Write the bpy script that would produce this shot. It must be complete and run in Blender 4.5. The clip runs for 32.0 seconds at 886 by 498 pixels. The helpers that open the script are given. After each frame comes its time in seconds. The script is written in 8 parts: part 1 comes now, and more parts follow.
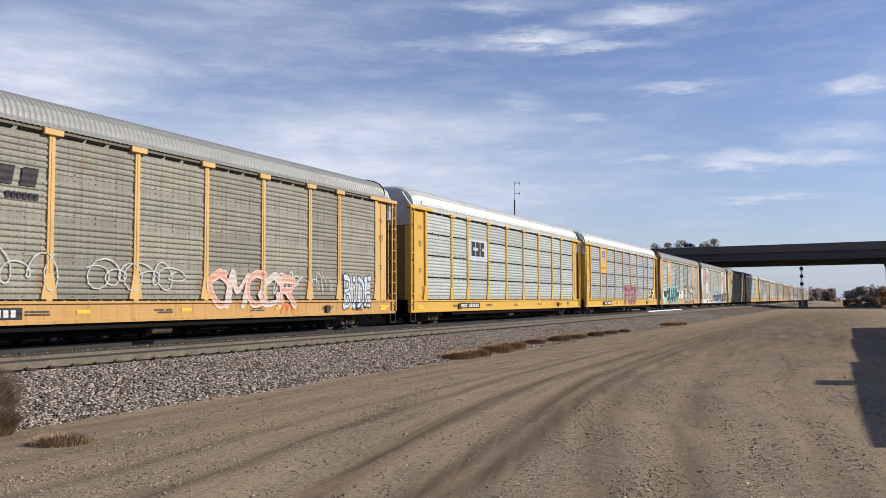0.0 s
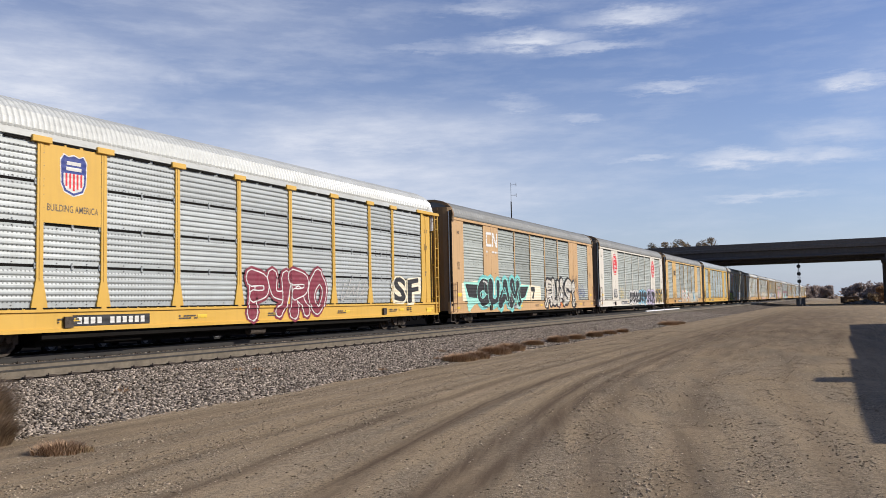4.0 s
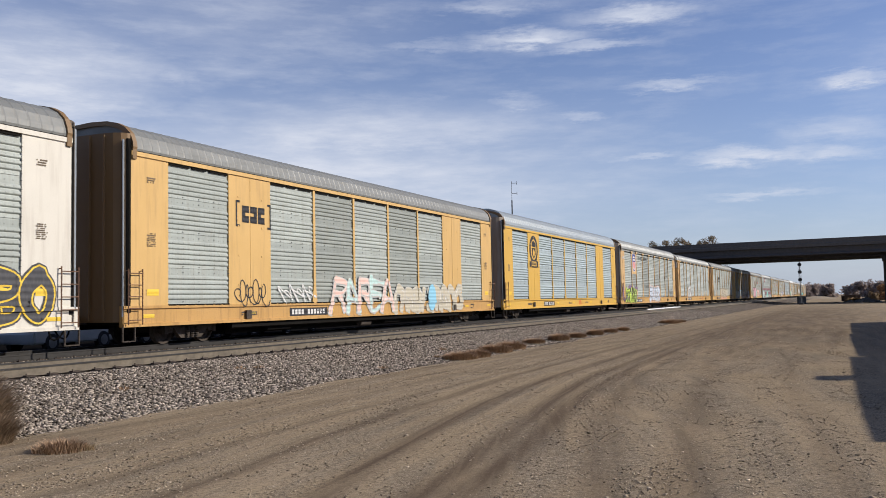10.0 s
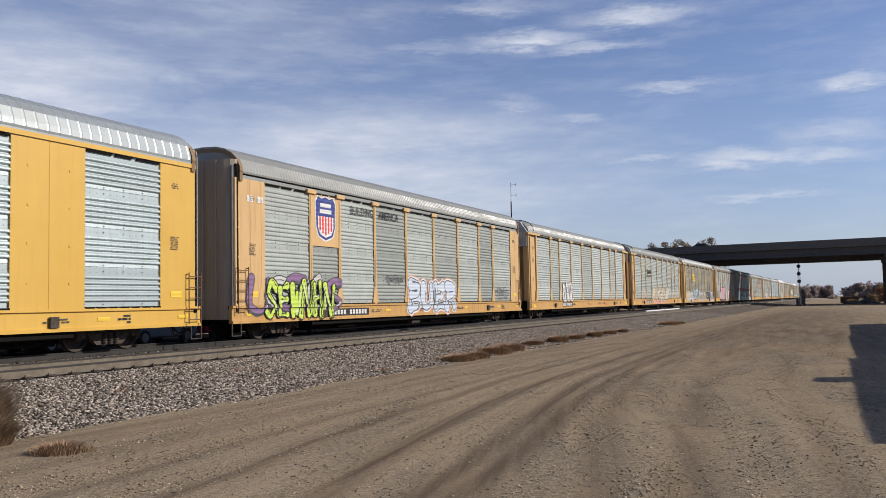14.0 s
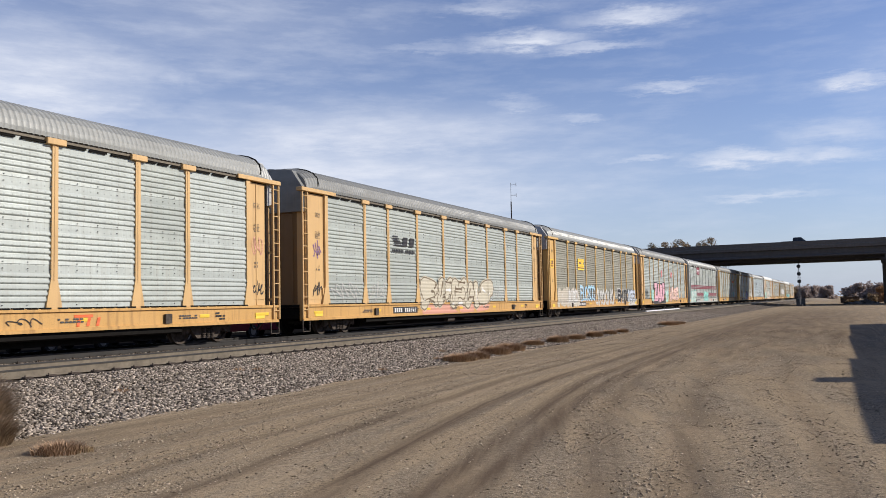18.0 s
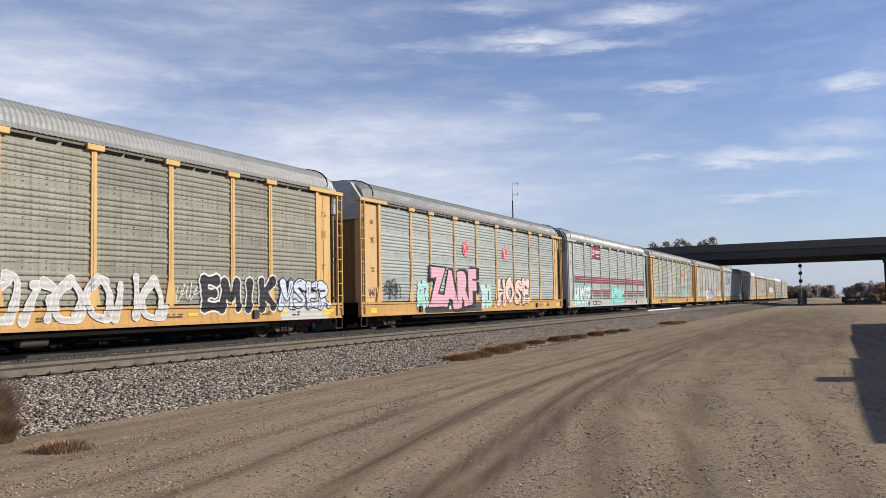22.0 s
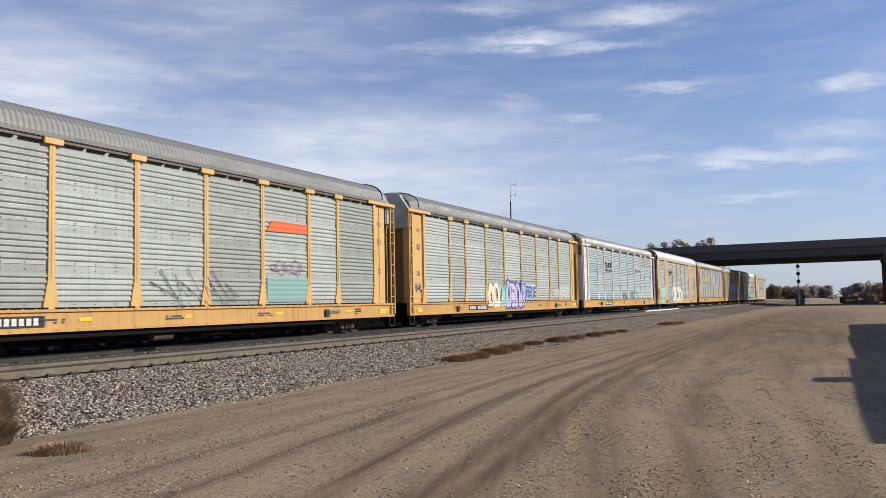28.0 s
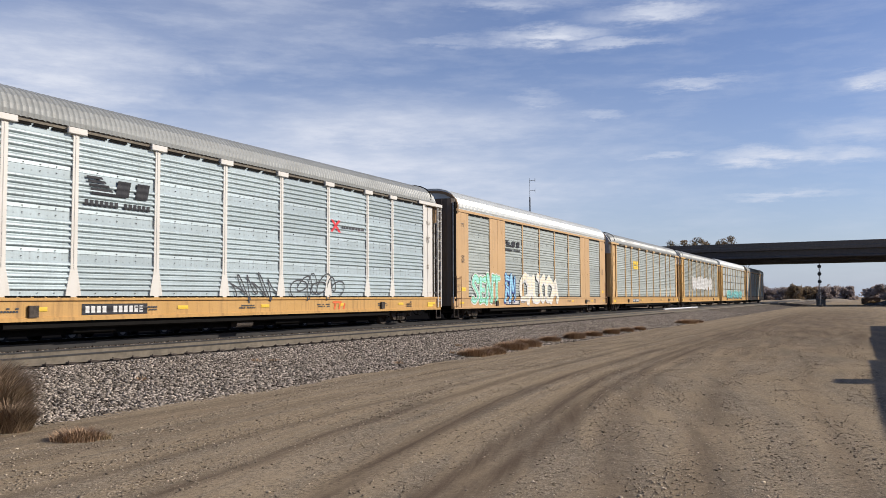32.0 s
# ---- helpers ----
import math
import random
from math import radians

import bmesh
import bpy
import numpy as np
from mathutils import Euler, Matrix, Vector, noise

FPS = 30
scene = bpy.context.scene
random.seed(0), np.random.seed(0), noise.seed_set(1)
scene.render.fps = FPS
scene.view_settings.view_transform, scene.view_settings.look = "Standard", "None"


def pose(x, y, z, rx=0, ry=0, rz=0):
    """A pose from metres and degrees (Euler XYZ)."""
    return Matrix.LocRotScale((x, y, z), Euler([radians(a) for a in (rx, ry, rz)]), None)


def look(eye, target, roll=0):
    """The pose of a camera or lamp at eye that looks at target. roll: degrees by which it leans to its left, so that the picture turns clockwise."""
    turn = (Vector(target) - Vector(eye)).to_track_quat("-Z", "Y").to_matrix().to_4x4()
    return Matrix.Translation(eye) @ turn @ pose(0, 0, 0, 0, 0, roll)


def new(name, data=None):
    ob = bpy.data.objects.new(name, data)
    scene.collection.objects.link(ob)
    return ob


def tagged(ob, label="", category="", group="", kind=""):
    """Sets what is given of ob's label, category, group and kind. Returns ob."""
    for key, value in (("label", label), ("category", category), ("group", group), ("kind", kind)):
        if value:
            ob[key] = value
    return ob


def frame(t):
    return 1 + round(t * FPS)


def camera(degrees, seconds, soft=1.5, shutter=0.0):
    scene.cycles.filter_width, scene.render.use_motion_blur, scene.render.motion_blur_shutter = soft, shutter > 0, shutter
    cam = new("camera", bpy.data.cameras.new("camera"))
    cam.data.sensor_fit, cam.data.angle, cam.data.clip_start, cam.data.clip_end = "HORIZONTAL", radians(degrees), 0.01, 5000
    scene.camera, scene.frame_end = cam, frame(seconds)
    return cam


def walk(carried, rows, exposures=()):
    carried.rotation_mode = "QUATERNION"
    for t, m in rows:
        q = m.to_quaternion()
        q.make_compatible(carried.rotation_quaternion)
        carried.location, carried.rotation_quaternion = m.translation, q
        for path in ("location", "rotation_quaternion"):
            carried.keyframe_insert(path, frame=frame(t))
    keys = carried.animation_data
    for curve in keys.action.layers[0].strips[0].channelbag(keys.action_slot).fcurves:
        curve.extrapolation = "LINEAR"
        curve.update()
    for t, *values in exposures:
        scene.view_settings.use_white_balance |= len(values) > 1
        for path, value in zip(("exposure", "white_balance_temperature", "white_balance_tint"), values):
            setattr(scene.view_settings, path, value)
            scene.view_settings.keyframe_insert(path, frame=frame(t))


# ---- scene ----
# x runs along the track away from the camera, y towards the train, z up; ground at 0
EYE = Vector((0, 0, 1.6))
RAIL = 0.53          # top of rail
TRAIN_Y = 19.2       # centre line of the track with the train
NEAR_Y = 14.93       # centre line of the empty track
CAR = 28.6           # coupled length of one car


def aim(yaw, pitch, roll):
    """The camera's pose from its heading left of the track, its tilt up and its lean."""
    a, b, c = radians(yaw), radians(pitch), radians(roll)
    ahead = Vector((math.cos(b) * math.cos(a), math.cos(b) * math.sin(a), math.sin(b)))
    right = Vector((math.sin(a), -math.cos(a), 0))
    up = right.cross(ahead)
    r, u = right * math.cos(c) + up * math.sin(c), up * math.cos(c) - right * math.sin(c)
    m = Matrix((r, u, -ahead)).transposed().to_4x4()
    return Matrix.Translation(EYE) @ m


cam = camera(54.568, 32.0, soft=0.7, shutter=0.06)
LEAN = [
    (0.0, 25.071, 3.467, -0.346), (0.5, 25.382, 3.597, -0.86), (1.0, 25.035, 3.595, -1.072), (1.5, 24.943, 3.592, -1.177),
    (2.0, 24.935, 3.589, -1.176), (2.5, 24.89, 3.638, -1.174), (3.5, 24.889, 3.643, -1.18), (5.5, 24.939, 3.589, -1.181),
    (6.0, 24.943, 3.533, -1.19), (10.0, 24.943, 3.533, -1.19), (10.5, 24.942, 3.59, -1.187), (11.5, 24.942, 3.59, -1.187),
    (12.0, 24.941, 3.645, -1.184), (12.5, 24.912, 3.643, -1.175), (13.0, 24.895, 3.587, -1.175), (13.5, 24.89, 3.63, -1.179),
    (14.5, 24.885, 3.641, -1.184), (16.5, 24.882, 3.642, -1.169), (18.0, 24.889, 3.643, -1.18), (18.5, 24.891, 3.588, -1.183),
    (19.0, 24.891, 3.588, -1.183), (19.5, 24.903, 3.567, -1.112), (20.0, 25.002, 3.486, -1.052), (20.5, 25.008, 3.5, -1.074),
    (21.0, 25.045, 3.482, -1.048), (21.5, 25.036, 3.482, -1.043), (22.0, 24.978, 3.573, -1.077), (22.5, 24.955, 3.547, -1.078),
    (23.0, 24.984, 3.479, -1.037), (23.5, 25.064, 3.466, -1.039), (24.0, 25.04, 3.478, -1.048), (24.5, 24.89, 3.567, -1.109),
    (25.0, 24.875, 3.607, -1.105), (25.5, 24.867, 3.635, -1.172), (27.5, 24.874, 3.586, -1.169), (28.0, 24.847, 3.638, -1.174),
    (29.0, 24.838, 3.639, -1.182), (29.5, 24.833, 3.689, -1.169), (30.0, 24.833, 3.689, -1.169), (30.5, 24.939, 3.587, -1.185),
    (31.0, 24.943, 3.509, -1.122), (31.5, 25.07, 3.517, -0.88), (32.0, 26.083, 3.29, -0.252)]
walk(cam, [(t, aim(a, b, c)) for t, a, b, c in LEAN],
     exposures=[(0.0, 0.03), (2.0, 0.0), (6.0, -0.04), (8.0, -0.07), (12.0, -0.07), (14.0, -0.12), (17.0, 0.05), (20.0, 0.05), (25.0, 0.02), (30.0, 0.04), (32.0, -0.03)])

# ---- daylight ----
SUN_AZ, SUN_EL = -66.0, 31.0     # degrees: from +x towards -y, and above the horizon
sun_way = Vector((math.cos(radians(SUN_EL)) * math.cos(radians(SUN_AZ)), math.cos(radians(SUN_EL)) * math.sin(radians(SUN_AZ)), math.sin(radians(SUN_EL))))
sun = new("sun", bpy.data.lights.new("sun", "SUN"))
sun.data.energy, sun.data.angle, sun.data.color = 5.0, radians(0.53), (1.0, 0.93, 0.83)
sun.matrix_world = look(sun_way * 100, (0, 0, 0))


CLOUDS = [  # thin clouds: heading, height, half width, half height (degrees), strength
    (19.1, 17.1, 3.4, 0.55, 0.85), (14.3, 16.4, 3.2, 0.32, 0.5), (11.7, 18.1, 3.9, 0.55, 0.7), (21.3, 19.3, 3.4, 0.5, 0.4), (26.0, 16.9, 4.0, 0.4, 0.3), (9.6, 13.6, 2.9, 0.32, 0.5),
    (-1.1, 12.8, 1.8, 0.42, 0.75), (5.4, 8.8, 3.6, 0.5, 0.8), (0.2, 8.5, 2.4, 0.4, 0.5), (11.4, 9.2, 2.6, 0.32, 0.45), (0.2, 9.9, 2.8, 0.7, 0.42), (19.9, 13.0, 2.2, 0.6, 0.42), (15.5, 11.9, 1.7, 0.4, 0.42),
    (27.0, 12.0, 4.5, 0.55, 0.45), (4.4, 6.3, 3.7, 0.25, 0.45), (46.0, 16.1, 1.6, 0.6, 0.4), (42.3, 14.6, 1.5, 0.8, 0.4),
    (30.2, 11.0, 12.0, 2.2, 0.72), (51.0, 13.4, 8.5, 4.0, 0.8), (40.0, 17.5, 13.0, 4.0, 0.3), (36.0, 7.4, 19.0, 5.0, 0.85), (-14.0, 14.0, 9.0, 1.6, 0.5), (75.0, 18.0, 14.0, 4.0, 0.5)]


def make_world():
    w = bpy.data.worlds.new("sky")
    scene.world = w
    w.use_nodes = True
    nt = w.node_tree
    N, L = nt.nodes, nt.links
    N.clear()

    def calc(op, a, b=0.0, c=0.0):
        n = N.new("ShaderNodeMath")
        n.operation = op
        for sock, v in zip(n.inputs, (a, b, c)):
            if hasattr(v, "is_output"):
                L.new(v, sock)
            else:
                sock.default_value = v
        return n.outputs[0]

    def tone(mode, fac, a, b):
        n = N.new("ShaderNodeMix")
        n.data_type, n.blend_type = "RGBA", mode
        for sock, v in ((n.inputs[0], fac), (n.inputs[6], a), (n.inputs[7], b)):
            if hasattr(v, "is_output"):
                L.new(v, sock)
            else:
                sock.default_value = v if isinstance(v, float) else (*v, 1)
        return n.outputs[2]

    def grain(vec, scale, detail, rough=0.6):
        n = N.new("ShaderNodeTexNoise")
        L.new(vec, n.inputs["Vector"])
        n.inputs["Scale"].default_value, n.inputs["Detail"].default_value, n.inputs["Roughness"].default_value = scale, detail, rough
        return n

    out, bg = N.new("ShaderNodeOutputWorld"), N.new("ShaderNodeBackground")
    L.new(bg.outputs[0], out.inputs[0])
    sky = N.new("ShaderNodeTexSky")
    sky.sky_type, sky.sun_disc = "NISHITA", False
    sky.sun_elevation, sky.sun_rotation = radians(SUN_EL), radians(90 - SUN_AZ)
    sky.air_density, sky.dust_density, sky.ozone_density = 1.0, 0.5, 3.0
    co = N.new("ShaderNodeTexCoord")
    xyz = N.new("ShaderNodeSeparateXYZ")
    L.new(co.outputs["Generated"], xyz.inputs[0])
    deg = 180 / math.pi
    az = calc("MULTIPLY", calc("ARCTAN2", xyz.outputs[1], xyz.outputs[0]), deg)
    el = calc("MULTIPLY", calc("ARCSINE", xyz.outputs[2]), deg)
    wide = N.new("ShaderNodeCombineXYZ")
    L.new(calc("MULTIPLY", az, 0.16), wide.inputs[0])
    L.new(calc("MULTIPLY", el, 0.75), wide.inputs[1])
    tilt = N.new("ShaderNodeMapping")
    tilt.inputs["Rotation"].default_value = (0, 0, radians(-5))
    L.new(wide.outputs[0], tilt.inputs[0])
    soft = grain(tilt.outputs[0], 0.9, 6, 0.62)
    wisp = grain(tilt.outputs[0], 2.1, 8, 0.68)
    puff = N.new("ShaderNodeCombineXYZ")
    L.new(calc("MULTIPLY", az, 0.35), puff.inputs[0])
    L.new(calc("MULTIPLY", el, 0.5), puff.inputs[1])
    roll = grain(puff.outputs[0], 1.3, 6, 0.6)
    az2 = calc("ADD", az, calc("MULTIPLY", calc("SUBTRACT", roll.outputs[0], 0.5), 3.6))
    el2 = calc("ADD", el, calc("MULTIPLY", calc("SUBTRACT", wisp.outputs[0], 0.5), 2.1))
    total = None
    for a0, e0, wa, we, strength in CLOUDS:
        p = calc("DIVIDE", calc("SUBTRACT", az2, a0), wa)
        q = calc("DIVIDE", calc("SUBTRACT", el2, e0), we)
        g = calc("MULTIPLY", calc("POWER", math.e, calc("MULTIPLY", calc("ADD", calc("MULTIPLY", p, p), calc("MULTIPLY", q, q)), -1.0)), strength)
        total = g if total is None else calc("MAXIMUM", total, g)
    body = calc("MULTIPLY", total, calc("ADD", 0.05, calc("ADD", calc("MULTIPLY", soft.outputs[0], 1.0), calc("MULTIPLY", wisp.outputs[0], 0.85))))
    thin = calc("MULTIPLY", calc("MAXIMUM", calc("SUBTRACT", soft.outputs[0], 0.46), 0.0), 0.6)
    cover = calc("MINIMUM", calc("ADD", body, thin), 0.95)
    haze = calc("MULTIPLY", calc("POWER", math.e, calc("MULTIPLY", calc("MAXIMUM", el, 0.0), -0.20)), 0.62)
    clear = tone("MULTIPLY", 1.0, sky.outputs[0], SKY_TINT)
    hazed = tone("MIX", haze, clear, tuple(v / SKY_POWER for v in (0.41, 0.56, 0.79)))
    full = tone("MIX", cover, hazed, tuple(v / SKY_POWER for v in (0.74, 0.78, 0.89)))
    L.new(full, bg.inputs[0])
    bg.inputs[1].default_value = SKY_POWER


SKY_POWER = 0.085
SKY_TINT = (1.29, 1.20, 1.41)
make_world()
# ---- materials ----
Y_POST, Y_SHEET = -1.555, -1.50     # faces of posts and of side sheets
Z_LOW, Z_TOP = 1.16, 5.28          # foot and head of the side sheets above the rail
class Mat:
    """A small builder for node materials in object space."""

    def __init__(self, name):
        self.m = bpy.data.materials.new(name)
        self.m.use_nodes = True
        self.nt = self.m.node_tree
        self.b = self.nt.nodes["Principled BSDF"]

    def node(self, kind, **inputs):
        n = self.nt.nodes.new(kind)
        for k, v in inputs.items():
            key = int(k[1:]) if k[0] == "i" and k[1:].isdigit() else k.replace("_", " ")
            if hasattr(v, "is_output"):
                self.nt.links.new(v, n.inputs[key])
            else:
                n.inputs[key].default_value = v
        return n

    def coords(self, scale=(1, 1, 1), world=False):
        t = self.nt.nodes.new("ShaderNodeNewGeometry" if world else "ShaderNodeTexCoord")
        n = self.node("ShaderNodeMapping", Vector=t.outputs["Position" if world else "Object"])
        n.inputs["Scale"].default_value = scale
        return n.outputs[0]

    def noise(self, scale, detail=4.0, rough=0.55, vec=None, stretch=(1, 1, 1), world=False):
        v = vec if vec is not None else self.coords(stretch, world)
        return self.node("ShaderNodeTexNoise", Vector=v, Scale=scale, Detail=detail, Roughness=rough).outputs[0]

    def ramp(self, fac, stops):
        n = self.node("ShaderNodeValToRGB", Fac=fac)
        r = n.color_ramp
        while len(r.elements) < len(stops):
            r.elements.new(0.5)
        for e, (p, c) in zip(r.elements, stops):
            e.position = p
            e.color = (c, c, c, 1) if isinstance(c, (int, float)) else (*c, 1)
        return n.outputs[0]

    def mix(self, fac, a, b, mode="MIX"):
        n = self.nt.nodes.new("ShaderNodeMix")
        n.data_type, n.blend_type = "RGBA", mode
        for sock, v in ((n.inputs[0], fac), (n.inputs[6], a), (n.inputs[7], b)):
            if hasattr(v, "is_output"):
                self.nt.links.new(v, sock)
            else:
                sock.default_value = v if isinstance(v, float) else ((*v, 1) if len(v) == 3 else v)
        return n.outputs[2]

    def math(self, op, a, b=0.0):
        n = self.nt.nodes.new("ShaderNodeMath")
        n.operation = op
        for sock, v in zip(n.inputs, (a, b)):
            if hasattr(v, "is_output"):
                self.nt.links.new(v, sock)
            else:
                sock.default_value = v
        return n.outputs[0]

    def bump(self, height, strength=0.3, distance=0.02):
        n = self.node("ShaderNodeBump", Height=height, Strength=strength, Distance=distance)
        self.nt.links.new(n.outputs[0], self.b.inputs["Normal"])

    def done(self, color, rough=0.7, metal=0.0, spec=0.5):
        for key, v in (("Base Color", color), ("Roughness", rough), ("Metallic", metal)):
            s = self.b.inputs[key]
            if hasattr(v, "is_output"):
                self.nt.links.new(v, s)
            else:
                s.default_value = (*v, 1) if key == "Base Color" else v
        self.b.inputs["Specular IOR Level"].default_value = spec
        return self.m


def paint(name, color, dirt=(0.19, 0.115, 0.06), amount=0.45, rough=0.45, metal=0.0):
    """Weathered paint: blotches, vertical streaks of grime and faded patches."""
    m = Mat(name)
    r = m.nt.nodes.new("ShaderNodeObjectInfo").outputs["Random"]
    streak = m.noise(2.2, 5, 0.6, stretch=(3.0, 3.0, 0.22))
    blotch = m.noise(0.9, 6, 0.65)
    fine = m.noise(38, 3, 0.6)
    c = m.mix(m.ramp(blotch, [(0.35, 0.0), (0.75, 0.5)]), color, tuple(min(1, x * 1.12 + 0.03) for x in color))
    c = m.mix(m.math("MULTIPLY", m.ramp(streak, [(0.5, 0.0), (0.85, 1.0)]), amount), c, dirt)
    c = m.mix(m.math("MULTIPLY", m.ramp(fine, [(0.56, 0.0), (0.74, 1.0)]), amount * 0.5), c, dirt)
    c = m.mix(m.math("MULTIPLY", r, 0.12), c, tuple(x * 0.7 for x in color))
    m.bump(fine, 0.08, 0.01)
    return m.done(c, m.ramp(blotch, [(0.3, rough), (0.8, min(1, rough + 0.25))]), metal)


def steel_sheet(name, color, streaks=0.5, metal=0.35, rough=0.48, tint=(0.30, 0.26, 0.20), holes=False):
    """Galvanised, weathered side sheet: zinc patches, dull bands, fine rows of holes."""
    m = Mat(name)
    r = m.nt.nodes.new("ShaderNodeObjectInfo").outputs["Random"]
    zinc = m.noise(1.6, 5, 0.6, stretch=(0.6, 1, 2.2))
    streak = m.noise(4.5, 4, 0.6, stretch=(2.6, 2.6, 0.12))
    fine = m.noise(55, 2, 0.5)
    c = m.mix(m.ramp(zinc, [(0.3, 0.0), (0.72, 1.0)]), tuple(x * 0.80 for x in color), tuple(min(0.9, x * 1.14) for x in color))
    c = m.mix(m.math("MULTIPLY", m.ramp(streak, [(0.46, 0.0), (0.78, 1.0)]), streaks), c, tint)
    c = m.mix(m.math("MULTIPLY", r, 0.22), c, tuple(x * 0.62 for x in color))
    if holes is not None:
        scuff = m.noise(11.0, 4, 0.65, stretch=(2.2, 1, 0.16))
        c = m.mix(m.ramp(scuff, [(0.50, 0.0), (0.66, 0.22)]), c, tuple(x * 0.58 for x in color))
        c = m.mix(m.ramp(scuff, [(0.30, 0.28), (0.46, 0.0)]), c, tuple(min(0.9, x * 1.35) for x in color))
    if streaks > 0.6:
        rust = m.noise(1.1, 6, 0.68, stretch=(1.3, 1, 0.55))
        c = m.mix(m.ramp(rust, [(0.57, 0.0), (0.70, 0.75)]), c, (0.21, 0.105, 0.05))
    c = m.mix(m.math("MULTIPLY", m.ramp(fine, [(0.6, 0.0), (0.75, 1.0)]), 0.25), c, tint)
    if holes is not None:
        high = m.node("ShaderNodeSeparateXYZ", Vector=m.coords()).outputs[2]
        course = m.nt.nodes.new("ShaderNodeTexWhiteNoise")
        course.noise_dimensions = "1D"
        m.nt.links.new(m.math("ADD", m.math("FLOOR", m.math("DIVIDE", high, (Z_TOP - Z_LOW) / 4)), m.math("MULTIPLY", r, 91.0)), course.inputs["W"])
        c = m.mix(m.ramp(course.outputs["Value"], [(0.35, 0.0), (1.0, 0.42)]), c, tuple(x * 0.60 for x in color))
        co = m.node("ShaderNodeSeparateXYZ", Vector=m.coords())
        fx = m.math("PINGPONG", co.outputs[0], 0.06 if holes else 0.115)
        fz = m.math("PINGPONG", co.outputs[2], 0.075)
        d = m.math("MULTIPLY", m.math("LESS_THAN", fx, 0.022), m.math("LESS_THAN", fz, 0.02))
        c = m.mix(m.math("MULTIPLY", d, 0.75 if holes else 0.30 + 0.35 * (streaks > 0.6)), c, (0.05, 0.05, 0.05))
    m.bump(zinc, 0.15, 0.02)
    return m.done(c, m.ramp(zinc, [(0.2, rough + 0.14), (0.8, rough - 0.06)]), metal)


def plain(name, color, rough=0.7, metal=0.0, vary=0.25, scale=12.0, bump=0.2, spec=0.4):
    m = Mat(name)
    n = m.noise(scale, 5, 0.6)
    n2 = m.noise(scale * 0.11, 3, 0.6)
    c = m.mix(m.ramp(n, [(0.3, 0.0), (0.7, 1.0)]), tuple(x * (1 - vary) for x in color), tuple(min(1, x * (1 + vary)) for x in color))
    c = m.mix(m.ramp(n2, [(0.35, 0.0), (0.75, 0.5)]), c, tuple(x * (1 - vary) for x in color))
    m.bump(n, bump, 0.02)
    return m.done(c, rough, metal, spec)


def glow(name, color, power):
    m = Mat(name)
    m.b.inputs["Emission Color"].default_value = (*color, 1)
    m.b.inputs["Emission Strength"].default_value = power
    return m.done(color, 0.4)


def per_piece(name, dark, light, rough=0.9):
    """Stones: each loose piece takes a tone of its own."""
    m = Mat(name)
    g = m.nt.nodes.new("ShaderNodeNewGeometry").outputs["Random Per Island"]
    c = m.ramp(g, [(0.0, dark), (0.45, tuple((a + b) / 2 for a, b in zip(dark, light))), (0.8, light), (1.0, tuple(min(1, x * 1.5) for x in light))])
    n = m.noise(30, 3, 0.6, world=True)
    c = m.mix(m.ramp(n, [(0.35, 0.0), (0.7, 0.5)]), c, dark)
    m.bump(n, 0.3, 0.01)
    return m.done(c, rough, 0, 0.05)


M_ROOF = steel_sheet("galvanised_roof", (0.285, 0.29, 0.27), 0.25, 0.1, 0.42, holes=None)
M_ROOF_PALE = steel_sheet("pale_galvanised_roof", (0.55, 0.56, 0.525), 0.12, 0.15, 0.36, holes=None)
M_ROOF_BRIGHT = steel_sheet("bright_galvanised_roof", (0.37, 0.40, 0.395), 0.12, 0.35, 0.32, holes=None)
M_ROOF_DARK = steel_sheet("dull_roof", (0.20, 0.205, 0.195), 0.35, 0.1, 0.5, holes=None)
# Dark brown stands in for the shadow strip under the roof edge.
M_EAVE_SHADE = plain("eave_shade_brown", (0.16, 0.135, 0.10), 0.7, 0.1, 0.3)
# Near-black: shade is put into the colour of underframe and end recess.
M_BLACK = plain("black_parts_and_shade", (0.011, 0.010, 0.009), 0.9, 0.0, 0.3, 12.0, 0.2, 0.08)
M_GREASE = plain("greasy_iron", (0.072, 0.058, 0.047), 0.8, 0.0, 0.5, 12.0, 0.2, 0.2)
M_BOLT = plain("dull_fasteners", (0.17, 0.165, 0.15), 0.7, 0.2, 0.3)
M_RUST = plain("rusty_iron", (0.16, 0.085, 0.05), 0.85, 0.0, 0.4)
M_RAIL_SIDE = plain("rail_rust", (0.165, 0.138, 0.102), 0.85, 0.1, 0.3, 6.0)
M_RAIL_DARK = plain("dark_rail_steel", (0.030, 0.027, 0.024), 0.6, 0.1, 0.3, 3.0)
M_TIE = plain("creosoted_timber", (0.075, 0.06, 0.05), 0.95, 0, 0.35, 20.0, 0.5, 0.05)
M_CONCRETE = plain("weathered_concrete", (0.125, 0.112, 0.10), 0.92, 0, 0.16, 3.0, 0.3, 0.1)
M_GIRDER = plain("grey_girder_concrete", (0.085, 0.078, 0.076), 0.9, 0, 0.15, 2.0, 0.2)
M_BALLAST = per_piece("ballast_stone", (0.046, 0.037, 0.029), (0.45, 0.38, 0.31))
M_PEBBLE = per_piece("road_pebble", (0.17, 0.133, 0.095), (0.44, 0.355, 0.255))
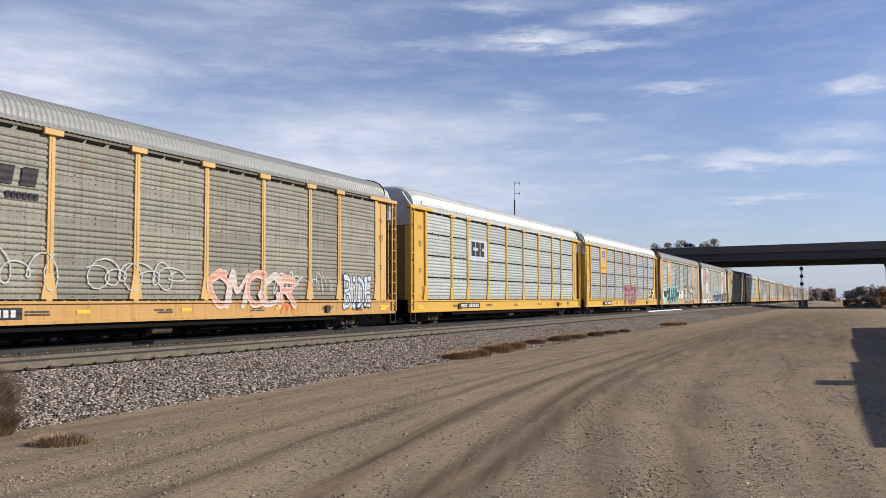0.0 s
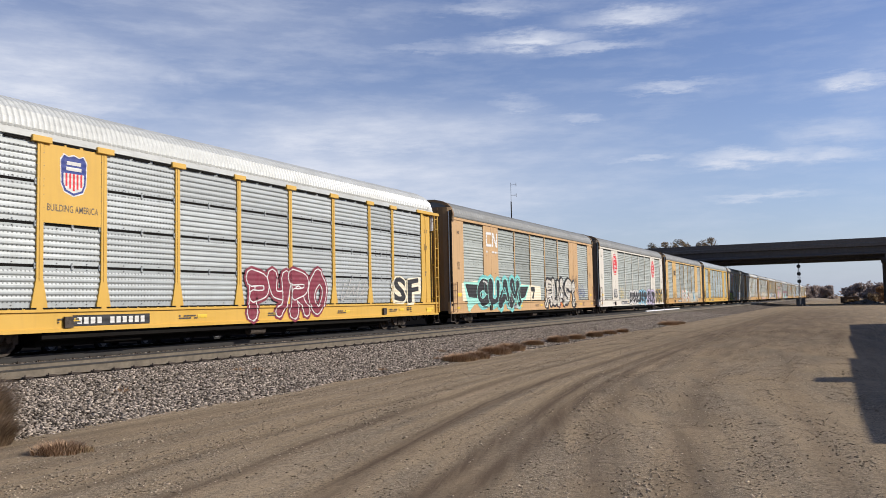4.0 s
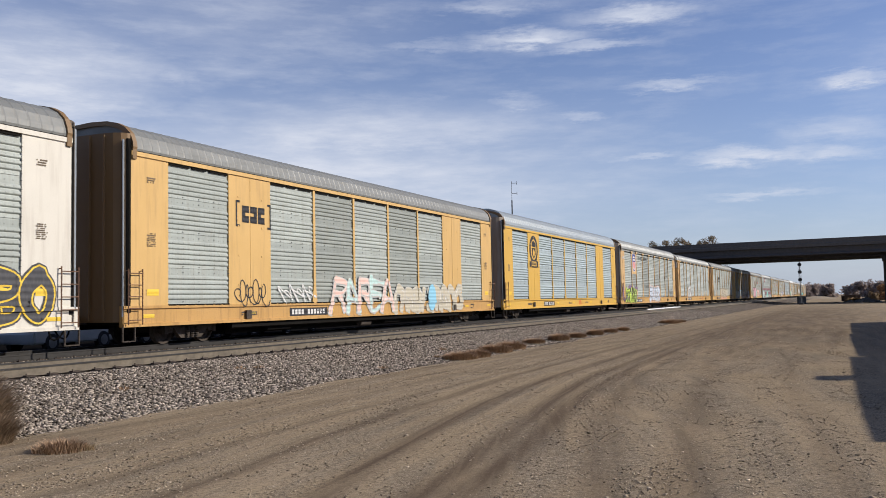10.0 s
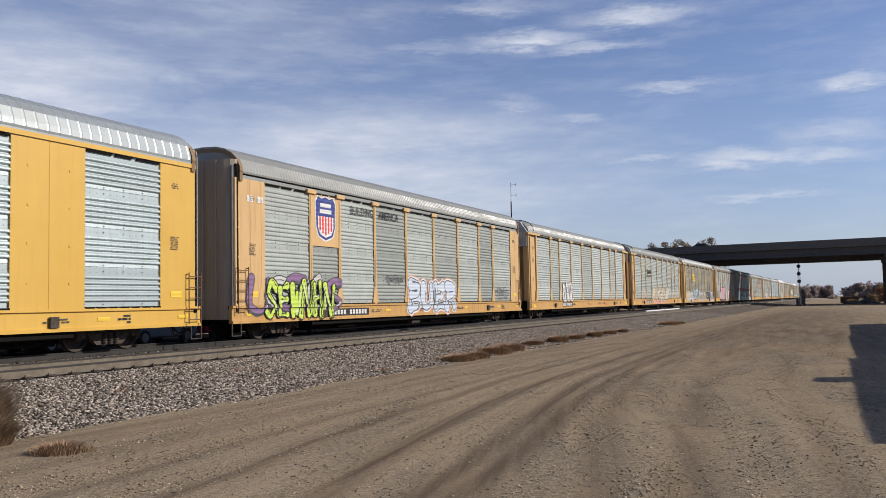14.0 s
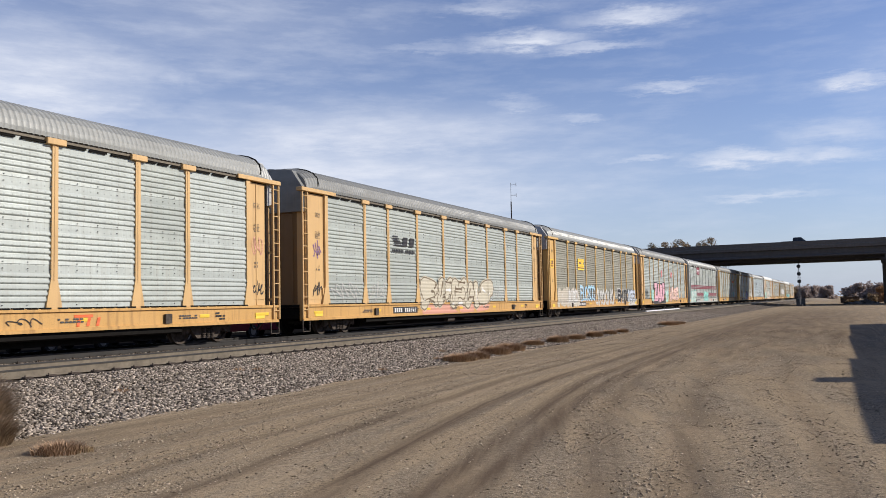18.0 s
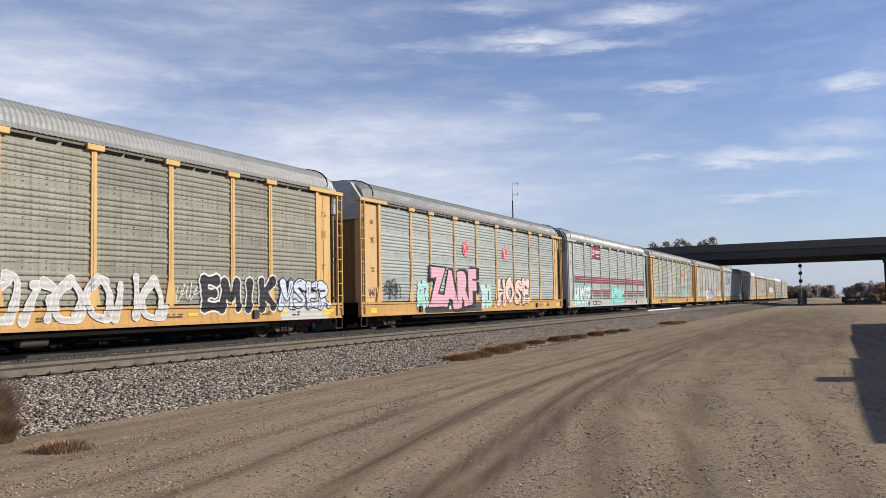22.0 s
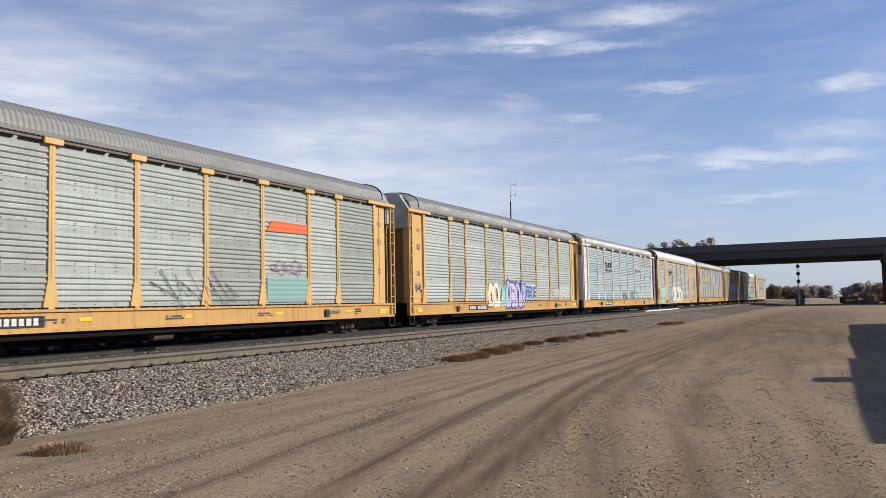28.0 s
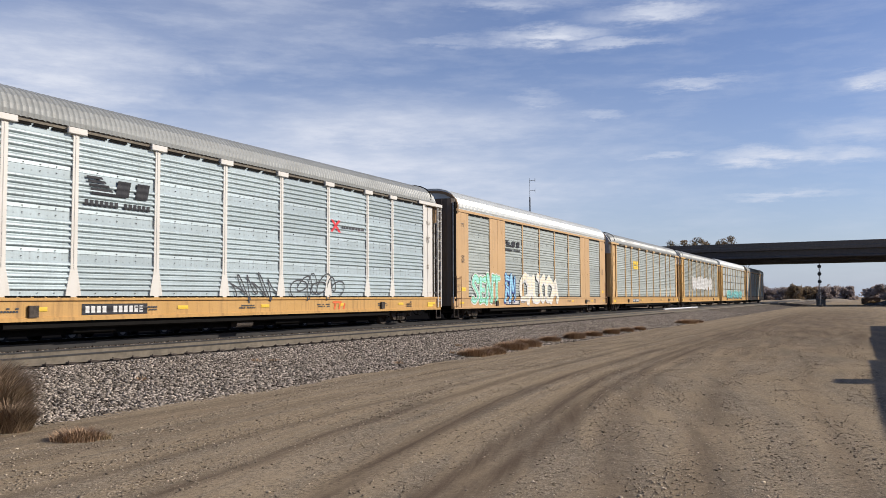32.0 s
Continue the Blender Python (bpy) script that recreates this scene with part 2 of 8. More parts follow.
# ---- mesh helpers ----
def mesh_of(bm, name, *mats, smooth=False):
    me = bpy.data.meshes.new(name)
    bmesh.ops.recalc_face_normals(bm, faces=bm.faces)
    bm.to_mesh(me)
    bm.free()
    for m in mats:
        me.materials.append(m)
    if smooth:
        me.polygons.foreach_set("use_smooth", [True] * len(me.polygons))
    return me


def put(name, me, parent=None, at=None, label=""):
    ob = new(name, me)
    if parent is not None:
        ob.parent = parent
    if at is not None:
        ob.matrix_basis = at
    if label:
        tagged(ob, label)
    return ob


def part(name, bm, material, parent, label="", at=None, smooth=False):
    """Links a bmesh as one mesh object under a thing or a part."""
    return put(name, mesh_of(bm, name, material, smooth=smooth), parent, at, label)


def box(bm, x0, x1, y0, y1, z0, z1, slot=0, bevel=0.0):
    b = bm if bevel == 0 else bmesh.new()
    vs = [b.verts.new(p) for p in ((x0, y0, z0), (x1, y0, z0), (x1, y1, z0), (x0, y1, z0), (x0, y0, z1), (x1, y0, z1), (x1, y1, z1), (x0, y1, z1))]
    for q in ((3, 2, 1, 0), (4, 5, 6, 7), (0, 1, 5, 4), (1, 2, 6, 5), (2, 3, 7, 6), (3, 0, 4, 7)):
        b.faces.new([vs[i] for i in q]).material_index = slot
    if bevel:
        bmesh.ops.bevel(b, geom=list(b.edges), offset=bevel, segments=1, affect="EDGES")
        merge(bm, b, slot)
    return bm


def merge(bm, other, slot=0, m=None):
    """Copies the faces of one bmesh into another and frees the first."""
    vs = [bm.verts.new(m @ v.co if m is not None else v.co) for v in other.verts]
    other.verts.index_update()
    for f in other.faces:
        try:
            bm.faces.new([vs[v.index] for v in f.verts]).material_index = slot
        except ValueError:
            pass
    other.free()


def prism(bm, outline, a, b, axis="x", slot=0):
    """Pushes a closed outline from a to b along an axis. The outline's pairs are (y, z), (x, z) or (x, y)."""
    def at(p, d):
        return {"x": (d, p[0], p[1]), "y": (p[0], d, p[1]), "z": (p[0], p[1], d)}[axis]
    lo, hi = [bm.verts.new(at(p, a)) for p in outline], [bm.verts.new(at(p, b)) for p in outline]
    n = len(outline)
    for i in range(n):
        bm.faces.new((lo[i], lo[(i + 1) % n], hi[(i + 1) % n], hi[i])).material_index = slot
    bm.faces.new(lo[::-1]).material_index = slot
    bm.faces.new(hi).material_index = slot
    return bm


def rod(bm, p, q, r, sides=8, r2=None, slot=0, caps=True):
    p, q = Vector(p), Vector(q)
    turn = (q - p).to_track_quat("Z", "Y").to_matrix()
    r2 = r if r2 is None else r2
    rings = []
    for c, rad in ((p, r), (q, r2)):
        rings.append([bm.verts.new(c + turn @ Vector((rad * math.cos(2 * math.pi * i / sides), rad * math.sin(2 * math.pi * i / sides), 0))) for i in range(sides)])
    for i in range(sides):
        bm.faces.new((rings[0][i], rings[0][(i + 1) % sides], rings[1][(i + 1) % sides], rings[1][i])).material_index = slot
    if caps:
        bm.faces.new(rings[0][::-1]).material_index = slot
        bm.faces.new(rings[1]).material_index = slot
    return bm


def from_arrays(name, verts, faces, mat):
    """A mesh from numpy arrays: verts (n, 3), faces (m, 3 or 4)."""
    me = bpy.data.meshes.new(name)
    k = faces.shape[1]
    me.vertices.add(len(verts))
    me.vertices.foreach_set("co", np.asarray(verts, np.float32).ravel())
    me.loops.add(faces.size)
    me.loops.foreach_set("vertex_index", faces.astype(np.int32).ravel())
    me.polygons.add(len(faces))
    me.polygons.foreach_set("loop_start", np.arange(0, faces.size, k, dtype=np.int32))
    me.update(calc_edges=True)
    me.validate()
    me.materials.append(mat)
    return me
# ---- ground ----
def spread(a, b, step, grow, far):
    """Even steps from a to b, then steps that grow out to +-far."""
    mid = list(np.arange(a, b + step / 2, step))
    up, d = [], step
    while (mid[-1] if not up else up[-1]) < far:
        d *= grow
        up.append((up[-1] if up else mid[-1]) + d)
    down, d = [], step
    while (mid[0] if not down else down[-1]) > -far:
        d *= grow
        down.append((down[-1] if down else mid[0]) - d)
    return np.array(down[::-1] + mid + up)


RUTS = [  # wheel tracks in the dirt road: half width, depth, points (x, y)
    (0.16, 0.055, ((-10, 2.6), (5.0, 3.75), (6.1, 4.04), (7.2, 4.31), (9.1, 4.71), (10.1, 4.86), (12.1, 5.16), (15.3, 5.48), (19.3, 5.65), (24.8, 5.75), (45, 5.8), (90, 5.9))),
    (0.16, 0.048, ((-10, 1.9), (5.0, 3.08), (6.5, 3.28), (7.3, 3.39), (10.0, 3.81), (13.0, 4.28), (17.8, 4.86), (22.2, 4.95), (29.4, 5.13), (42.0, 5.39), (68.0, 5.66), (120, 4.5))),
    (0.17, 0.046, ((-10, 1.6), (5.0, 2.85), (6.5, 3.01), (8.4, 3.2), (10.0, 3.43), (12.6, 3.84), (15.3, 4.08), (20.3, 4.54), (30, 4.75), (45, 5.0), (80, 5.0))),
    (0.13, 0.04, ((-10, 4.9), (4.5, 5.2), (5.8, 5.31), (7.0, 5.4), (8.3, 5.7), (10.4, 5.97), (11.5, 6.1), (13.6, 6.23), (17.2, 6.52), (30, 6.8), (60, 6.6))),
    (0.20, 0.03, ((-10, 0.2), (5.5, 1.6), (7.4, 2.05), (10.0, 2.68), (12.8, 3.24), (18.0, 3.95), (26, 4.3), (50, 4.3))),
    (0.22, 0.028, ((-10, 0.1), (6, 1.05), (7.65, 1.3), (10.3, 1.73), (13.9, 2.18), (24.1, 3.27), (40, 3.6), (70, 3.0))),
    (0.10, 0.03, ((-10, 6.2), (6, 6.35), (10, 6.7), (16, 7.0), (26, 7.2), (44, 7.0), (80, 6.6))),
    (0.15, 0.022, ((-10, -0.9), (8, 0.1), (16, 0.9), (28, 1.6), (50, 1.2), (90, -1.0))),
    (0.22, 0.022, ((-10, 7.6), (8, 7.7), (16, 7.9), (30, 7.9), (60, 7.6), (100, 7.2))),
    (0.12, 0.02, ((-10, 8.6), (8, 8.5), (16, 8.5), (30, 8.6), (60, 8.2), (100, 7.8)))]


def rut_mask(px, py):
    """How deep in a wheel track each point lies, and how dark wear and patches make it."""
    deep, dark = np.zeros_like(px), np.zeros_like(px)
    for half, depth, pts in RUTS:
        q = np.array(pts, float)
        line = np.interp(px, q[:, 0], q[:, 1]) + 0.03 * np.sin(px * 0.45 + half * 40)
        d = np.abs(py - line) / half
        deep -= depth * np.exp(-d ** 2)
        deep += depth * 0.55 * np.exp(-((d - 1.9) / 0.55) ** 2)
        dark = np.maximum(dark, np.exp(-(d / 1.1) ** 2) * min(1.0, depth / 0.046) ** 1.2)
    broad = np.exp(-((py - 4.9) / 1.5) ** 2) * np.clip((px - 16) / 18, 0, 1) * 0.9
    broad = np.maximum(broad, np.exp(-((py - 2.6) / 4.8) ** 2) * np.clip((px - 15) / 26, 0, 1) * 0.8)
    # Darker ground: beside the trailers, by a rut, across the road, along the ballast.
    darker_ground = np.exp(-((px - 37) / 8) ** 2 - ((py - 0.25) / 0.7) ** 2) * 0.95
    darker_ground = np.maximum(darker_ground, np.exp(-((px - 25.5) / 2.2) ** 2 - ((py - 3.1) / 0.3) ** 2) * 0.8)
    darker_ground = np.maximum(darker_ground, np.exp(-((px - 82 - 0.8 * py) / 1.6) ** 2) * np.clip((2.5 - py) / 1.5, 0, 1) * np.clip((py + 14) / 4, 0, 1) * 0.6)
    darker_ground = np.maximum(darker_ground, np.exp(-((py - 9.1 - 0.2 * np.sin(px * 0.45)) / 0.28) ** 2) * 0.5)
    return deep, np.maximum(np.maximum(dark, broad), darker_ground)


def wavy(px, py, seed, scale):
    """Cheap smooth noise out of sines."""
    rng = np.random.RandomState(seed)
    out = np.zeros_like(px)
    for k in range(7):
        a, f, ph = rng.uniform(0, 6.28), scale * 1.6 ** k, rng.uniform(0, 6.28)
        out += np.sin((px * math.cos(a) + py * math.sin(a)) * f + ph + 1.3 * np.sin((px * math.sin(a) - py * math.cos(a)) * f * 0.7)) / 1.5 ** k
    return out / 3


def dirt_material():
    m = Mat("packed_dirt")
    big = m.noise(0.16, 5, 0.6, world=True)
    mid = m.noise(1.3, 6, 0.65, world=True)
    fine = m.noise(21, 6, 0.8, world=True)
    grit = m.noise(90, 3, 0.7, world=True)
    c = m.mix(m.ramp(big, [(0.35, 0.0), (0.7, 1.0)]), (0.340, 0.254, 0.158), (0.440, 0.334, 0.214))
    c = m.mix(m.ramp(mid, [(0.4, 0.0), (0.75, 0.65)]), c, (0.315, 0.238, 0.150))
    lane = m.nt.nodes.new("ShaderNodeAttribute")
    lane.attribute_name = "lane"
    along = m.node("ShaderNodeSeparateXYZ", Vector=m.coords(world=True)).outputs[0]

    def tracks(sx, sy, detail):
        v = m.node("ShaderNodeCombineXYZ", X=m.math("MULTIPLY", along, sx), Y=m.math("MULTIPLY", lane.outputs["Fac"], sy))
        return m.noise(1.0, detail, 0.62, vec=v.outputs[0])
    streak = tracks(0.09, 2.4, 6)
    thin = tracks(0.22, 9.0, 6)
    c = m.mix(m.ramp(streak, [(0.48, 0.0), (0.68, 0.36)]), c, (0.218, 0.170, 0.115))
    c = m.mix(m.ramp(thin, [(0.50, 0.0), (0.64, 0.42)]), c, (0.185, 0.145, 0.098))
    patch = tracks(0.3, 1.5, 6)
    stony = m.ramp(patch, [(0.44, 0.4), (0.60, 1.0)])
    c = m.mix(m.math("MULTIPLY", m.ramp(fine, [(0.47, 0.0), (0.60, 1.0)]), stony), c, (0.136, 0.108, 0.075))
    drift = m.ramp(tracks(0.16, 1.9, 7), [(0.47, 0.0), (0.60, 1.0)])
    c = m.mix(m.math("MULTIPLY", drift, 0.34), c, (0.215, 0.182, 0.142))
    loose = m.math("ADD", m.math("MULTIPLY", drift, 0.75), 0.25)
    for scale, low, high in ((95.0, 0.45, 0.46), (42.0, 0.42, 0.46), (17.0, 0.25, 0.28)):
        cell = m.node("ShaderNodeTexVoronoi", Vector=m.coords(world=True), Scale=scale)
        c = m.mix(m.math("MULTIPLY", m.ramp(cell.outputs["Color"], [(0.60, 0.0), (0.78, high)]), loose), c, (0.085, 0.070, 0.053))
        c = m.mix(m.math("MULTIPLY", m.ramp(cell.outputs["Color"], [(0.06, low), (0.26, 0.0)]), loose), c, (0.500, 0.420, 0.315))
    c = m.mix(m.ramp(grit, [(0.58, 0.0), (0.68, 0.9)]), c, (0.588, 0.476, 0.331))
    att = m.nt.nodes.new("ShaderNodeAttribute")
    att.attribute_name = "wear_and_patch"
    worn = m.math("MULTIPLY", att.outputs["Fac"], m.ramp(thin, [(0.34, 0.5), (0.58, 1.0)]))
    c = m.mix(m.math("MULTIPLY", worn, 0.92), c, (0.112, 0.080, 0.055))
    h = m.math("ADD", m.math("MULTIPLY", fine, 0.7), m.math("MULTIPLY", grit, 0.4))
    m.bump(h, 0.72, 0.028)
    return m.done(c, 0.95, 0, 0.03)


def make_ground():
    xs, ys = spread(2.0, 60.0, 0.22, 1.09, 3000), spread(-4.0, 10.5, 0.085, 1.10, 3000)
    gx, gy = np.meshgrid(xs, ys, indexing="ij")
    deep, dark = rut_mask(gx, gy)
    near = np.clip((90 - np.abs(gx)) / 60, 0, 1) * np.clip((30 - np.abs(gy)) / 15, 0, 1)
    z = near * (0.02 * wavy(gx, gy, 3, 0.35) + 0.010 * wavy(gx, gy, 5, 2.2) + 0.22 * deep)
    z -= np.clip((gy - 9.6) / 2, 0, 1) * 0.05
    n, m = gx.shape
    idx = np.arange(n * m).reshape(n, m)
    faces = np.stack([idx[:-1, :-1], idx[1:, :-1], idx[1:, 1:], idx[:-1, 1:]], -1).reshape(-1, 4)
    me = from_arrays("ground", np.stack([gx, gy, z], -1).reshape(-1, 3), faces, dirt_material())
    me.attributes.new("wear_and_patch", "FLOAT", "POINT").data.foreach_set("value", (dark * np.clip((140 - np.abs(gx)) / 60, 0, 1)).ravel().astype(np.float32))
    q = np.array(RUTS[1][2], float)
    middle = np.interp(gx, q[:, 0], q[:, 1]) * np.clip(0.45 + gy / 7, 0.3, 1.0) * np.clip((9.6 - gy) / 3, 0.12, 1.0)
    me.attributes.new("lane", "FLOAT", "POINT").data.foreach_set("value", (gy - middle).ravel().astype(np.float32))
    me.polygons.foreach_set("use_smooth", [True] * len(me.polygons))
    tagged(new("ground", me), "tan packed dirt with wheel tracks and loose gravel", "ground", kind="structure")


make_ground()


def stones(count, place, size, seed, squash=0.75):
    """Many loose angular stones as one mesh. place(rng, n) gives their x, y and z, size(rng, n) their radii."""
    rng = np.random.RandomState(seed)
    p, r = place(rng, count), size(rng, count)
    base = np.array([(1, 0, 0), (-1, 0, 0), (0, 1, 0), (0, -1, 0), (0, 0, 1), (0, 0, -1)], float)
    tri = np.array([(0, 2, 4), (2, 1, 4), (1, 3, 4), (3, 0, 4), (2, 0, 5), (1, 2, 5), (3, 1, 5), (0, 3, 5)])
    v = base[None] * rng.uniform(0.6, 1.25, (count, 6, 1)) + rng.uniform(-0.28, 0.28, (count, 6, 3))
    q = rng.normal(size=(count, 4))
    q /= np.linalg.norm(q, axis=1, keepdims=True)
    w, x, y, z = q.T
    rot = np.stack([1 - 2 * (y * y + z * z), 2 * (x * y - w * z), 2 * (x * z + w * y), 2 * (x * y + w * z), 1 - 2 * (x * x + z * z), 2 * (y * z - w * x),
                    2 * (x * z - w * y), 2 * (y * z + w * x), 1 - 2 * (x * x + y * y)], -1).reshape(-1, 3, 3)
    v = np.einsum("nij,nkj->nki", rot, v) * r[:, None, None]
    v[..., 2] *= squash
    v += p[:, None, :]
    return v.reshape(-1, 3), (tri[None] + 6 * np.arange(count)[:, None, None]).reshape(-1, 3)


BED = [(9.2, -0.06), (9.7, 0.0), (10.8, 0.06), (13.0, 0.29), (13.6, 0.335), (13.95, 0.300), (14.6, 0.33), (15.9, 0.31), (16.4, 0.24), (17.2, 0.22), (17.9, 0.30), (18.1, 0.35), (20.8, 0.35), (21.6, 0.25), (24.0, -0.06)]


def bed_height(y):
    q = np.array(BED)
    return np.interp(y, q[:, 0], q[:, 1])


def ballast_material():
    m = Mat("ballast_bed")
    v = m.node("ShaderNodeTexVoronoi", Vector=m.coords(world=True), Scale=17.0)
    n = m.noise(0.8, 4, 0.6, world=True)
    c = m.ramp(v.outputs["Color"], [(0.1, (0.035, 0.029, 0.023)), (0.5, (0.13, 0.108, 0.086)), (0.9, (0.32, 0.265, 0.215))])
    c = m.mix(m.ramp(n, [(0.35, 0.0), (0.75, 0.4)]), c, (0.17, 0.14, 0.108))
    m.bump(v.outputs["Distance"], 0.9, 0.05)
    return m.done(c, 0.95, 0, 0.03)


def make_ballast():
    xs = np.concatenate([np.linspace(-60, 0, 13), np.linspace(1, 80, 80), np.linspace(90, 1600, 120)])
    ys = np.concatenate([np.linspace(9.2, 13.5, 22), np.linspace(14, 24, 21)])
    gx, gy = np.meshgrid(xs, ys, indexing="ij")
    edge = np.clip((gy - 9.2) / 1.5, 0, 1)
    z = bed_height(gy + 0.35 * wavy(gx, gy, 9, 0.5) * (gy < 12.5)) + 0.015 * wavy(gx, gy, 11, 3.0) * edge
    n, m = gx.shape
    idx = np.arange(n * m).reshape(n, m)
    faces = np.stack([idx[:-1, :-1], idx[1:, :-1], idx[1:, 1:], idx[:-1, 1:]], -1).reshape(-1, 4)
    me = from_arrays("ballast_bed", np.stack([gx, gy, z], -1).reshape(-1, 3), faces, ballast_material())
    tagged(new("ballast_bed", me), "grey crushed-stone ballast bed under the tracks", "ballast", kind="structure")

    def place(rng, n):
        x = 5 + 80 * rng.uniform(0, 1, n) ** 1.65
        toe = 9.35 + 0.3 * np.sin(x * 0.45) + 0.2 * np.sin(x * 1.3 + 1)
        y = toe + (13.9 - toe) * rng.uniform(0, 1, n) ** 0.9
        return np.stack([x, y, bed_height(y) + 0.012], -1)
    v, f = stones(112000, place, lambda rng, n: rng.uniform(0.017, 0.050, n), 21, 0.62)
    tagged(new("ballast_stones", from_arrays("ballast_stones", v, f, M_BALLAST)), "loose angular grey and pinkish ballast stones", "stones", kind="stuff")

    def between(rng, n):
        x = 8 + 60 * rng.uniform(0, 1, n) ** 1.5
        y = rng.uniform(15.75, 18.3, n)
        return np.stack([x, y, bed_height(y) + 0.012], -1)
    v, f = stones(16000, between, lambda rng, n: rng.uniform(0.018, 0.04, n), 22)
    tagged(new("ballast_stones", from_arrays("ballast_stones", v, f, M_BALLAST)), "loose grey ballast stones between the two tracks", "stones", kind="stuff")

    def road(rng, n):
        x = 4 + 40 * rng.uniform(0, 1, n) ** 1.75
        y = rng.uniform(-4, 9.6, n)
        keep = rut_mask(x, y)[1]
        y = np.where(keep > 0.55, y + 0.5, y)
        q = np.array(RUTS[1][2], float)
        band = np.interp(x, q[:, 0], q[:, 1]) + rng.choice((4.6, 3.4, 2.4, -0.8, -1.7, -2.6, -3.6, -4.8), n) + 0.25 * np.sin(x * 0.5) + 0.2 * rng.normal(size=n)
        y = np.where(rng.uniform(0, 1, n) < 0.62, np.minimum(band, 9.4), y)
        return np.stack([x, y, 0.22 * rut_mask(x, y)[0] + 0.02 * wavy(x, y, 3, 0.35) + 0.003], -1)
    v, f = stones(64000, road, lambda rng, n: 0.005 + 0.016 * rng.uniform(0, 1, n) ** 2.5 + 0.016 * (rng.uniform(0, 1, n) > 0.988), 23, 0.55)
    tagged(new("road_gravel", from_arrays("road_gravel", v, f, M_PEBBLE)), "small loose pebbles on the dirt", "gravel", kind="stuff")


make_ballast()


def make_track(name, y, label):
    track = tagged(new(name), label, "railway track", kind="structure")
    track.location = (0, y, 0)
    for side in (-0.755, 0.755):
        bm = bmesh.new()
        prof = [(-0.07, 0.0), (0.07, 0.0), (0.07, 0.015), (0.030, 0.03), (0.030, 0.13), (0.036, 0.138), (0.036, 0.165), (0.03, 0.172), (-0.03, 0.172), (-0.036, 0.165), (-0.036, 0.138), (-0.030, 0.13), (-0.030, 0.03), (-0.07, 0.015)]
        prism(bm, [(side + a, RAIL - 0.172 + b) for a, b in prof], -70, 1600)
        # Faces of the rail head take the dark steel.
        for f in bm.faces:
            if f.calc_center_median().z > RAIL - 0.036:
                f.material_index = 1
        busy = y == TRAIN_Y
        put("rail", mesh_of(bm, "rail", M_RAIL_DARK if busy else M_RAIL_SIDE, M_RAIL_DARK), track, None, "black steel rail" if busy else "rust-brown steel rail with a dark head")
    bm = bmesh.new()
    box(bm, -0.11, 0.11, -1.3, 1.3, RAIL - 0.36, RAIL - 0.174, bevel=0.012)
    tie = mesh_of(bm, "tie", M_TIE)
    bm = bmesh.new()
    for s in (-0.755, 0.755):
        box(bm, -0.09, 0.09, s - 0.17, s - 0.071, RAIL - 0.174, RAIL - 0.15)
        box(bm, -0.09, 0.09, s + 0.071, s + 0.17, RAIL - 0.174, RAIL - 0.15)
        rod(bm, (-0.04, s - 0.1, RAIL - 0.16), (-0.04, s - 0.1, RAIL - 0.12), 0.014, 6)
    plate = mesh_of(bm, "tie_plate", M_TIE)
    for i in range(120):
        x = 6 + i * 0.55
        t = put("tie", tie, track, pose(x, random.uniform(-0.02, 0.02), 0, 0, 0, random.uniform(-1, 1)))
        put("tie_plate", plate, t)
    return track


make_track("railway_track_near", NEAR_Y, "empty track of rusty rails on timber ties")
make_track("railway_track_far", TRAIN_Y, "track of steel rails under the freight train")
# ---- road bridges ----
DECK_Z = 10.5    # road surface


def make_bridge(x0, x1, label):
    b = tagged(new("road_bridge"), label, "bridge", group="twin road bridges")
    b.matrix_basis = pose(x0, 17, 0, 0, 0, -3.5)
    w = x1 - x0
    lo, hi = -62, 48
    bm = bmesh.new()
    box(bm, 0, w, lo, hi, DECK_Z - 0.45, DECK_Z)
    part("deck_slab", bm, M_GIRDER, b)
    n = 6
    for k in range(n):
        xg = 0.55 + k * (w - 1.1) / (n - 1)
        bm = bmesh.new()
        prism(bm, [(xg - 0.35, 8.4), (xg + 0.35, 8.4), (xg + 0.35, 8.62), (xg + 0.1, 8.8), (xg + 0.1, 9.7), (xg + 0.32, 9.9), (xg + 0.32, 10.05), (xg - 0.32, 10.05), (xg - 0.32, 9.9), (xg - 0.1, 9.7), (xg - 0.1, 8.8), (xg - 0.35, 8.62)], lo, hi, "y")
        part("girder", bm, M_GIRDER, b)
    for xe in (0.0, w - 0.35):
        bm = bmesh.new()
        prism(bm, [(xe - 0.12, 9.75), (xe + 0.47, 9.75), (xe + 0.47, 10.3), (xe + 0.36, 10.45), (xe + 0.33, 11.1), (xe + 0.02, 11.1), (xe - 0.01, 10.4), (xe - 0.12, 10.25)], lo, hi, "y")
        part("parapet", bm, M_CONCRETE, b)
    for yp in (-24.2, 24):
        bm = bmesh.new()
        box(bm, 0.2, w - 0.2, yp - 0.65, yp + 0.65, 7.45, 8.4, bevel=0.05)
        cap = part("pier_cap", bm, M_CONCRETE, b)
        for k in range(3):
            bm = bmesh.new()
            xc = 1.6 + k * (w - 3.2) / 2
            rod(bm, (xc, yp, -0.3), (xc, yp, 7.45), 0.5, 16)
            part("pier", bm, M_CONCRETE, cap)
    return b


make_bridge(160.6, 174.4, "long grey concrete girder bridge over the railway")
make_bridge(177.3, 192.6, "second grey concrete girder bridge beside the first")


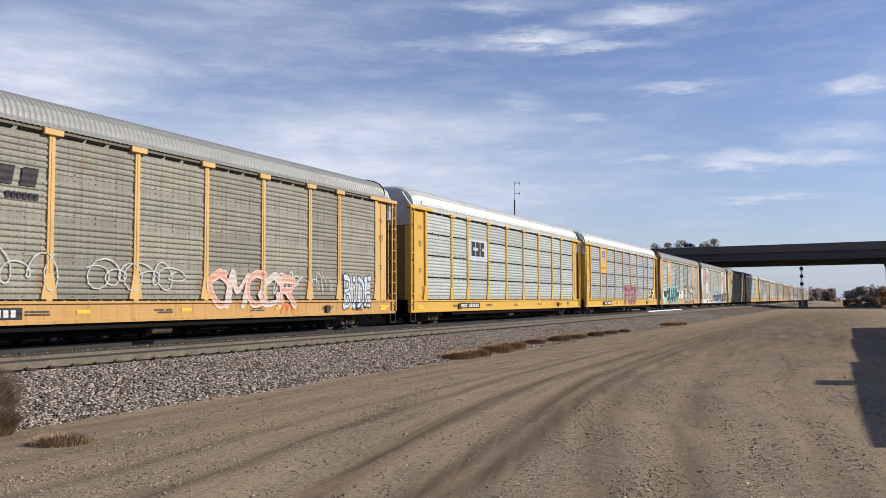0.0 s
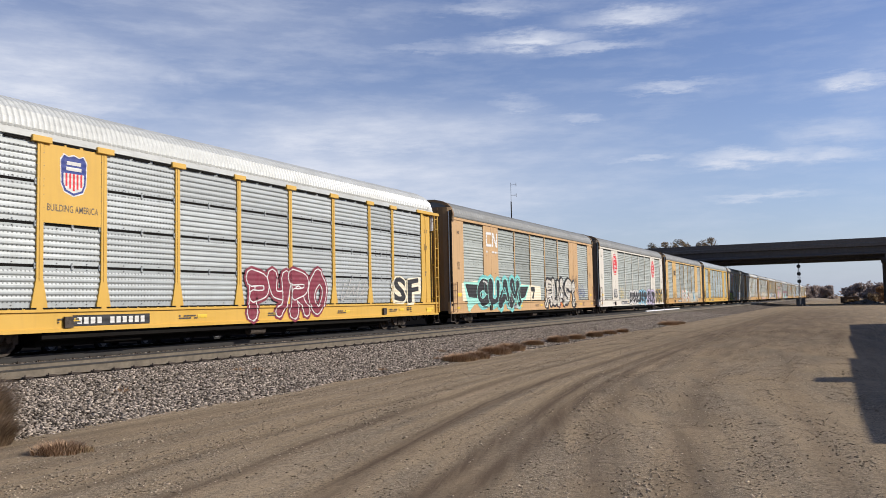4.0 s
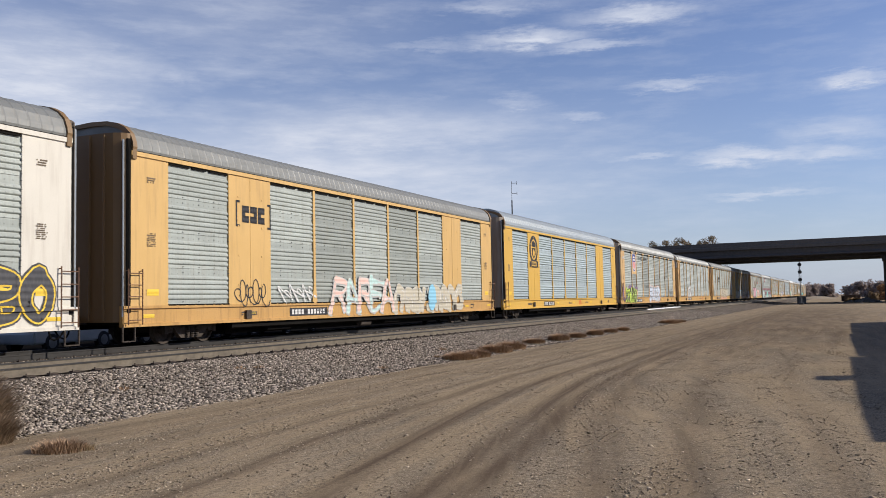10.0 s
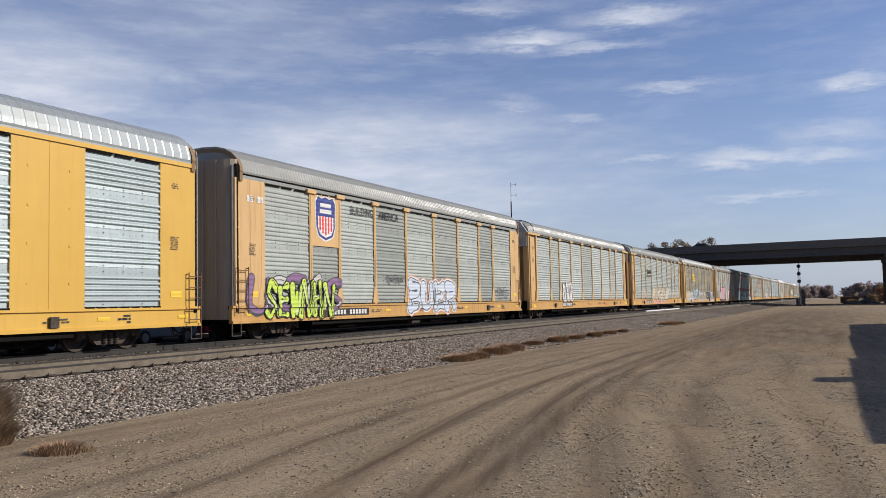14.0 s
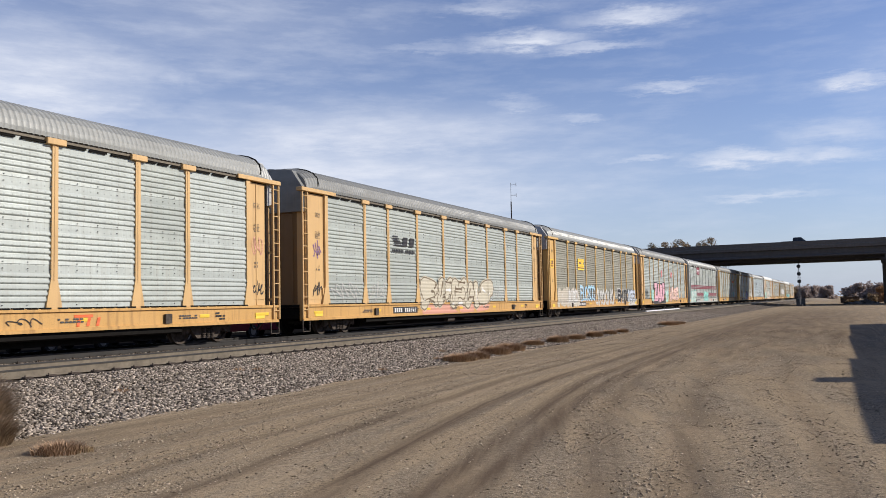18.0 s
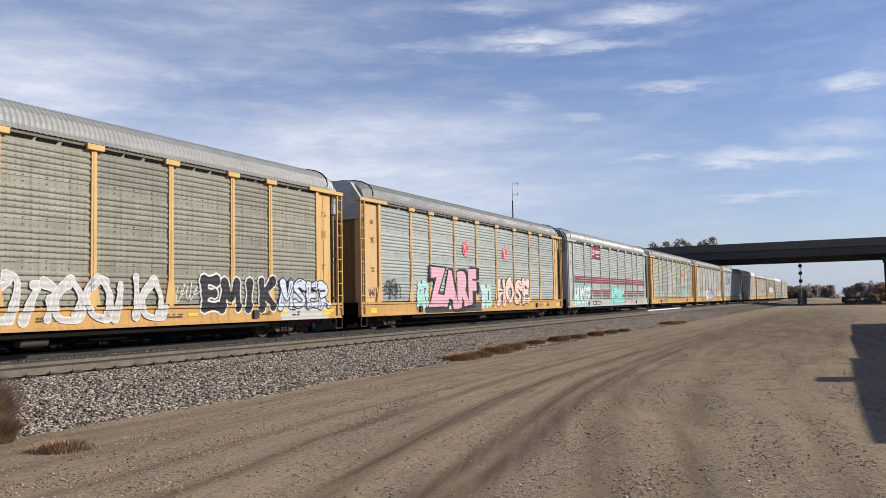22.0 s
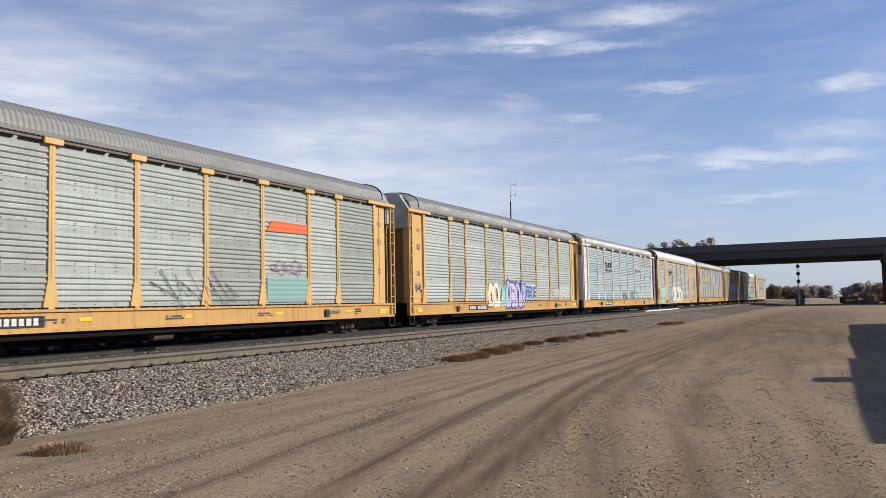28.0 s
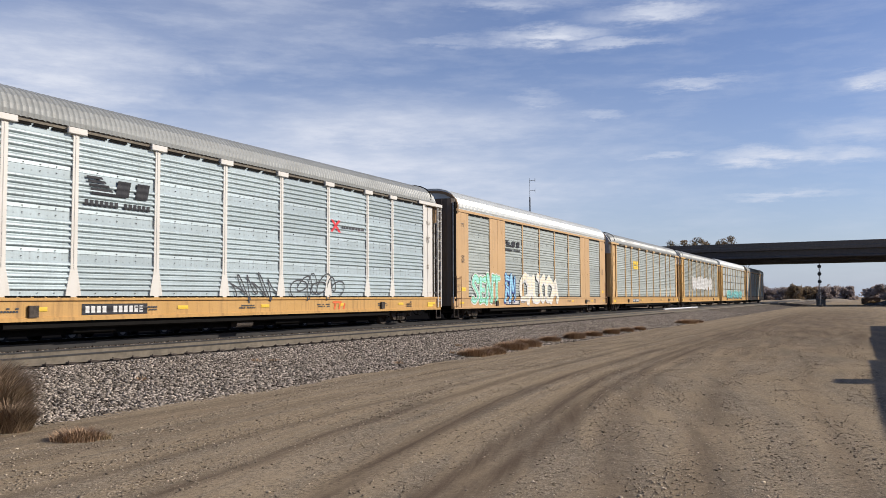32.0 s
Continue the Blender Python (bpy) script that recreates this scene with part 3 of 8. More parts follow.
def make_embankment(y0, y1):
    bm = bmesh.new()
    prism(bm, [(132, -0.1), (222, -0.1), (196, DECK_Z - 0.02), (157, DECK_Z - 0.02)], y0, y1, "y")
    ob = part("road_embankment", bm, M_BANK, None)
    tagged(ob, "dry grassy embankment carrying the road", "embankment", kind="structure")


M_BANK = plain("dry_bank_grass", (0.20, 0.165, 0.09), 0.95, 0, 0.35, 1.5, 0.6)
make_embankment(64.5, 1300)
make_embankment(-1300, -45.5)
# ---- the freight train ----
SHAPES = {}


def shared(name, key, build, mat, parent, at=None, label="", smooth=False):
    """An object on a mesh that alike parts share; the material sits on the object."""
    if key not in SHAPES:
        bm = bmesh.new()
        build(bm)
        SHAPES[key] = mesh_of(bm, name, M_BLACK, smooth=smooth)
    ob = put(name, SHAPES[key], parent, at, label)
    ob.material_slots[0].link = "OBJECT"
    ob.material_slots[0].material = mat
    return ob


GRID = [-11.95, -9.05, -7.05, -4.27, -1.43, 1.43, 4.27, 7.05, 9.05, 11.95]


def sheet_profile(style):
    """Outline of a ribbed side sheet, from its foot to its head, as (depth, height)."""
    h, out = Z_TOP - Z_LOW, []
    sec = h / 4
    for k in range(4):
        z = k * sec
        if style == "even":
            ribs, flat = 5, 0.24
        elif style == "fine":
            ribs, flat = 5, 0.27
        else:
            ribs, flat = 5, 0.29
        pitch = (sec - flat) / ribs
        if k and style == "even":
            out += [(0.0, z - 0.036), (0.05, z - 0.034), (0.05, z + 0.034), (-0.004, z + 0.036), (-0.004, z + 0.05)]
        else:
            out += [(0.004, z + 0.03), (-0.010, z + 0.036)] if k else [(0.0, z)]
        z0 = z + flat * (0.6 if style == "even" else 0.45)
        for r in range(ribs):
            a = z0 + r * pitch
            e = {"fine": 0.6, "even": 0.5, "deep": 1.15}.get(style, 0.72)
            out += [(0.008 * e, a + pitch * 0.03), (-0.034 * e, a + pitch * 0.22), (-0.042 * e, a + pitch * 0.34), (-0.036 * e, a + pitch * 0.62), (0.0, a + pitch * 0.88)]
    out.append((0.0, h))
    return out


def build_sheet(width, style):
    def build(bm):
        w = width / 2
        rows = [[bm.verts.new((x, y, z)) for y, z in sheet_profile(style)] for x in (-w, w)]
        for i in range(len(rows[0]) - 1):
            bm.faces.new((rows[0][i], rows[1][i], rows[1][i + 1], rows[0][i + 1]))
        h = Z_TOP - Z_LOW
        back = [bm.verts.new(p) for p in ((-w, 0.05, 0), (w, 0.05, 0), (w, 0.05, h), (-w, 0.05, h))]
        bm.faces.new(back)
        bm.faces.new((rows[0][0], back[0], back[1], rows[1][0]))
        bm.faces.new((rows[0][-1], rows[1][-1], back[2], back[3]))
    return build


def build_bolts(width):
    """Fasteners along both edges of a sheet and up its middle."""
    def build(bm):
        sec = (Z_TOP - Z_LOW) / 4
        cols = [-width / 2 + 0.04, -width / 4, 0.0, width / 4, width / 2 - 0.04]
        for x in cols:
            edge = abs(x) > width * 0.4
            for k in range(4):
                for z in ((k * sec - 0.09, k * sec + 0.07) + ((k * sec + 0.4, k * sec + 0.72) if edge else ())):
                    box(bm, x - 0.011, x + 0.011, -0.052 if edge else -0.026, -0.005, z, z + 0.022)
    return build


def build_joint(width):
    """An open black joint between two courses of a side."""
    def build(bm):
        box(bm, -width / 2, width / 2, -0.002, 0.045, -0.033, 0.033)
    return build


def build_clip(bm):
    """A bright clip that bridges an open joint."""
    box(bm, -0.035, 0.035, -0.03, 0.0, -0.075, 0.075, bevel=0.008)


def build_slots(width):
    """Dark gaps between the head of a sheet and the eave."""
    def build(bm):
        for a, b in ((0.03, 0.34), (0.38, 0.60), (0.66, 0.97)):
            box(bm, width * (a - 0.5), width * (b - 0.5), -0.056, -0.01, Z_TOP - Z_LOW - 0.055, Z_TOP - Z_LOW - 0.012)
    return build


def build_foot_gap(width):
    """Dark drain gaps between the foot of a sheet and the sill."""
    def build(bm):
        n = max(4, int(width / 0.36))
        for k in range(n):
            a = -width / 2 + width * (k + 0.1) / n
            box(bm, a, a + width / n * 0.8, -0.074, -0.01, -0.032, 0.012)
    return build


def build_post(bm):
    z0, z1 = Z_LOW - 0.03, Z_TOP + 0.06
    half = [(0.235, z0), (0.225, z0 + 0.12), (0.10, z0 + 0.74), (0.088, z1 - 0.12)]
    prism(bm, [(x, z) for x, z in half] + [(-x, z) for x, z in half[::-1]], Y_POST, Y_SHEET + 0.06, "y")
    box(bm, -0.29, 0.29, -1.625, Y_SHEET, z1 - 0.125, z1 + 0.03, bevel=0.012)
    box(bm, -0.022, 0.022, Y_POST - 0.012, Y_POST, z0 + 0.7, z1 - 0.15)


def build_slim_post(bm):
    z0, z1 = Z_LOW - 0.03, Z_TOP + 0.02
    half = [(0.16, z0), (0.155, z0 + 0.1), (0.07, z0 + 0.62), (0.062, z1)]
    prism(bm, [(x, z) for x, z in half] + [(-x, z) for x, z in half[::-1]], Y_POST, Y_SHEET + 0.06, "y")


ROOF_ARCH = [(1.56, 5.44), (1.575, 5.50), (1.555, 5.64), (1.46, 5.88), (1.26, 6.08), (0.98, 6.22), (0.6, 6.31), (0.0, 6.34)]


def build_eave(deep):
    """Flat rail between the head of the side and the ribs of the roof."""
    def build(bm):
        out, top = (1.575, 5.47) if deep else (1.53, 5.42)
        box(bm, -13.15, 13.15, -out, -1.40, 5.29, top, bevel=0.01)
        box(bm, -13.15, 13.15, 1.40, out, 5.29, top, bevel=0.01)
    return build


def build_roof(half, drop, rise=1.0, wide=False):
    """Ribbed arch roof; drop: how far its ends are cut back and lowered; rise: how high it bows; wide: flat panels between thin ridges."""
    def build(bm):
        bow = [(y, 5.3 + (z - 5.3) * rise) for y, z in ROOF_ARCH]
        if rise < 1.0:
            bow[0] = (1.565, 5.375)
        arch = [(-y, z) for y, z in bow] + [(y, z) for y, z in bow[-2::-1]]
        n = int(half * 2 / 0.042)
        prev = None
        for i in range(n + 1):
            x = -half + 2 * half * i / n
            out = (0.0, 0.017, 0.017, 0.015)[i % 4] if not wide else (0.014 if i % 8 == 0 else 0.004)
            e = max(0.0, (abs(x) - half + drop) / drop) if drop else 0.0
            row = []
            for y, z in arch:
                k = 1 + out / 1.6
                row.append(bm.verts.new((x, y * k * (1 - 0.04 * e), z + out - 0.10 * e * e)))
            if prev:
                for j in range(len(row) - 1):
                    bm.faces.new((prev[j], row[j], row[j + 1], prev[j + 1]))
            else:
                first = row
            prev = row
        bm.faces.new(first[::-1])
        bm.faces.new(prev)
    return build


def build_sill(bm):
    prism(bm, [(-1.57, 1.14), (-1.57, 1.06), (-1.52, 1.05), (-1.52, 0.66), (-1.57, 0.64), (-1.57, 0.56), (-1.40, 0.56), (-1.40, 1.14)], -13.55, 13.55)


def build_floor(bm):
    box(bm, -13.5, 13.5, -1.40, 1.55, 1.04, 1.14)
    # Deep underframe boxes and skirt; their black also stands in for shade.
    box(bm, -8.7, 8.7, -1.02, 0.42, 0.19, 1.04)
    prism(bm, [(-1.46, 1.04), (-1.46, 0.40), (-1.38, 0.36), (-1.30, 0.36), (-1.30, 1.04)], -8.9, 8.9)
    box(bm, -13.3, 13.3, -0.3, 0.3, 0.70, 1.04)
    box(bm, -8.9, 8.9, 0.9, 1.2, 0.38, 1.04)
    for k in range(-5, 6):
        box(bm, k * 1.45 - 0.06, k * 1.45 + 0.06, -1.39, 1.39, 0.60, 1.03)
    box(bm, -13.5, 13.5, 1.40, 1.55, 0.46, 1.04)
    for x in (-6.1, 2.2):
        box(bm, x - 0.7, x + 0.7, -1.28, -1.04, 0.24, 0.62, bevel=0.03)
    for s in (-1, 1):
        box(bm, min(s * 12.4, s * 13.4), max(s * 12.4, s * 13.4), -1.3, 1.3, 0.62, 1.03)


def build_far_side(bm):
    box(bm, -12.9, 12.9, 1.46, 1.54, 1.14, 5.32)
    for x in GRID:
        box(bm, x - 0.07, x + 0.07, 1.54, 1.585, 1.14, 5.32)


def build_wheel(bm):
    prof = [(0.09, 0.06), (0.14, -0.05), (0.33, -0.02), (0.36, 0.06), (0.425, 0.06), (0.425, -0.045), (0.45, -0.065), (0.45, -0.085), (0.36, -0.085), (0.33, -0.06), (0.14, -0.09), (0.09, -0.1)]
    n = 20
    rings = [[bm.verts.new((r * math.cos(2 * math.pi * i / n), -y, r * math.sin(2 * math.pi * i / n))) for i in range(n)] for r, y in prof]
    for a, b in zip(rings, rings[1:] + rings[:1]):
        for i in range(n):
            bm.faces.new((a[i], a[(i + 1) % n], b[(i + 1) % n], b[i]))


def build_axle(bm):
    rod(bm, (0, -1.08, 0), (0, 1.08, 0), 0.085, 12)
    for y in (-0.775, 0.775):
        s = 1 if y < 0 else -1
        w = bmesh.new()
        build_wheel(w)
        merge(bm, w, 0, Matrix.Translation((0, y, 0)) @ (Matrix.Identity(4) if s > 0 else Matrix.Rotation(math.pi, 4, "Z")))
    for y in (-1.09, 1.09):
        rod(bm, (0, y - 0.02, 0), (0, y + 0.02, 0), 0.10, 10)
        for k in range(3):
            a = k * 2.094
            box(bm, 0.06 * math.cos(a) - 0.015, 0.06 * math.cos(a) + 0.015, y - 0.035, y + 0.035, 0.06 * math.sin(a) - 0.015, 0.06 * math.sin(a) + 0.015)


def build_frame_side(bm):
    outline = [(-1.12, 0.30), (-1.12, 0.52), (-0.95, 0.62), (-0.55, 0.66), (-0.35, 0.72), (0.35, 0.72), (0.55, 0.66), (0.95, 0.62), (1.12, 0.52), (1.12, 0.30), (0.98, 0.30), (0.93, 0.47), (0.76, 0.47), (0.66, 0.36), (0.45, 0.16), (-0.45, 0.16), (-0.66, 0.36), (-0.76, 0.47), (-0.93, 0.47), (-0.98, 0.30)]
    prism(bm, outline, -1.12, -0.97, "y")
    for x in (-0.2, 0.0, 0.2):
        for k in range(5):
            rod(bm, (x, -1.13, 0.22 + k * 0.06), (x, -1.13, 0.25 + k * 0.06), 0.085, 10)
    box(bm, -0.36, 0.36, -1.18, -0.98, 0.55, 0.66, bevel=0.015)


def build_bolster(bm):
    box(bm, -0.22, 0.22, -1.0, 1.0, 0.46, 0.66, bevel=0.03)
    rod(bm, (0, 0, 0.6), (0, 0, 0.8), 0.2, 12)
    for s in (-1, 1):
        box(bm, s * 0.42 - 0.03, s * 0.42 + 0.03, -0.95, 0.95, 0.28, 0.4)


def add_truck(car, x):
    t = shared("truck", "bolster", build_bolster, M_BLACK, car, pose(x, 0, 0), "greasy four-wheel truck")
    shared("side_frame", "side_frame", build_frame_side, M_GREASE, t)
    shared("side_frame", "side_frame", build_frame_side, M_GREASE, t, pose(0, 0, 0, 0, 0, 180))
    for d in (-0.88, 0.88):
        shared("wheelset", "wheelset", build_axle, M_GREASE, t, pose(d, 0, 0.425), "dark steel wheels on an axle", smooth=False)


def build_reservoir(bm):
    rod(bm, (-0.55, -1.2, 0.30), (0.25, -1.2, 0.30), 0.13, 14)
    for x in (-0.4, 0.1):
        box(bm, x - 0.03, x + 0.03, -1.23, -1.17, 0.42, 1.04)


def build_cable(bm):
    """A loose black cable over the end of the roof."""
    pts = [Vector((0.16 * math.sin(k * 0.4), -y, 5.3 + (z - 5.3) * 0.94 + 0.05)) for k, (y, z) in enumerate(ROOF_ARCH[1:])]
    pts += [Vector((v.x, -v.y, v.z)) for v in pts[-2::-1]]
    prev = None
    for p in pts:
        out = Vector((0, p.y / 1.6, (p.z - 5.2) / 1.1)).normalized()
        ring = [bm.verts.new(p + Vector((0.028 * math.cos(a), 0, 0)) + out * (0.028 * math.sin(a))) for a in (j * math.pi / 3 for j in range(6))]
        if prev:
            for j in range(6):
                bm.faces.new((prev[j], prev[(j + 1) % 6], ring[(j + 1) % 6], ring[j]))
        prev = ring


def build_coupler(bm):
    box(bm, 0.0, 0.55, -0.1, 0.1, 0.72, 0.92, bevel=0.02)
    prism(bm, [(0.5, -0.2), (0.72, -0.2), (0.76, -0.05), (0.62, 0.0), (0.74, 0.12), (0.7, 0.2), (0.5, 0.16)], 0.66, 0.98, "z")
    box(bm, 0.1, 0.16, -0.9, 0.3, 0.66, 0.70)


def build_hose(bm):
    prev = None
    for k in range(9):
        c = Vector((0.1 + 0.5 * k / 8, -0.35 + 0.1 * math.sin(k * 0.6), 0.7 - 0.42 * math.sin(math.pi * k / 8)))
        slope = math.atan2(-0.42 * math.pi / 8 * math.cos(math.pi * k / 8), 0.5 / 8)
        ring = [bm.verts.new(c + Vector((-0.025 * math.sin(slope) * math.cos(a), 0.025 * math.sin(a), 0.025 * math.cos(slope) * math.cos(a)))) for a in (j * math.pi / 3 for j in range(6))]
        if prev:
            for j in range(6):
                bm.faces.new((prev[j], prev[(j + 1) % 6], ring[(j + 1) % 6], ring[j]))
        prev = ring


def build_step(bm):
    for x in (-0.22, 0.22):
        box(bm, x - 0.018, x + 0.018, -1.56, -1.52, 0.16, 0.58)
    for z in (0.16,):
        box(bm, -0.22, 0.22, -1.57, -1.51, z, z + 0.03)


def build_rung(bm):
    rod(bm, (-0.13, -1.575, 0), (0.13, -1.575, 0), 0.017, 6)


def build_grab_frame(bm):
    for x in (-0.26, 0.26):
        rod(bm, (x, -1.64, 0.62), (x, -1.64, 2.15), 0.018, 6)
    for k in range(5):
        rod(bm, (-0.26, -1.64, 0.75 + k * 0.32), (0.26, -1.64, 0.75 + k * 0.32), 0.015, 6)
    for x in (-0.26, 0.26):
        rod(bm, (x, -1.64, 2.1), (x, -1.54, 2.1), 0.015, 6)


def build_end_low(bm):
    prism(bm, [(-1.38, 0.62), (1.38, 0.62), (1.38, 4.55), (-1.38, 4.55)], -0.06, 0.06)


def build_door_rib(bm):
    box(bm, 0, 0.04, -0.05, 0.05, 0.8, 4.5)


def build_end_high(bm):
    prism(bm, [(-1.42, 4.55), (-1.44, 5.48), (-1.02, 6.08), (0.0, 6.21), (1.02, 6.08), (1.44, 5.48), (1.42, 4.55)], -0.07, 0.22)
    box(bm, 0.22, 0.235, -0.02, 0.02, 4.6, 6.2)


def build_folding_end(bm):
    """Clam-shell end doors: leaves that curve round the corner of the car."""
    arc = [(0.0, -1.52), (0.12, -1.50), (0.26, -1.40), (0.36, -1.22), (0.42, -0.95), (0.45, -0.45), (0.46, 0.0)]
    ring = arc + [(x, -y) for x, y in arc[-2::-1]]
    prism(bm, ring, 0.7, 5.9, "z")


def build_door_edge(bm):
    """Dark upright gap between a side and its folding end door."""
    box(bm, 0.02, 0.15, -1.545, -1.44, 0.95, 5.75, bevel=0.01)
    box(bm, 0.05, 0.12, -1.56, -1.545, 1.2, 5.5)


def build_hoop(bm):
    """Painted band round the end of the roof, down to the corner posts."""
    arch = [(-1.60, 5.2)] + [(-y * 1.03, z + 0.035) for y, z in ROOF_ARCH] + [(y * 1.03, z + 0.035) for y, z in ROOF_ARCH[-2::-1]] + [(1.60, 5.2)]
    inner = [(y * 0.90, 5.15 + (z - 5.15) * 0.90) for y, z in arch]
    rings = [[bm.verts.new((x, *p)) for p in line] for x, line in ((-0.13, inner), (-0.13, arch), (0.02, arch), (0.02, inner))]
    for a, b in zip(rings, rings[1:] + rings[:1]):
        for i in range(len(arch) - 1):
            bm.faces.new((a[i], a[i + 1], b[i + 1], b[i]))


def build_door_track(bm):
    """Bright steel strip on which the folding leaves run."""
    prism(bm, [(0.17, -1.530), (0.30, -1.44), (0.285, -1.415), (0.155, -1.505)], 0.85, 5.7, "z")


def build_hinge(bm):
    rod(bm, (0, 0, 0.75), (0, 0, 5.85), 0.035, 6)


def add_folding(car, s, x, mat, frame_m):
    turn = 0 if s > 0 else 180
    d = shared("folding_end_door", "folding", build_folding_end, mat, car, pose(s * x, 0, 0, 0, 0, turn))
    shared("door_edge", "door_edge", build_door_edge, M_BLACK, car, pose(s * x, 0, 0) if s > 0 else pose(-x - 0.17, 0, 0))
    shared("door_track", "door_track", build_door_track, M_TRACK, car, pose(s * x, 0, 0) if s > 0 else pose(-x - 0.47, 0, 0))
    shared("roof_hoop", "hoop", build_hoop, M_BROWN_END, car, pose(s * x, 0, 0, 0, 0, turn))
    for hx, hy in ((0.14, -1.51), (0.38, -1.23), (0.44, -0.96), (0.47, -0.46), (0.47, 0.46), (0.44, 0.96)):
        shared("hinge_column", "hinge", build_hinge, mat, d, pose(hx, hy, 0))


def build_end_bay(bm):
    """Recessed leaf beside the last post of an open-ended rack."""
    box(bm, 11.98, 12.92, -1.47, -1.40, Z_LOW - 0.02, 5.24, bevel=0.012)
    box(bm, 12.42, 12.46, -1.49, -1.47, Z_LOW, 5.2)
    box(bm, 12.05, 12.2, -1.52, -1.47, 1.5, 1.75)
    box(bm, 12.05, 12.85, -1.485, -1.47, 1.34, 1.38)


def build_end_bay_wide(bm):
    """The same leaf, shut against the ladder column."""
    box(bm, 11.98, 13.22, -1.47, -1.40, Z_LOW - 0.02, 5.24, bevel=0.012)
    box(bm, 12.05, 12.2, -1.52, -1.47, 1.5, 1.75)
    box(bm, 12.05, 13.1, -1.485, -1.47, 1.34, 1.38)


def build_end_column(bm):
    """Two flat stiles of an end ladder, tied back to the rack."""
    for x in (13.26, 13.58):
        box(bm, x - 0.03, x + 0.03, -1.60, -1.52, 0.66, 5.26, bevel=0.01)
    for z in (1.3, 2.9, 4.5):
        box(bm, 13.23, 13.26, -1.53, -1.36, z, z + 0.07)
    box(bm, 13.23, 13.27, -1.40, -1.12, 1.10, 5.26)


def build_end_post(bm):
    z0, z1 = Z_LOW - 0.03, 5.28
    half = [(11.72, z0), (11.74, z0 + 0.15), (11.84, z0 + 0.72), (11.84, z1)]
    prism(bm, half + [(12.04, z1), (12.04, z0 + 0.72), (12.22, z0 + 0.15), (12.24, z0)], Y_POST, Y_SHEET + 0.05, "y")


def build_cap_beam(bm):
    box(bm, 11.35, 13.66, -1.62, -1.36, 5.28, 5.42, bevel=0.012)


def build_recess_shade(bm):
    # Solid black block standing in for the shade between leaf and ladder.
    box(bm, 12.9, 13.2, -1.36, 1.15, 1.12, 5.2)


def build_plate(x0, x1, z0, z1, depth=0.05):
    def build(bm):
        box(bm, x0, x1, Y_SHEET - depth, Y_SHEET + 0.06, z0, z1)
        if x1 - x0 > 1.5 and z1 - z0 > 3:
            c = (x0 + x1) / 2
            box(bm, c - 0.012, c + 0.012, Y_SHEET - depth - 0.008, Y_SHEET - depth, z0, z1)
            for k in range(4):
                for dx in (-0.62, 0.62):
                    box(bm, c + dx - 0.03, c + dx + 0.03, Y_SHEET - depth - 0.012, Y_SHEET - depth, z0 + 0.6 + k * 0.95, z0 + 0.66 + k * 0.95)
    return build


def build_mirrored(fn):
    def build(bm):
        fn(bm)
        for v in bm.verts:
            v.co.x = -v.co.x
    return build


def both_ends(name, key, fn, mat, car, label="", ends=(1, -1)):
    return [shared(name, key + ("" if s > 0 else "_m"), fn if s > 0 else build_mirrored(fn), mat, car, None, label) for s in ends]


def box_part(name, x0, x1, z0, z1, mat, car, y=Y_POST - 0.002, depth=0.012, label=""):
    key = ("tag", round(x1 - x0, 2), round(z1 - z0, 2), depth)

    def build(bm):
        box(bm, 0, x1 - x0, -depth, 0, 0, z1 - z0)
    return shared(name, key, build, mat, car, pose(x0, y, z0), label)


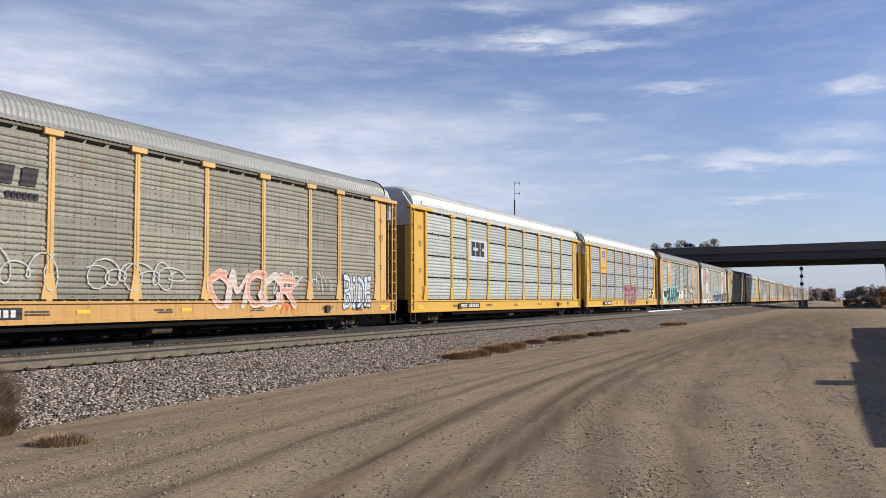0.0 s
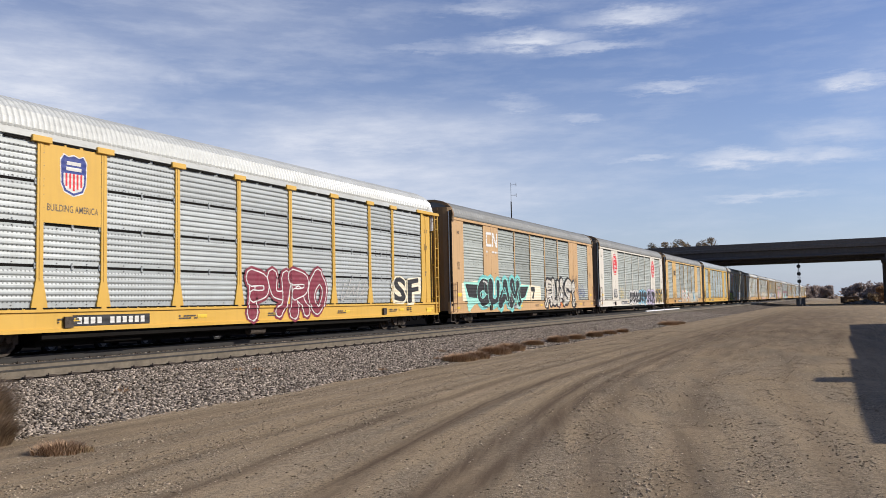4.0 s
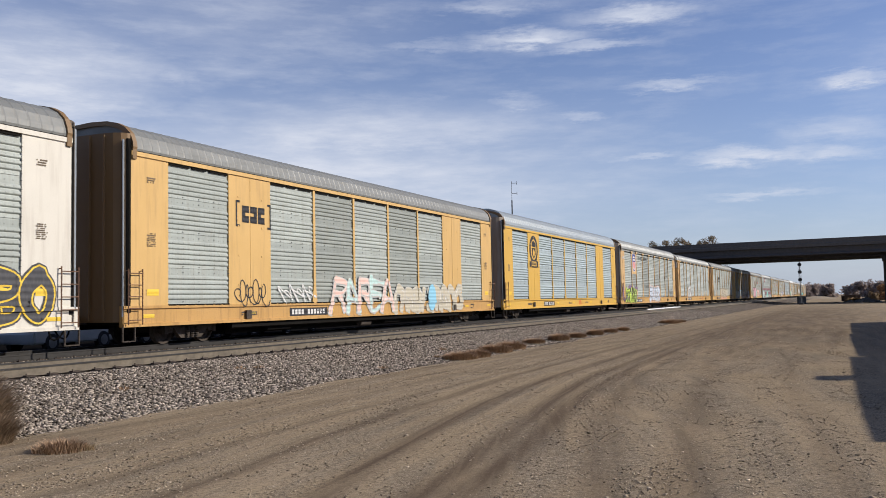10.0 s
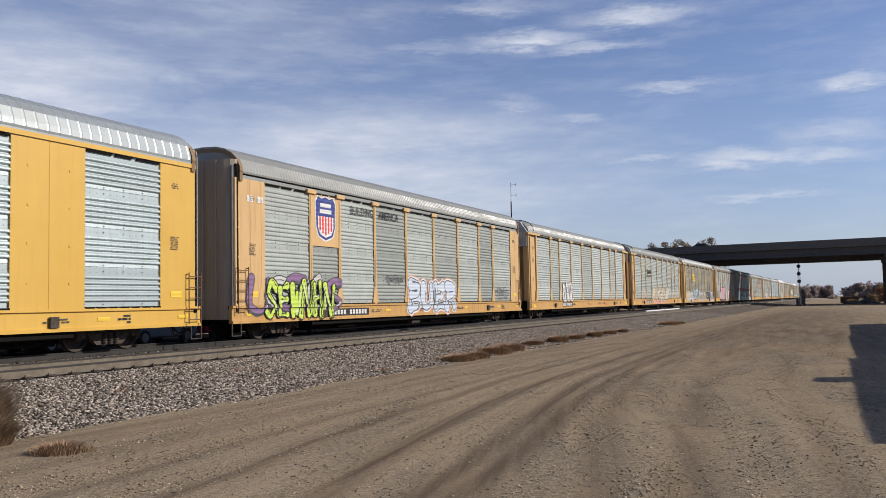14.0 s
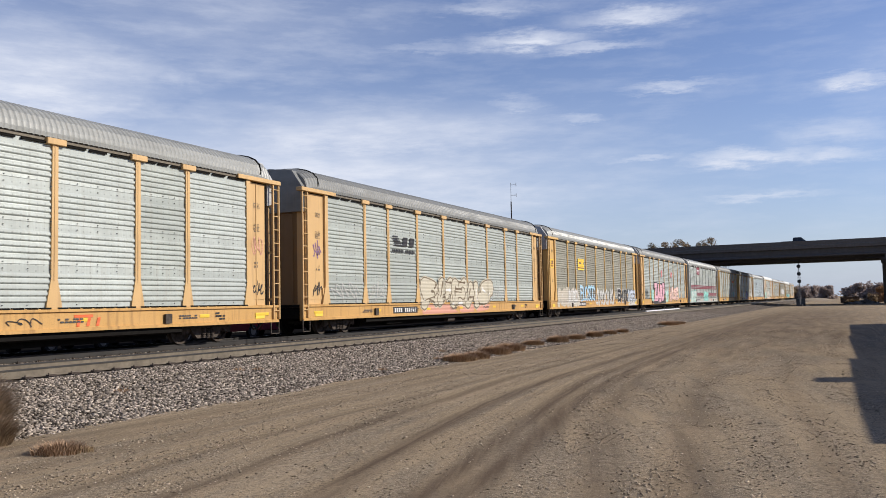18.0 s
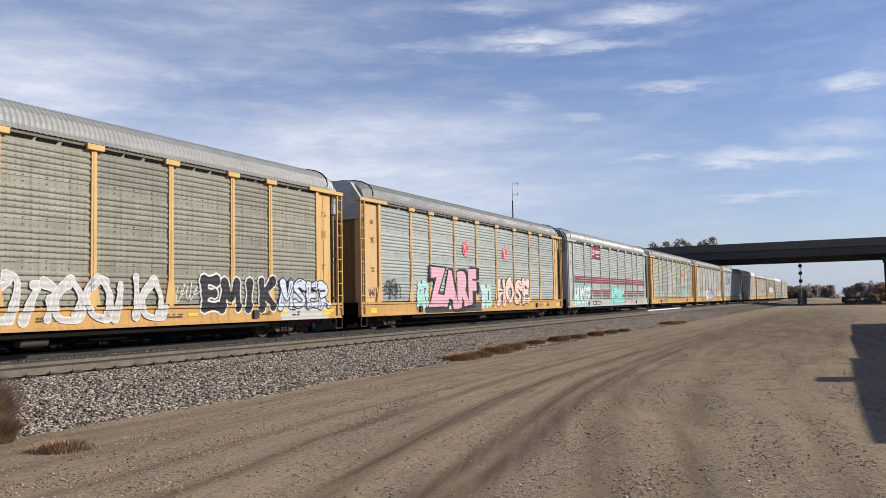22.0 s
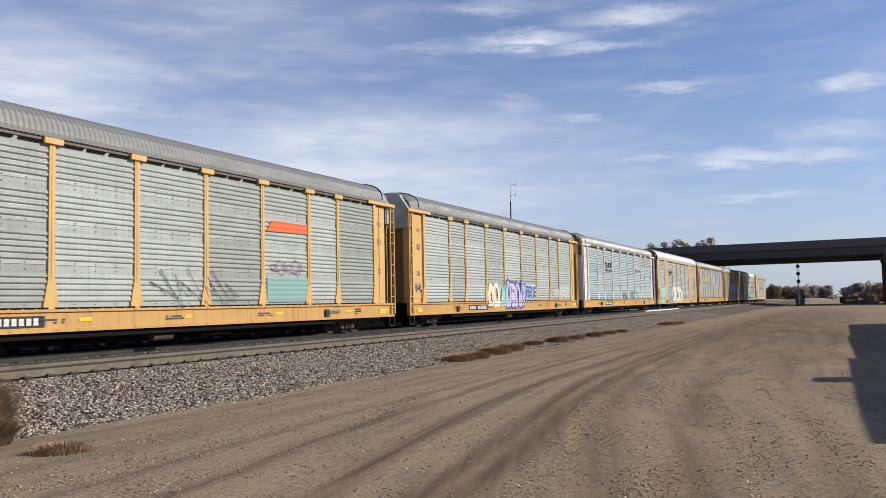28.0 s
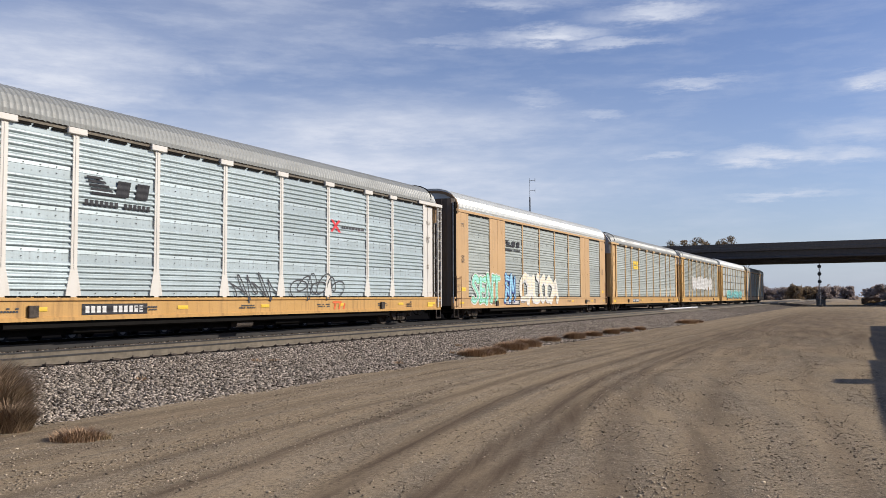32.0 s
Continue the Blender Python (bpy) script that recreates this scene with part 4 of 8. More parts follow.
def autorack(spec):
    """One enclosed auto-carrier car; its origin is at its middle, on the rail."""
    kind, frame_m, sill_m, roof_m = spec["kind"], spec["frame"], spec["sill"], spec["roof"]
    car = tagged(new("autorack_car"), spec["label"], "freight car", group="cars of the freight train")
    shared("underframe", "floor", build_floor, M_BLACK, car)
    shared("side_sill", "sill", build_sill, sill_m, car)
    shared("far_side", "far_side", build_far_side, spec["sheets"][0], car)
    rise = (1.13 if kind == "B" else 1.085) if roof_m in (M_ROOF_PALE, M_ROOF_BRIGHT) else {"A": 0.95, "B": 1.0, "C": 1.09}[kind]
    wide = kind == "B" and roof_m is not M_ROOF_PALE
    shared("roof", ("roof", kind, rise, wide), build_roof(13.2, 0.7 if kind == "A" else 0.0, rise, wide), roof_m, car, None, spec.get("roof_label", ""))
    pale = roof_m in (M_ROOF_PALE, M_ROOF_BRIGHT)
    # On dull roofs the rail is coloured brown for the shade below the eave.
    shared("eave_rail", ("eave", pale), build_eave(pale), roof_m if pale or kind == "C" else M_EAVE_SHADE, car)
    style = spec.get("style", "band")
    for k in range(9):
        x0, x1 = GRID[k], GRID[k + 1]
        if kind == "B" and k in (1, 7):
            shared("side_plate", ("plate", k), build_plate(x0 - 0.1, x1 + 0.1, Z_LOW - 0.03, Z_TOP + 0.02), frame_m, car)
            continue
        w = x1 - x0 - 0.12
        mats = spec["sheets"]
        sheet = shared("side_sheet", ("sheet", round(w, 2), style), build_sheet(w, style), mats[(k * 5 + spec.get("salt", 0)) % len(mats)], car, pose((x0 + x1) / 2, Y_SHEET, Z_LOW))
        gap = shared("foot_gap", ("foot", round(w, 2)), build_foot_gap(w), M_BLACK, sheet)
        gap["kind"] = "stuff"
        shared("eave_slot", ("slot", round(w, 2)), build_slots(w), M_BLACK, sheet)
        if style == "even":
            for j in (1, 2, 3):
                shared("open_joint", ("joint", round(w, 2)), build_joint(w), M_BLACK, sheet, pose(0, 0, j * (Z_TOP - Z_LOW) / 4))
                for dx in (-w / 2 + 0.05, 0.0, w / 2 - 0.05):
                    shared("joint_clip", "clip", build_clip, mats[0], sheet, pose(dx, 0, j * (Z_TOP - Z_LOW) / 4))
        row = shared("fastener_strip", ("bolts", round(w, 2)), build_bolts(w), M_RUST if spec.get("rusty") else M_BOLT, sheet)
        row["kind"] = "stuff"
    inner = GRID[1:-1]
    for x in inner:
        if kind == "B":
            if abs(x) < 5:
                shared("post", "slim_post", build_slim_post, frame_m, car, pose(x, 0, 0))
        else:
            shared("post", "post", build_post, frame_m, car, pose(x, 0, 0))
    if kind == "A":
        both_ends("end_post", "end_post", build_end_post, frame_m, car)
        both_ends("end_leaf", "end_leaf", build_end_bay, frame_m, car, ends=(1,))
        both_ends("end_leaf", "end_leaf_wide", build_end_bay_wide, frame_m, car, ends=(-1,))
        columns = both_ends("end_column", "end_column", build_end_column, frame_m, car)
        both_ends("cap_beam", "cap_beam", build_cap_beam, frame_m, car)
        both_ends("dark_recess", "recess", build_recess_shade, M_BLACK, car)
        for s in (-1, 1):
            for q in range(10):
                shared("ladder_rung", "rung", build_rung, frame_m, columns[0 if s > 0 else 1], pose(s * 13.42, 0, 0.95 + q * 0.4625))
            door = shared("end_door", "end_low", build_end_low, spec["end"], car, pose(s * 13.2, 0, 0, 0, 0, 0 if s > 0 else 180))
            for y in (-0.9, -0.3, 0.3, 0.9):
                shared("door_rib", "door_rib", build_door_rib, spec["end"], door, pose(0.06, y, 0))
            shared("end_hood", "end_high", build_end_high, spec["hood"], car, pose(s * 13.2, 0, 0, 0, 0, 0 if s > 0 else 180))
    elif kind == "B":
        both_ends("side_plate", "outer_plate", build_plate(11.85, 13.3, 1.14, Z_TOP + 0.02), frame_m, car)
        shared("head_rail", "head_rail", build_plate(-13.3, 13.3, Z_TOP + 0.02, Z_TOP + 0.14, 0.09), frame_m, car)
        for s in (-1, 1):
            add_folding(car, s, 13.25, spec["end"], frame_m)
            shared("grab_iron_frame", "grab", build_grab_frame, M_RUST, car, pose(s * 13.2, 0, 0))
    else:
        both_ends("side_plate", "outer_plate_c", build_plate(11.85, 13.4, 1.14, 5.3), frame_m, car)
        both_ends("end_post", "end_post", build_end_post, frame_m, car)
        for s in (-1, 1):
            add_folding(car, s, 13.2, spec["end"], frame_m)
            shared("grab_iron_frame", "grab", build_grab_frame, M_RUST, car, pose(s * 13.1, 0, 0.25))
    shared("air_reservoir", "reservoir", build_reservoir, M_GREASE, car)
    for s in (-1, 1):
        if kind == "A":
            shared("roof_cable", "cable", build_cable, M_BLACK, car, pose(s * 12.55, 0, 0))
        add_truck(car, s * 10.4)
        turn = 0 if s > 0 else 180
        shared("coupler", "coupler", build_coupler, M_GREASE, car, pose(s * 13.55, 0, 0, 0, 0, turn))
        shared("air_hose", "hose", build_hose, M_BLACK, car, pose(s * 13.55, 0, 0, 0, 0, turn))
        shared("corner_step", "step", build_step, M_GREASE, car, pose(s * 13.35, 0, 0))
        for dx in (-2.2,):
            box_part("jacking_bracket", s * (10.4 + dx) - 0.13, s * (10.4 + dx) + 0.13, 0.66, 0.94, M_GREASE, car, Y_POST + 0.01, 0.06)
    return car


M_YELLOW = paint("rack_yellow", (0.585, 0.365, 0.122), amount=0.42)
M_YELLOW_OLD = paint("faded_rack_yellow", (0.56, 0.355, 0.148), amount=0.52)
M_YELLOW_NEW = paint("fresh_rack_yellow", (0.58, 0.345, 0.052), amount=0.16)
M_SILL_RUST = paint("rust_stained_sill", (0.50, 0.285, 0.085), dirt=(0.17, 0.085, 0.035), amount=0.85)
M_TAN = paint("faded_tan_yellow", (0.51, 0.318, 0.146), amount=0.5)
M_WHITE = paint("off_white_paint", (0.63, 0.590, 0.505), amount=0.35)
M_CREAM = paint("pale_cream_paint", (0.64, 0.605, 0.54), amount=0.2)
M_GREY = paint("light_grey_paint", (0.40, 0.41, 0.38), amount=0.4)
M_BROWN_END = paint("brown_end_door", (0.19, 0.11, 0.04), amount=0.5)
M_DIRTY_END = paint("grimy_end_door", (0.085, 0.065, 0.045), amount=0.7)
M_DUSTY_END = paint("dusty_cream_end_door", (0.30, 0.25, 0.19), amount=0.8)
M_HOOD = steel_sheet("silver_hood", (0.46, 0.46, 0.45), 0.3, 0.2, holes=None)
M_TRACK = steel_sheet("bright_door_track", (0.42, 0.46, 0.49), 0.15, 0.3, 0.4, holes=None)
S_FRESH = steel_sheet("bright_galvanised_sheet", (0.445, 0.515, 0.520), 0.14, 0.25, 0.44)
S_PALE = steel_sheet("pale_sheet", (0.432, 0.466, 0.434), 0.28, 0.1, 0.5)
S_GREEN = steel_sheet("grey_green_sheet", (0.370, 0.402, 0.368), 0.42, 0.06, 0.54)
S_GREEN_B = steel_sheet("dull_green_sheet", (0.296, 0.320, 0.290), 0.45, 0.2, 0.55)
S_DIRTY = steel_sheet("rust_stained_sheet", (0.285, 0.279, 0.218), 0.7, 0.05, 0.65, (0.15, 0.10, 0.06))
S_DIRTY_B = steel_sheet("brown_stained_sheet", (0.245, 0.238, 0.185), 0.75, 0.05, 0.65, (0.13, 0.095, 0.06))
S_HOLES = steel_sheet("perforated_sheet", (0.430, 0.456, 0.447), 0.2, 0.3, 0.45, holes=True)

A, B, C = "A", "B", "C"
SPECS = [
    dict(kind=A, frame=M_YELLOW, sill=M_SILL_RUST, roof=M_ROOF, end=M_BROWN_END, hood=M_HOOD, sheets=[S_DIRTY, S_DIRTY_B], style="fine", rusty=True, label="yellow auto-carrier car with rust-stained ribbed sides"),
    dict(kind=A, frame=M_YELLOW_NEW, sill=M_YELLOW_NEW, roof=M_ROOF_PALE, end=M_BROWN_END, hood=M_HOOD, sheets=[S_PALE], style="even", label="bright yellow auto-carrier car with pale ribbed sides"),
    dict(kind=A, frame=M_YELLOW_NEW, sill=M_YELLOW_NEW, roof=M_ROOF_PALE, end=M_BROWN_END, hood=M_HOOD, sheets=[S_HOLES], style="even", label="yellow auto-carrier car with perforated steel sides"),
    dict(kind=B, frame=M_TAN, sill=M_TAN, roof=M_ROOF_DARK, end=M_BROWN_END, hood=M_HOOD, sheets=[S_GREEN, S_GREEN_B], label="faded tan-yellow auto-carrier car with large graffiti"),
    dict(kind=B, frame=M_WHITE, sill=M_WHITE, roof=M_ROOF_DARK, end=M_DIRTY_END, hood=M_HOOD, sheets=[S_GREEN], label="white auto-carrier car with red octagon emblems"),
    dict(kind=B, frame=M_YELLOW, sill=M_SILL_RUST, roof=M_ROOF_DARK, end=M_BROWN_END, hood=M_HOOD, sheets=[S_GREEN, S_GREEN_B], label="tan-yellow auto-carrier car with graffiti along its foot"),
    dict(kind=B, frame=M_YELLOW_NEW, sill=M_YELLOW_NEW, roof=M_ROOF_BRIGHT, end=M_DUSTY_END, hood=M_HOOD, sheets=[S_FRESH], style="deep", label="clean yellow auto-carrier car with a round black emblem"),
    dict(kind=C, frame=M_YELLOW_OLD, sill=M_SILL_RUST, roof=M_ROOF, end=M_DUSTY_END, hood=M_HOOD, sheets=[S_GREEN, S_GREEN_B], style="fine", label="yellow auto-carrier car with a shield emblem and green graffiti"),
    dict(kind=A, frame=M_YELLOW_OLD, sill=M_SILL_RUST, roof=M_ROOF, end=M_BROWN_END, hood=M_HOOD, sheets=[S_PALE, S_GREEN, S_PALE], salt=2, label="yellow auto-carrier car with mixed grey ribbed sides"),
    dict(kind=A, frame=M_YELLOW_OLD, sill=M_SILL_RUST, roof=M_ROOF_DARK, end=M_BROWN_END, hood=M_ROOF_DARK, sheets=[S_GREEN], label="yellow auto-carrier car with grey sides and cream graffiti"),
    dict(kind=A, frame=M_YELLOW, sill=M_SILL_RUST, roof=M_ROOF, end=M_BROWN_END, hood=M_HOOD, sheets=[S_DIRTY, S_DIRTY_B], style="fine", rusty=True, label="yellow auto-carrier car with brown-stained sides"),
    dict(kind=A, frame=M_YELLOW_OLD, sill=M_SILL_RUST, roof=M_ROOF_DARK, end=M_BROWN_END, hood=M_HOOD, sheets=[S_GREEN], label="yellow auto-carrier car with pink block graffiti"),
    dict(kind=A, frame=M_GREY, sill=M_GREY, roof=M_ROOF, end=M_DIRTY_END, hood=M_ROOF_DARK, sheets=[S_GREEN], label="grey auto-carrier car with maroon stripes"),
    dict(kind=A, frame=M_YELLOW, sill=M_SILL_RUST, roof=M_ROOF_DARK, end=M_BROWN_END, hood=M_HOOD, sheets=[S_GREEN, S_GREEN_B, S_GREEN], label="yellow auto-carrier car with an orange stripe on one sheet"),
    dict(kind=A, frame=M_YELLOW, sill=M_SILL_RUST, roof=M_ROOF_DARK, end=M_BROWN_END, hood=M_HOOD, sheets=[S_PALE, S_GREEN], label="yellow auto-carrier car with violet and teal graffiti"),
    dict(kind=A, frame=M_CREAM, sill=M_SILL_RUST, roof=M_ROOF, end=M_BROWN_END, hood=M_BROWN_END, sheets=[S_FRESH], style="deep", label="auto-carrier car with white posts and bright steel sides"),
    dict(kind=B, frame=M_TAN, sill=M_TAN, roof=M_ROOF_PALE, end=M_DIRTY_END, hood=M_HOOD, sheets=[S_GREEN], label="tan auto-carrier car with green and white graffiti"),
    dict(kind=A, frame=M_YELLOW_OLD, sill=M_SILL_RUST, roof=M_ROOF, end=M_BROWN_END, hood=M_HOOD, sheets=[S_GREEN], label="faded yellow auto-carrier car with grey sides"),
    dict(kind=A, frame=M_YELLOW, sill=M_SILL_RUST, roof=M_ROOF, end=M_BROWN_END, hood=M_HOOD, sheets=[S_GREEN_B, S_DIRTY], label="yellow auto-carrier car with worn white graffiti"),
    dict(kind=A, frame=M_YELLOW, sill=M_SILL_RUST, roof=M_ROOF_PALE, end=M_BROWN_END, hood=M_HOOD, sheets=[S_PALE], style="even", label="yellow auto-carrier car with pale sides and teal graffiti"),
    dict(kind=B, frame=M_TAN, sill=M_TAN, roof=M_ROOF, end=M_DIRTY_END, hood=M_HOOD, sheets=[S_GREEN], label="last tan auto-carrier car of the train"),
]
CARS = [autorack(s) for s in SPECS]
TRAFFIC = []
# ---- paint on the cars: emblems, plates, graffiti ----
def spray(name, color, dirt=0.3):
    """Sprayed paint over ribbed steel: faint ribs, dust and thin spots."""
    m = Mat(name)
    z = m.node("ShaderNodeSeparateXYZ", Vector=m.coords()).outputs[2]
    rib = m.math("SINE", m.math("MULTIPLY", z, 2 * math.pi / 0.166))
    n = m.noise(9, 6, 0.7, stretch=(1.6, 1, 0.5))
    n2 = m.noise(1.2, 4, 0.6)
    c = m.mix(m.math("MULTIPLY", m.ramp(n, [(0.45, 0.0), (0.8, 1.0)]), dirt), color, (0.30, 0.27, 0.23))
    c = m.mix(m.math("MULTIPLY", m.ramp(n2, [(0.4, 0.0), (0.75, 1.0)]), 0.35), c, tuple(x * 0.75 + 0.05 for x in color))
    m.bump(rib, 0.28, 0.02)
    return m.done(c, 0.7, 0, 0.3)


P_BLACK = spray("black_spray", (0.018, 0.018, 0.022), 0.15)
P_WHITE = spray("white_spray", (0.66, 0.65, 0.62))
P_CREAMWHITE = spray("dusty_white_spray", (0.53, 0.495, 0.42), 0.5)
P_CREAM = spray("cream_spray", (0.78, 0.70, 0.52))
P_PINK = spray("pink_spray", (0.66, 0.36, 0.42))
P_ROSE = spray("pale_rose_spray", (0.78, 0.52, 0.44))
P_SALMON = spray("faded_salmon_spray", (0.60, 0.30, 0.22), 0.35)
P_TEAL = spray("teal_spray", (0.16, 0.52, 0.50))
P_OLDTEAL = spray("worn_teal_spray", (0.21, 0.37, 0.34), 0.7)
P_MINT = spray("mint_spray", (0.32, 0.68, 0.58))
P_PALEMINT = spray("worn_pale_mint_spray", (0.48, 0.66, 0.62), 0.6)
P_BLUE = spray("sky_blue_spray", (0.25, 0.54, 0.70))
P_NAVY = spray("navy_spray", (0.03, 0.05, 0.22))
P_LILAC = spray("lilac_spray", (0.52, 0.46, 0.62))
P_LIME = spray("lime_spray", (0.50, 0.66, 0.08))
P_PURPLE = spray("dusty_purple_spray", (0.22, 0.12, 0.24))
P_YELLOW = spray("yellow_spray", (0.78, 0.52, 0.05))
P_MAROON = spray("maroon_spray", (0.20, 0.022, 0.045))
P_RED = spray("emblem_red", (0.62, 0.04, 0.05), 0.12)
P_ORANGE = spray("orange_red_paint", (0.68, 0.13, 0.04), 0.15)
P_FAINT = spray("faint_grey_spray", (0.50, 0.49, 0.46), 0.5)
P_DARKGREY = spray("dark_grey_paint", (0.06, 0.06, 0.065), 0.2)
P_STENCIL = spray("worn_stencil_paint", (0.14, 0.10, 0.06), 0.5)
P_PALEBLUE = spray("pale_blue_paint", (0.52, 0.58, 0.66), 0.1)
P_SIGNFIELD = spray("pale_sign_field", (0.45, 0.50, 0.55), 0.25)
P_WORNCREAM = spray("weathered_cream_spray", (0.53, 0.48, 0.365), 0.7)
P_WORN = spray("worn_cream_spray", (0.50, 0.45, 0.37), 0.75)
P_GREEN = spray("green_spray", (0.14, 0.46, 0.16))


def flat(shapes, order=None):
    """A bmesh of flat closed outlines given as lists of (x, z); order: which lies over which."""
    bm = bmesh.new()
    for k, pts in enumerate(shapes):
        try:
            bm.faces.new([bm.verts.new((x, 0, z)) for x, z in pts]).material_index = order[k] if order else 0
        except ValueError:
            pass
    bmesh.ops.triangulate(bm, faces=list(bm.faces), ngon_method="EAR_CLIP")
    return bm


def word_mesh(text, fat):
    """The outlines of a word as a flat bmesh, one unit high."""
    cu = bpy.data.curves.new("word", "FONT")
    cu.body, cu.size, cu.offset, cu.space_character, cu.resolution_u = text, 1.0, fat, 1.0 + fat * 2.0, 3
    ob = bpy.data.objects.new("word", cu)
    me = bpy.data.meshes.new_from_object(ob)
    bm = bmesh.new()
    bm.from_mesh(me)
    for v in bm.verts:
        v.co = (v.co.x, 0, v.co.y)
    bmesh.ops.triangulate(bm, faces=list(bm.faces))
    bpy.data.objects.remove(ob)
    bpy.data.meshes.remove(me)
    bpy.data.curves.remove(cu)
    return bm


def fit_box(bm, x0, x1, z0, z1, like=None):
    """Stretches a flat bmesh into a box. like: the bounds to take instead of its own."""
    xs, zs = [v.co.x for v in bm.verts], [v.co.z for v in bm.verts]
    b = like or (min(xs), max(xs), min(zs), max(zs))
    for v in bm.verts:
        v.co.x = x0 + (v.co.x - b[0]) / (b[1] - b[0]) * (x1 - x0)
        v.co.z = z0 + (v.co.z - b[2]) / (b[3] - b[2]) * (z1 - z0)
    return b


def skin_depth(kind, x, z):
    """Depth of a car's painted skin at a place on its side."""
    if z < Z_LOW:
        return -1.574 if not 0.66 < z < 1.05 else -1.526
    ax = abs(x)
    if ax > 11.72:
        return {"A": -1.475 if 12.2 < ax < 12.95 else (-1.574 if ax > 12.95 else -1.559), "B": -1.552, "C": -1.559 if ax < 12.24 else -1.552}[kind]
    for g in GRID[1:-1]:
        if abs(x - g) < 0.085 and not (kind == "B" and abs(g) > 5):
            return -1.57 if kind != "B" and abs(x - g) < 0.03 else -1.559
    if kind == "B" and (GRID[1] - 0.1 < x < GRID[2] + 0.1 or GRID[7] - 0.1 < x < GRID[8] + 0.1):
        return -1.552
    return Y_SHEET - 0.044


def decal(name, bm, mat, car, kind, layer=0, label=""):
    """Lays a flat shape onto the skin of a car, cut where the skin steps."""
    xs = [v.co.x for v in bm.verts]
    if not xs:
        bm.free()
        return None
    lo, hi = min(xs), max(xs)
    cuts = []
    for g in GRID[1:-1]:
        cuts += [g - 0.085, g + 0.085] + ([g - 0.03, g + 0.03] if kind != "B" else [])
    cuts += [-12.95, -12.2, -11.72, 11.72, 12.2, 12.95]
    for c in cuts:
        if lo < c < hi:
            bmesh.ops.bisect_plane(bm, geom=list(bm.verts) + list(bm.edges) + list(bm.faces), plane_co=(c, 0, 0), plane_no=(1, 0, 0))
    for c in (0.66, 1.05, Z_LOW):
        bmesh.ops.bisect_plane(bm, geom=list(bm.verts) + list(bm.edges) + list(bm.faces), plane_co=(0, 0, c), plane_no=(0, 0, 1))
    verts, faces = [], []
    for q, f in enumerate(bm.faces):
        m = f.calc_center_median()
        y = skin_depth(kind, m.x, m.z) - 0.004 - 0.0035 * layer - 0.00001 * (q % 80) - 0.002 * f.material_index
        loop = [(v.co.x, y, v.co.z) for v in f.verts]
        if f.normal.y > 0:
            loop.reverse()
        faces.append(tuple(range(len(verts), len(verts) + len(loop))))
        verts += loop
    bm.free()
    me = bpy.data.meshes.new(name)
    me.from_pydata(verts, [], faces)
    me.materials.append(mat)
    ob = put(name, me, car, None, label)
    if len(faces) > 4:
        ob["kind"] = "stuff"
    return ob


def rect(x0, x1, z0, z1):
    return [(x0, z0), (x1, z0), (x1, z1), (x0, z1)]


def ellipse(cx, cz, a, b, n=28):
    return [(cx + a * math.cos(2 * math.pi * i / n), cz + b * math.sin(2 * math.pi * i / n)) for i in range(n)]


def number_plate(car, kind, x0, x1, z0, z1):
    """Black stencil panel with unreadable white marks."""
    p = decal("stencil_panel", flat([rect(x0, x1, z0, z1)]), P_BLACK, car, kind, 0, "black panel with white stencilled bars")
    w, pad, shapes = x1 - x0, (z1 - z0) * 0.2, []
    n = 11
    for k in range(n):
        if k == 4:
            continue
        a = x0 + w * (0.05 + 0.9 * k / n)
        shapes.append(rect(a, a + w * 0.055, z0 + pad, z1 - pad))
    decal("stencil_line", flat(shapes), P_WHITE, p, kind, 1)


def bars(car, kind, x0, x1, z0, z1, rows, cols, mat, seed, name="stencil_block"):
    rng = random.Random(seed)
    shapes, h = [], (z1 - z0) / rows
    for r in range(rows):
        x = x0
        while x < x1 - 0.05:
            w = (x1 - x0) / cols * rng.uniform(0.6, 1.6)
            if rng.random() < 0.8:
                shapes.append(rect(x, min(x + w * 0.8, x1), z0 + r * h, z0 + (r + 0.62) * h))
            x += w
    return decal(name, flat(shapes), mat, car, kind, 2)


def lettering(car, kind, text, x0, x1, z0, z1, mat, fat=0.0, name="lettering", layer=0, parent=None):
    bm = word_mesh(text, fat)
    fit_box(bm, x0, x1, z0, z1)
    return decal(name, bm, mat, parent or car, kind, layer)


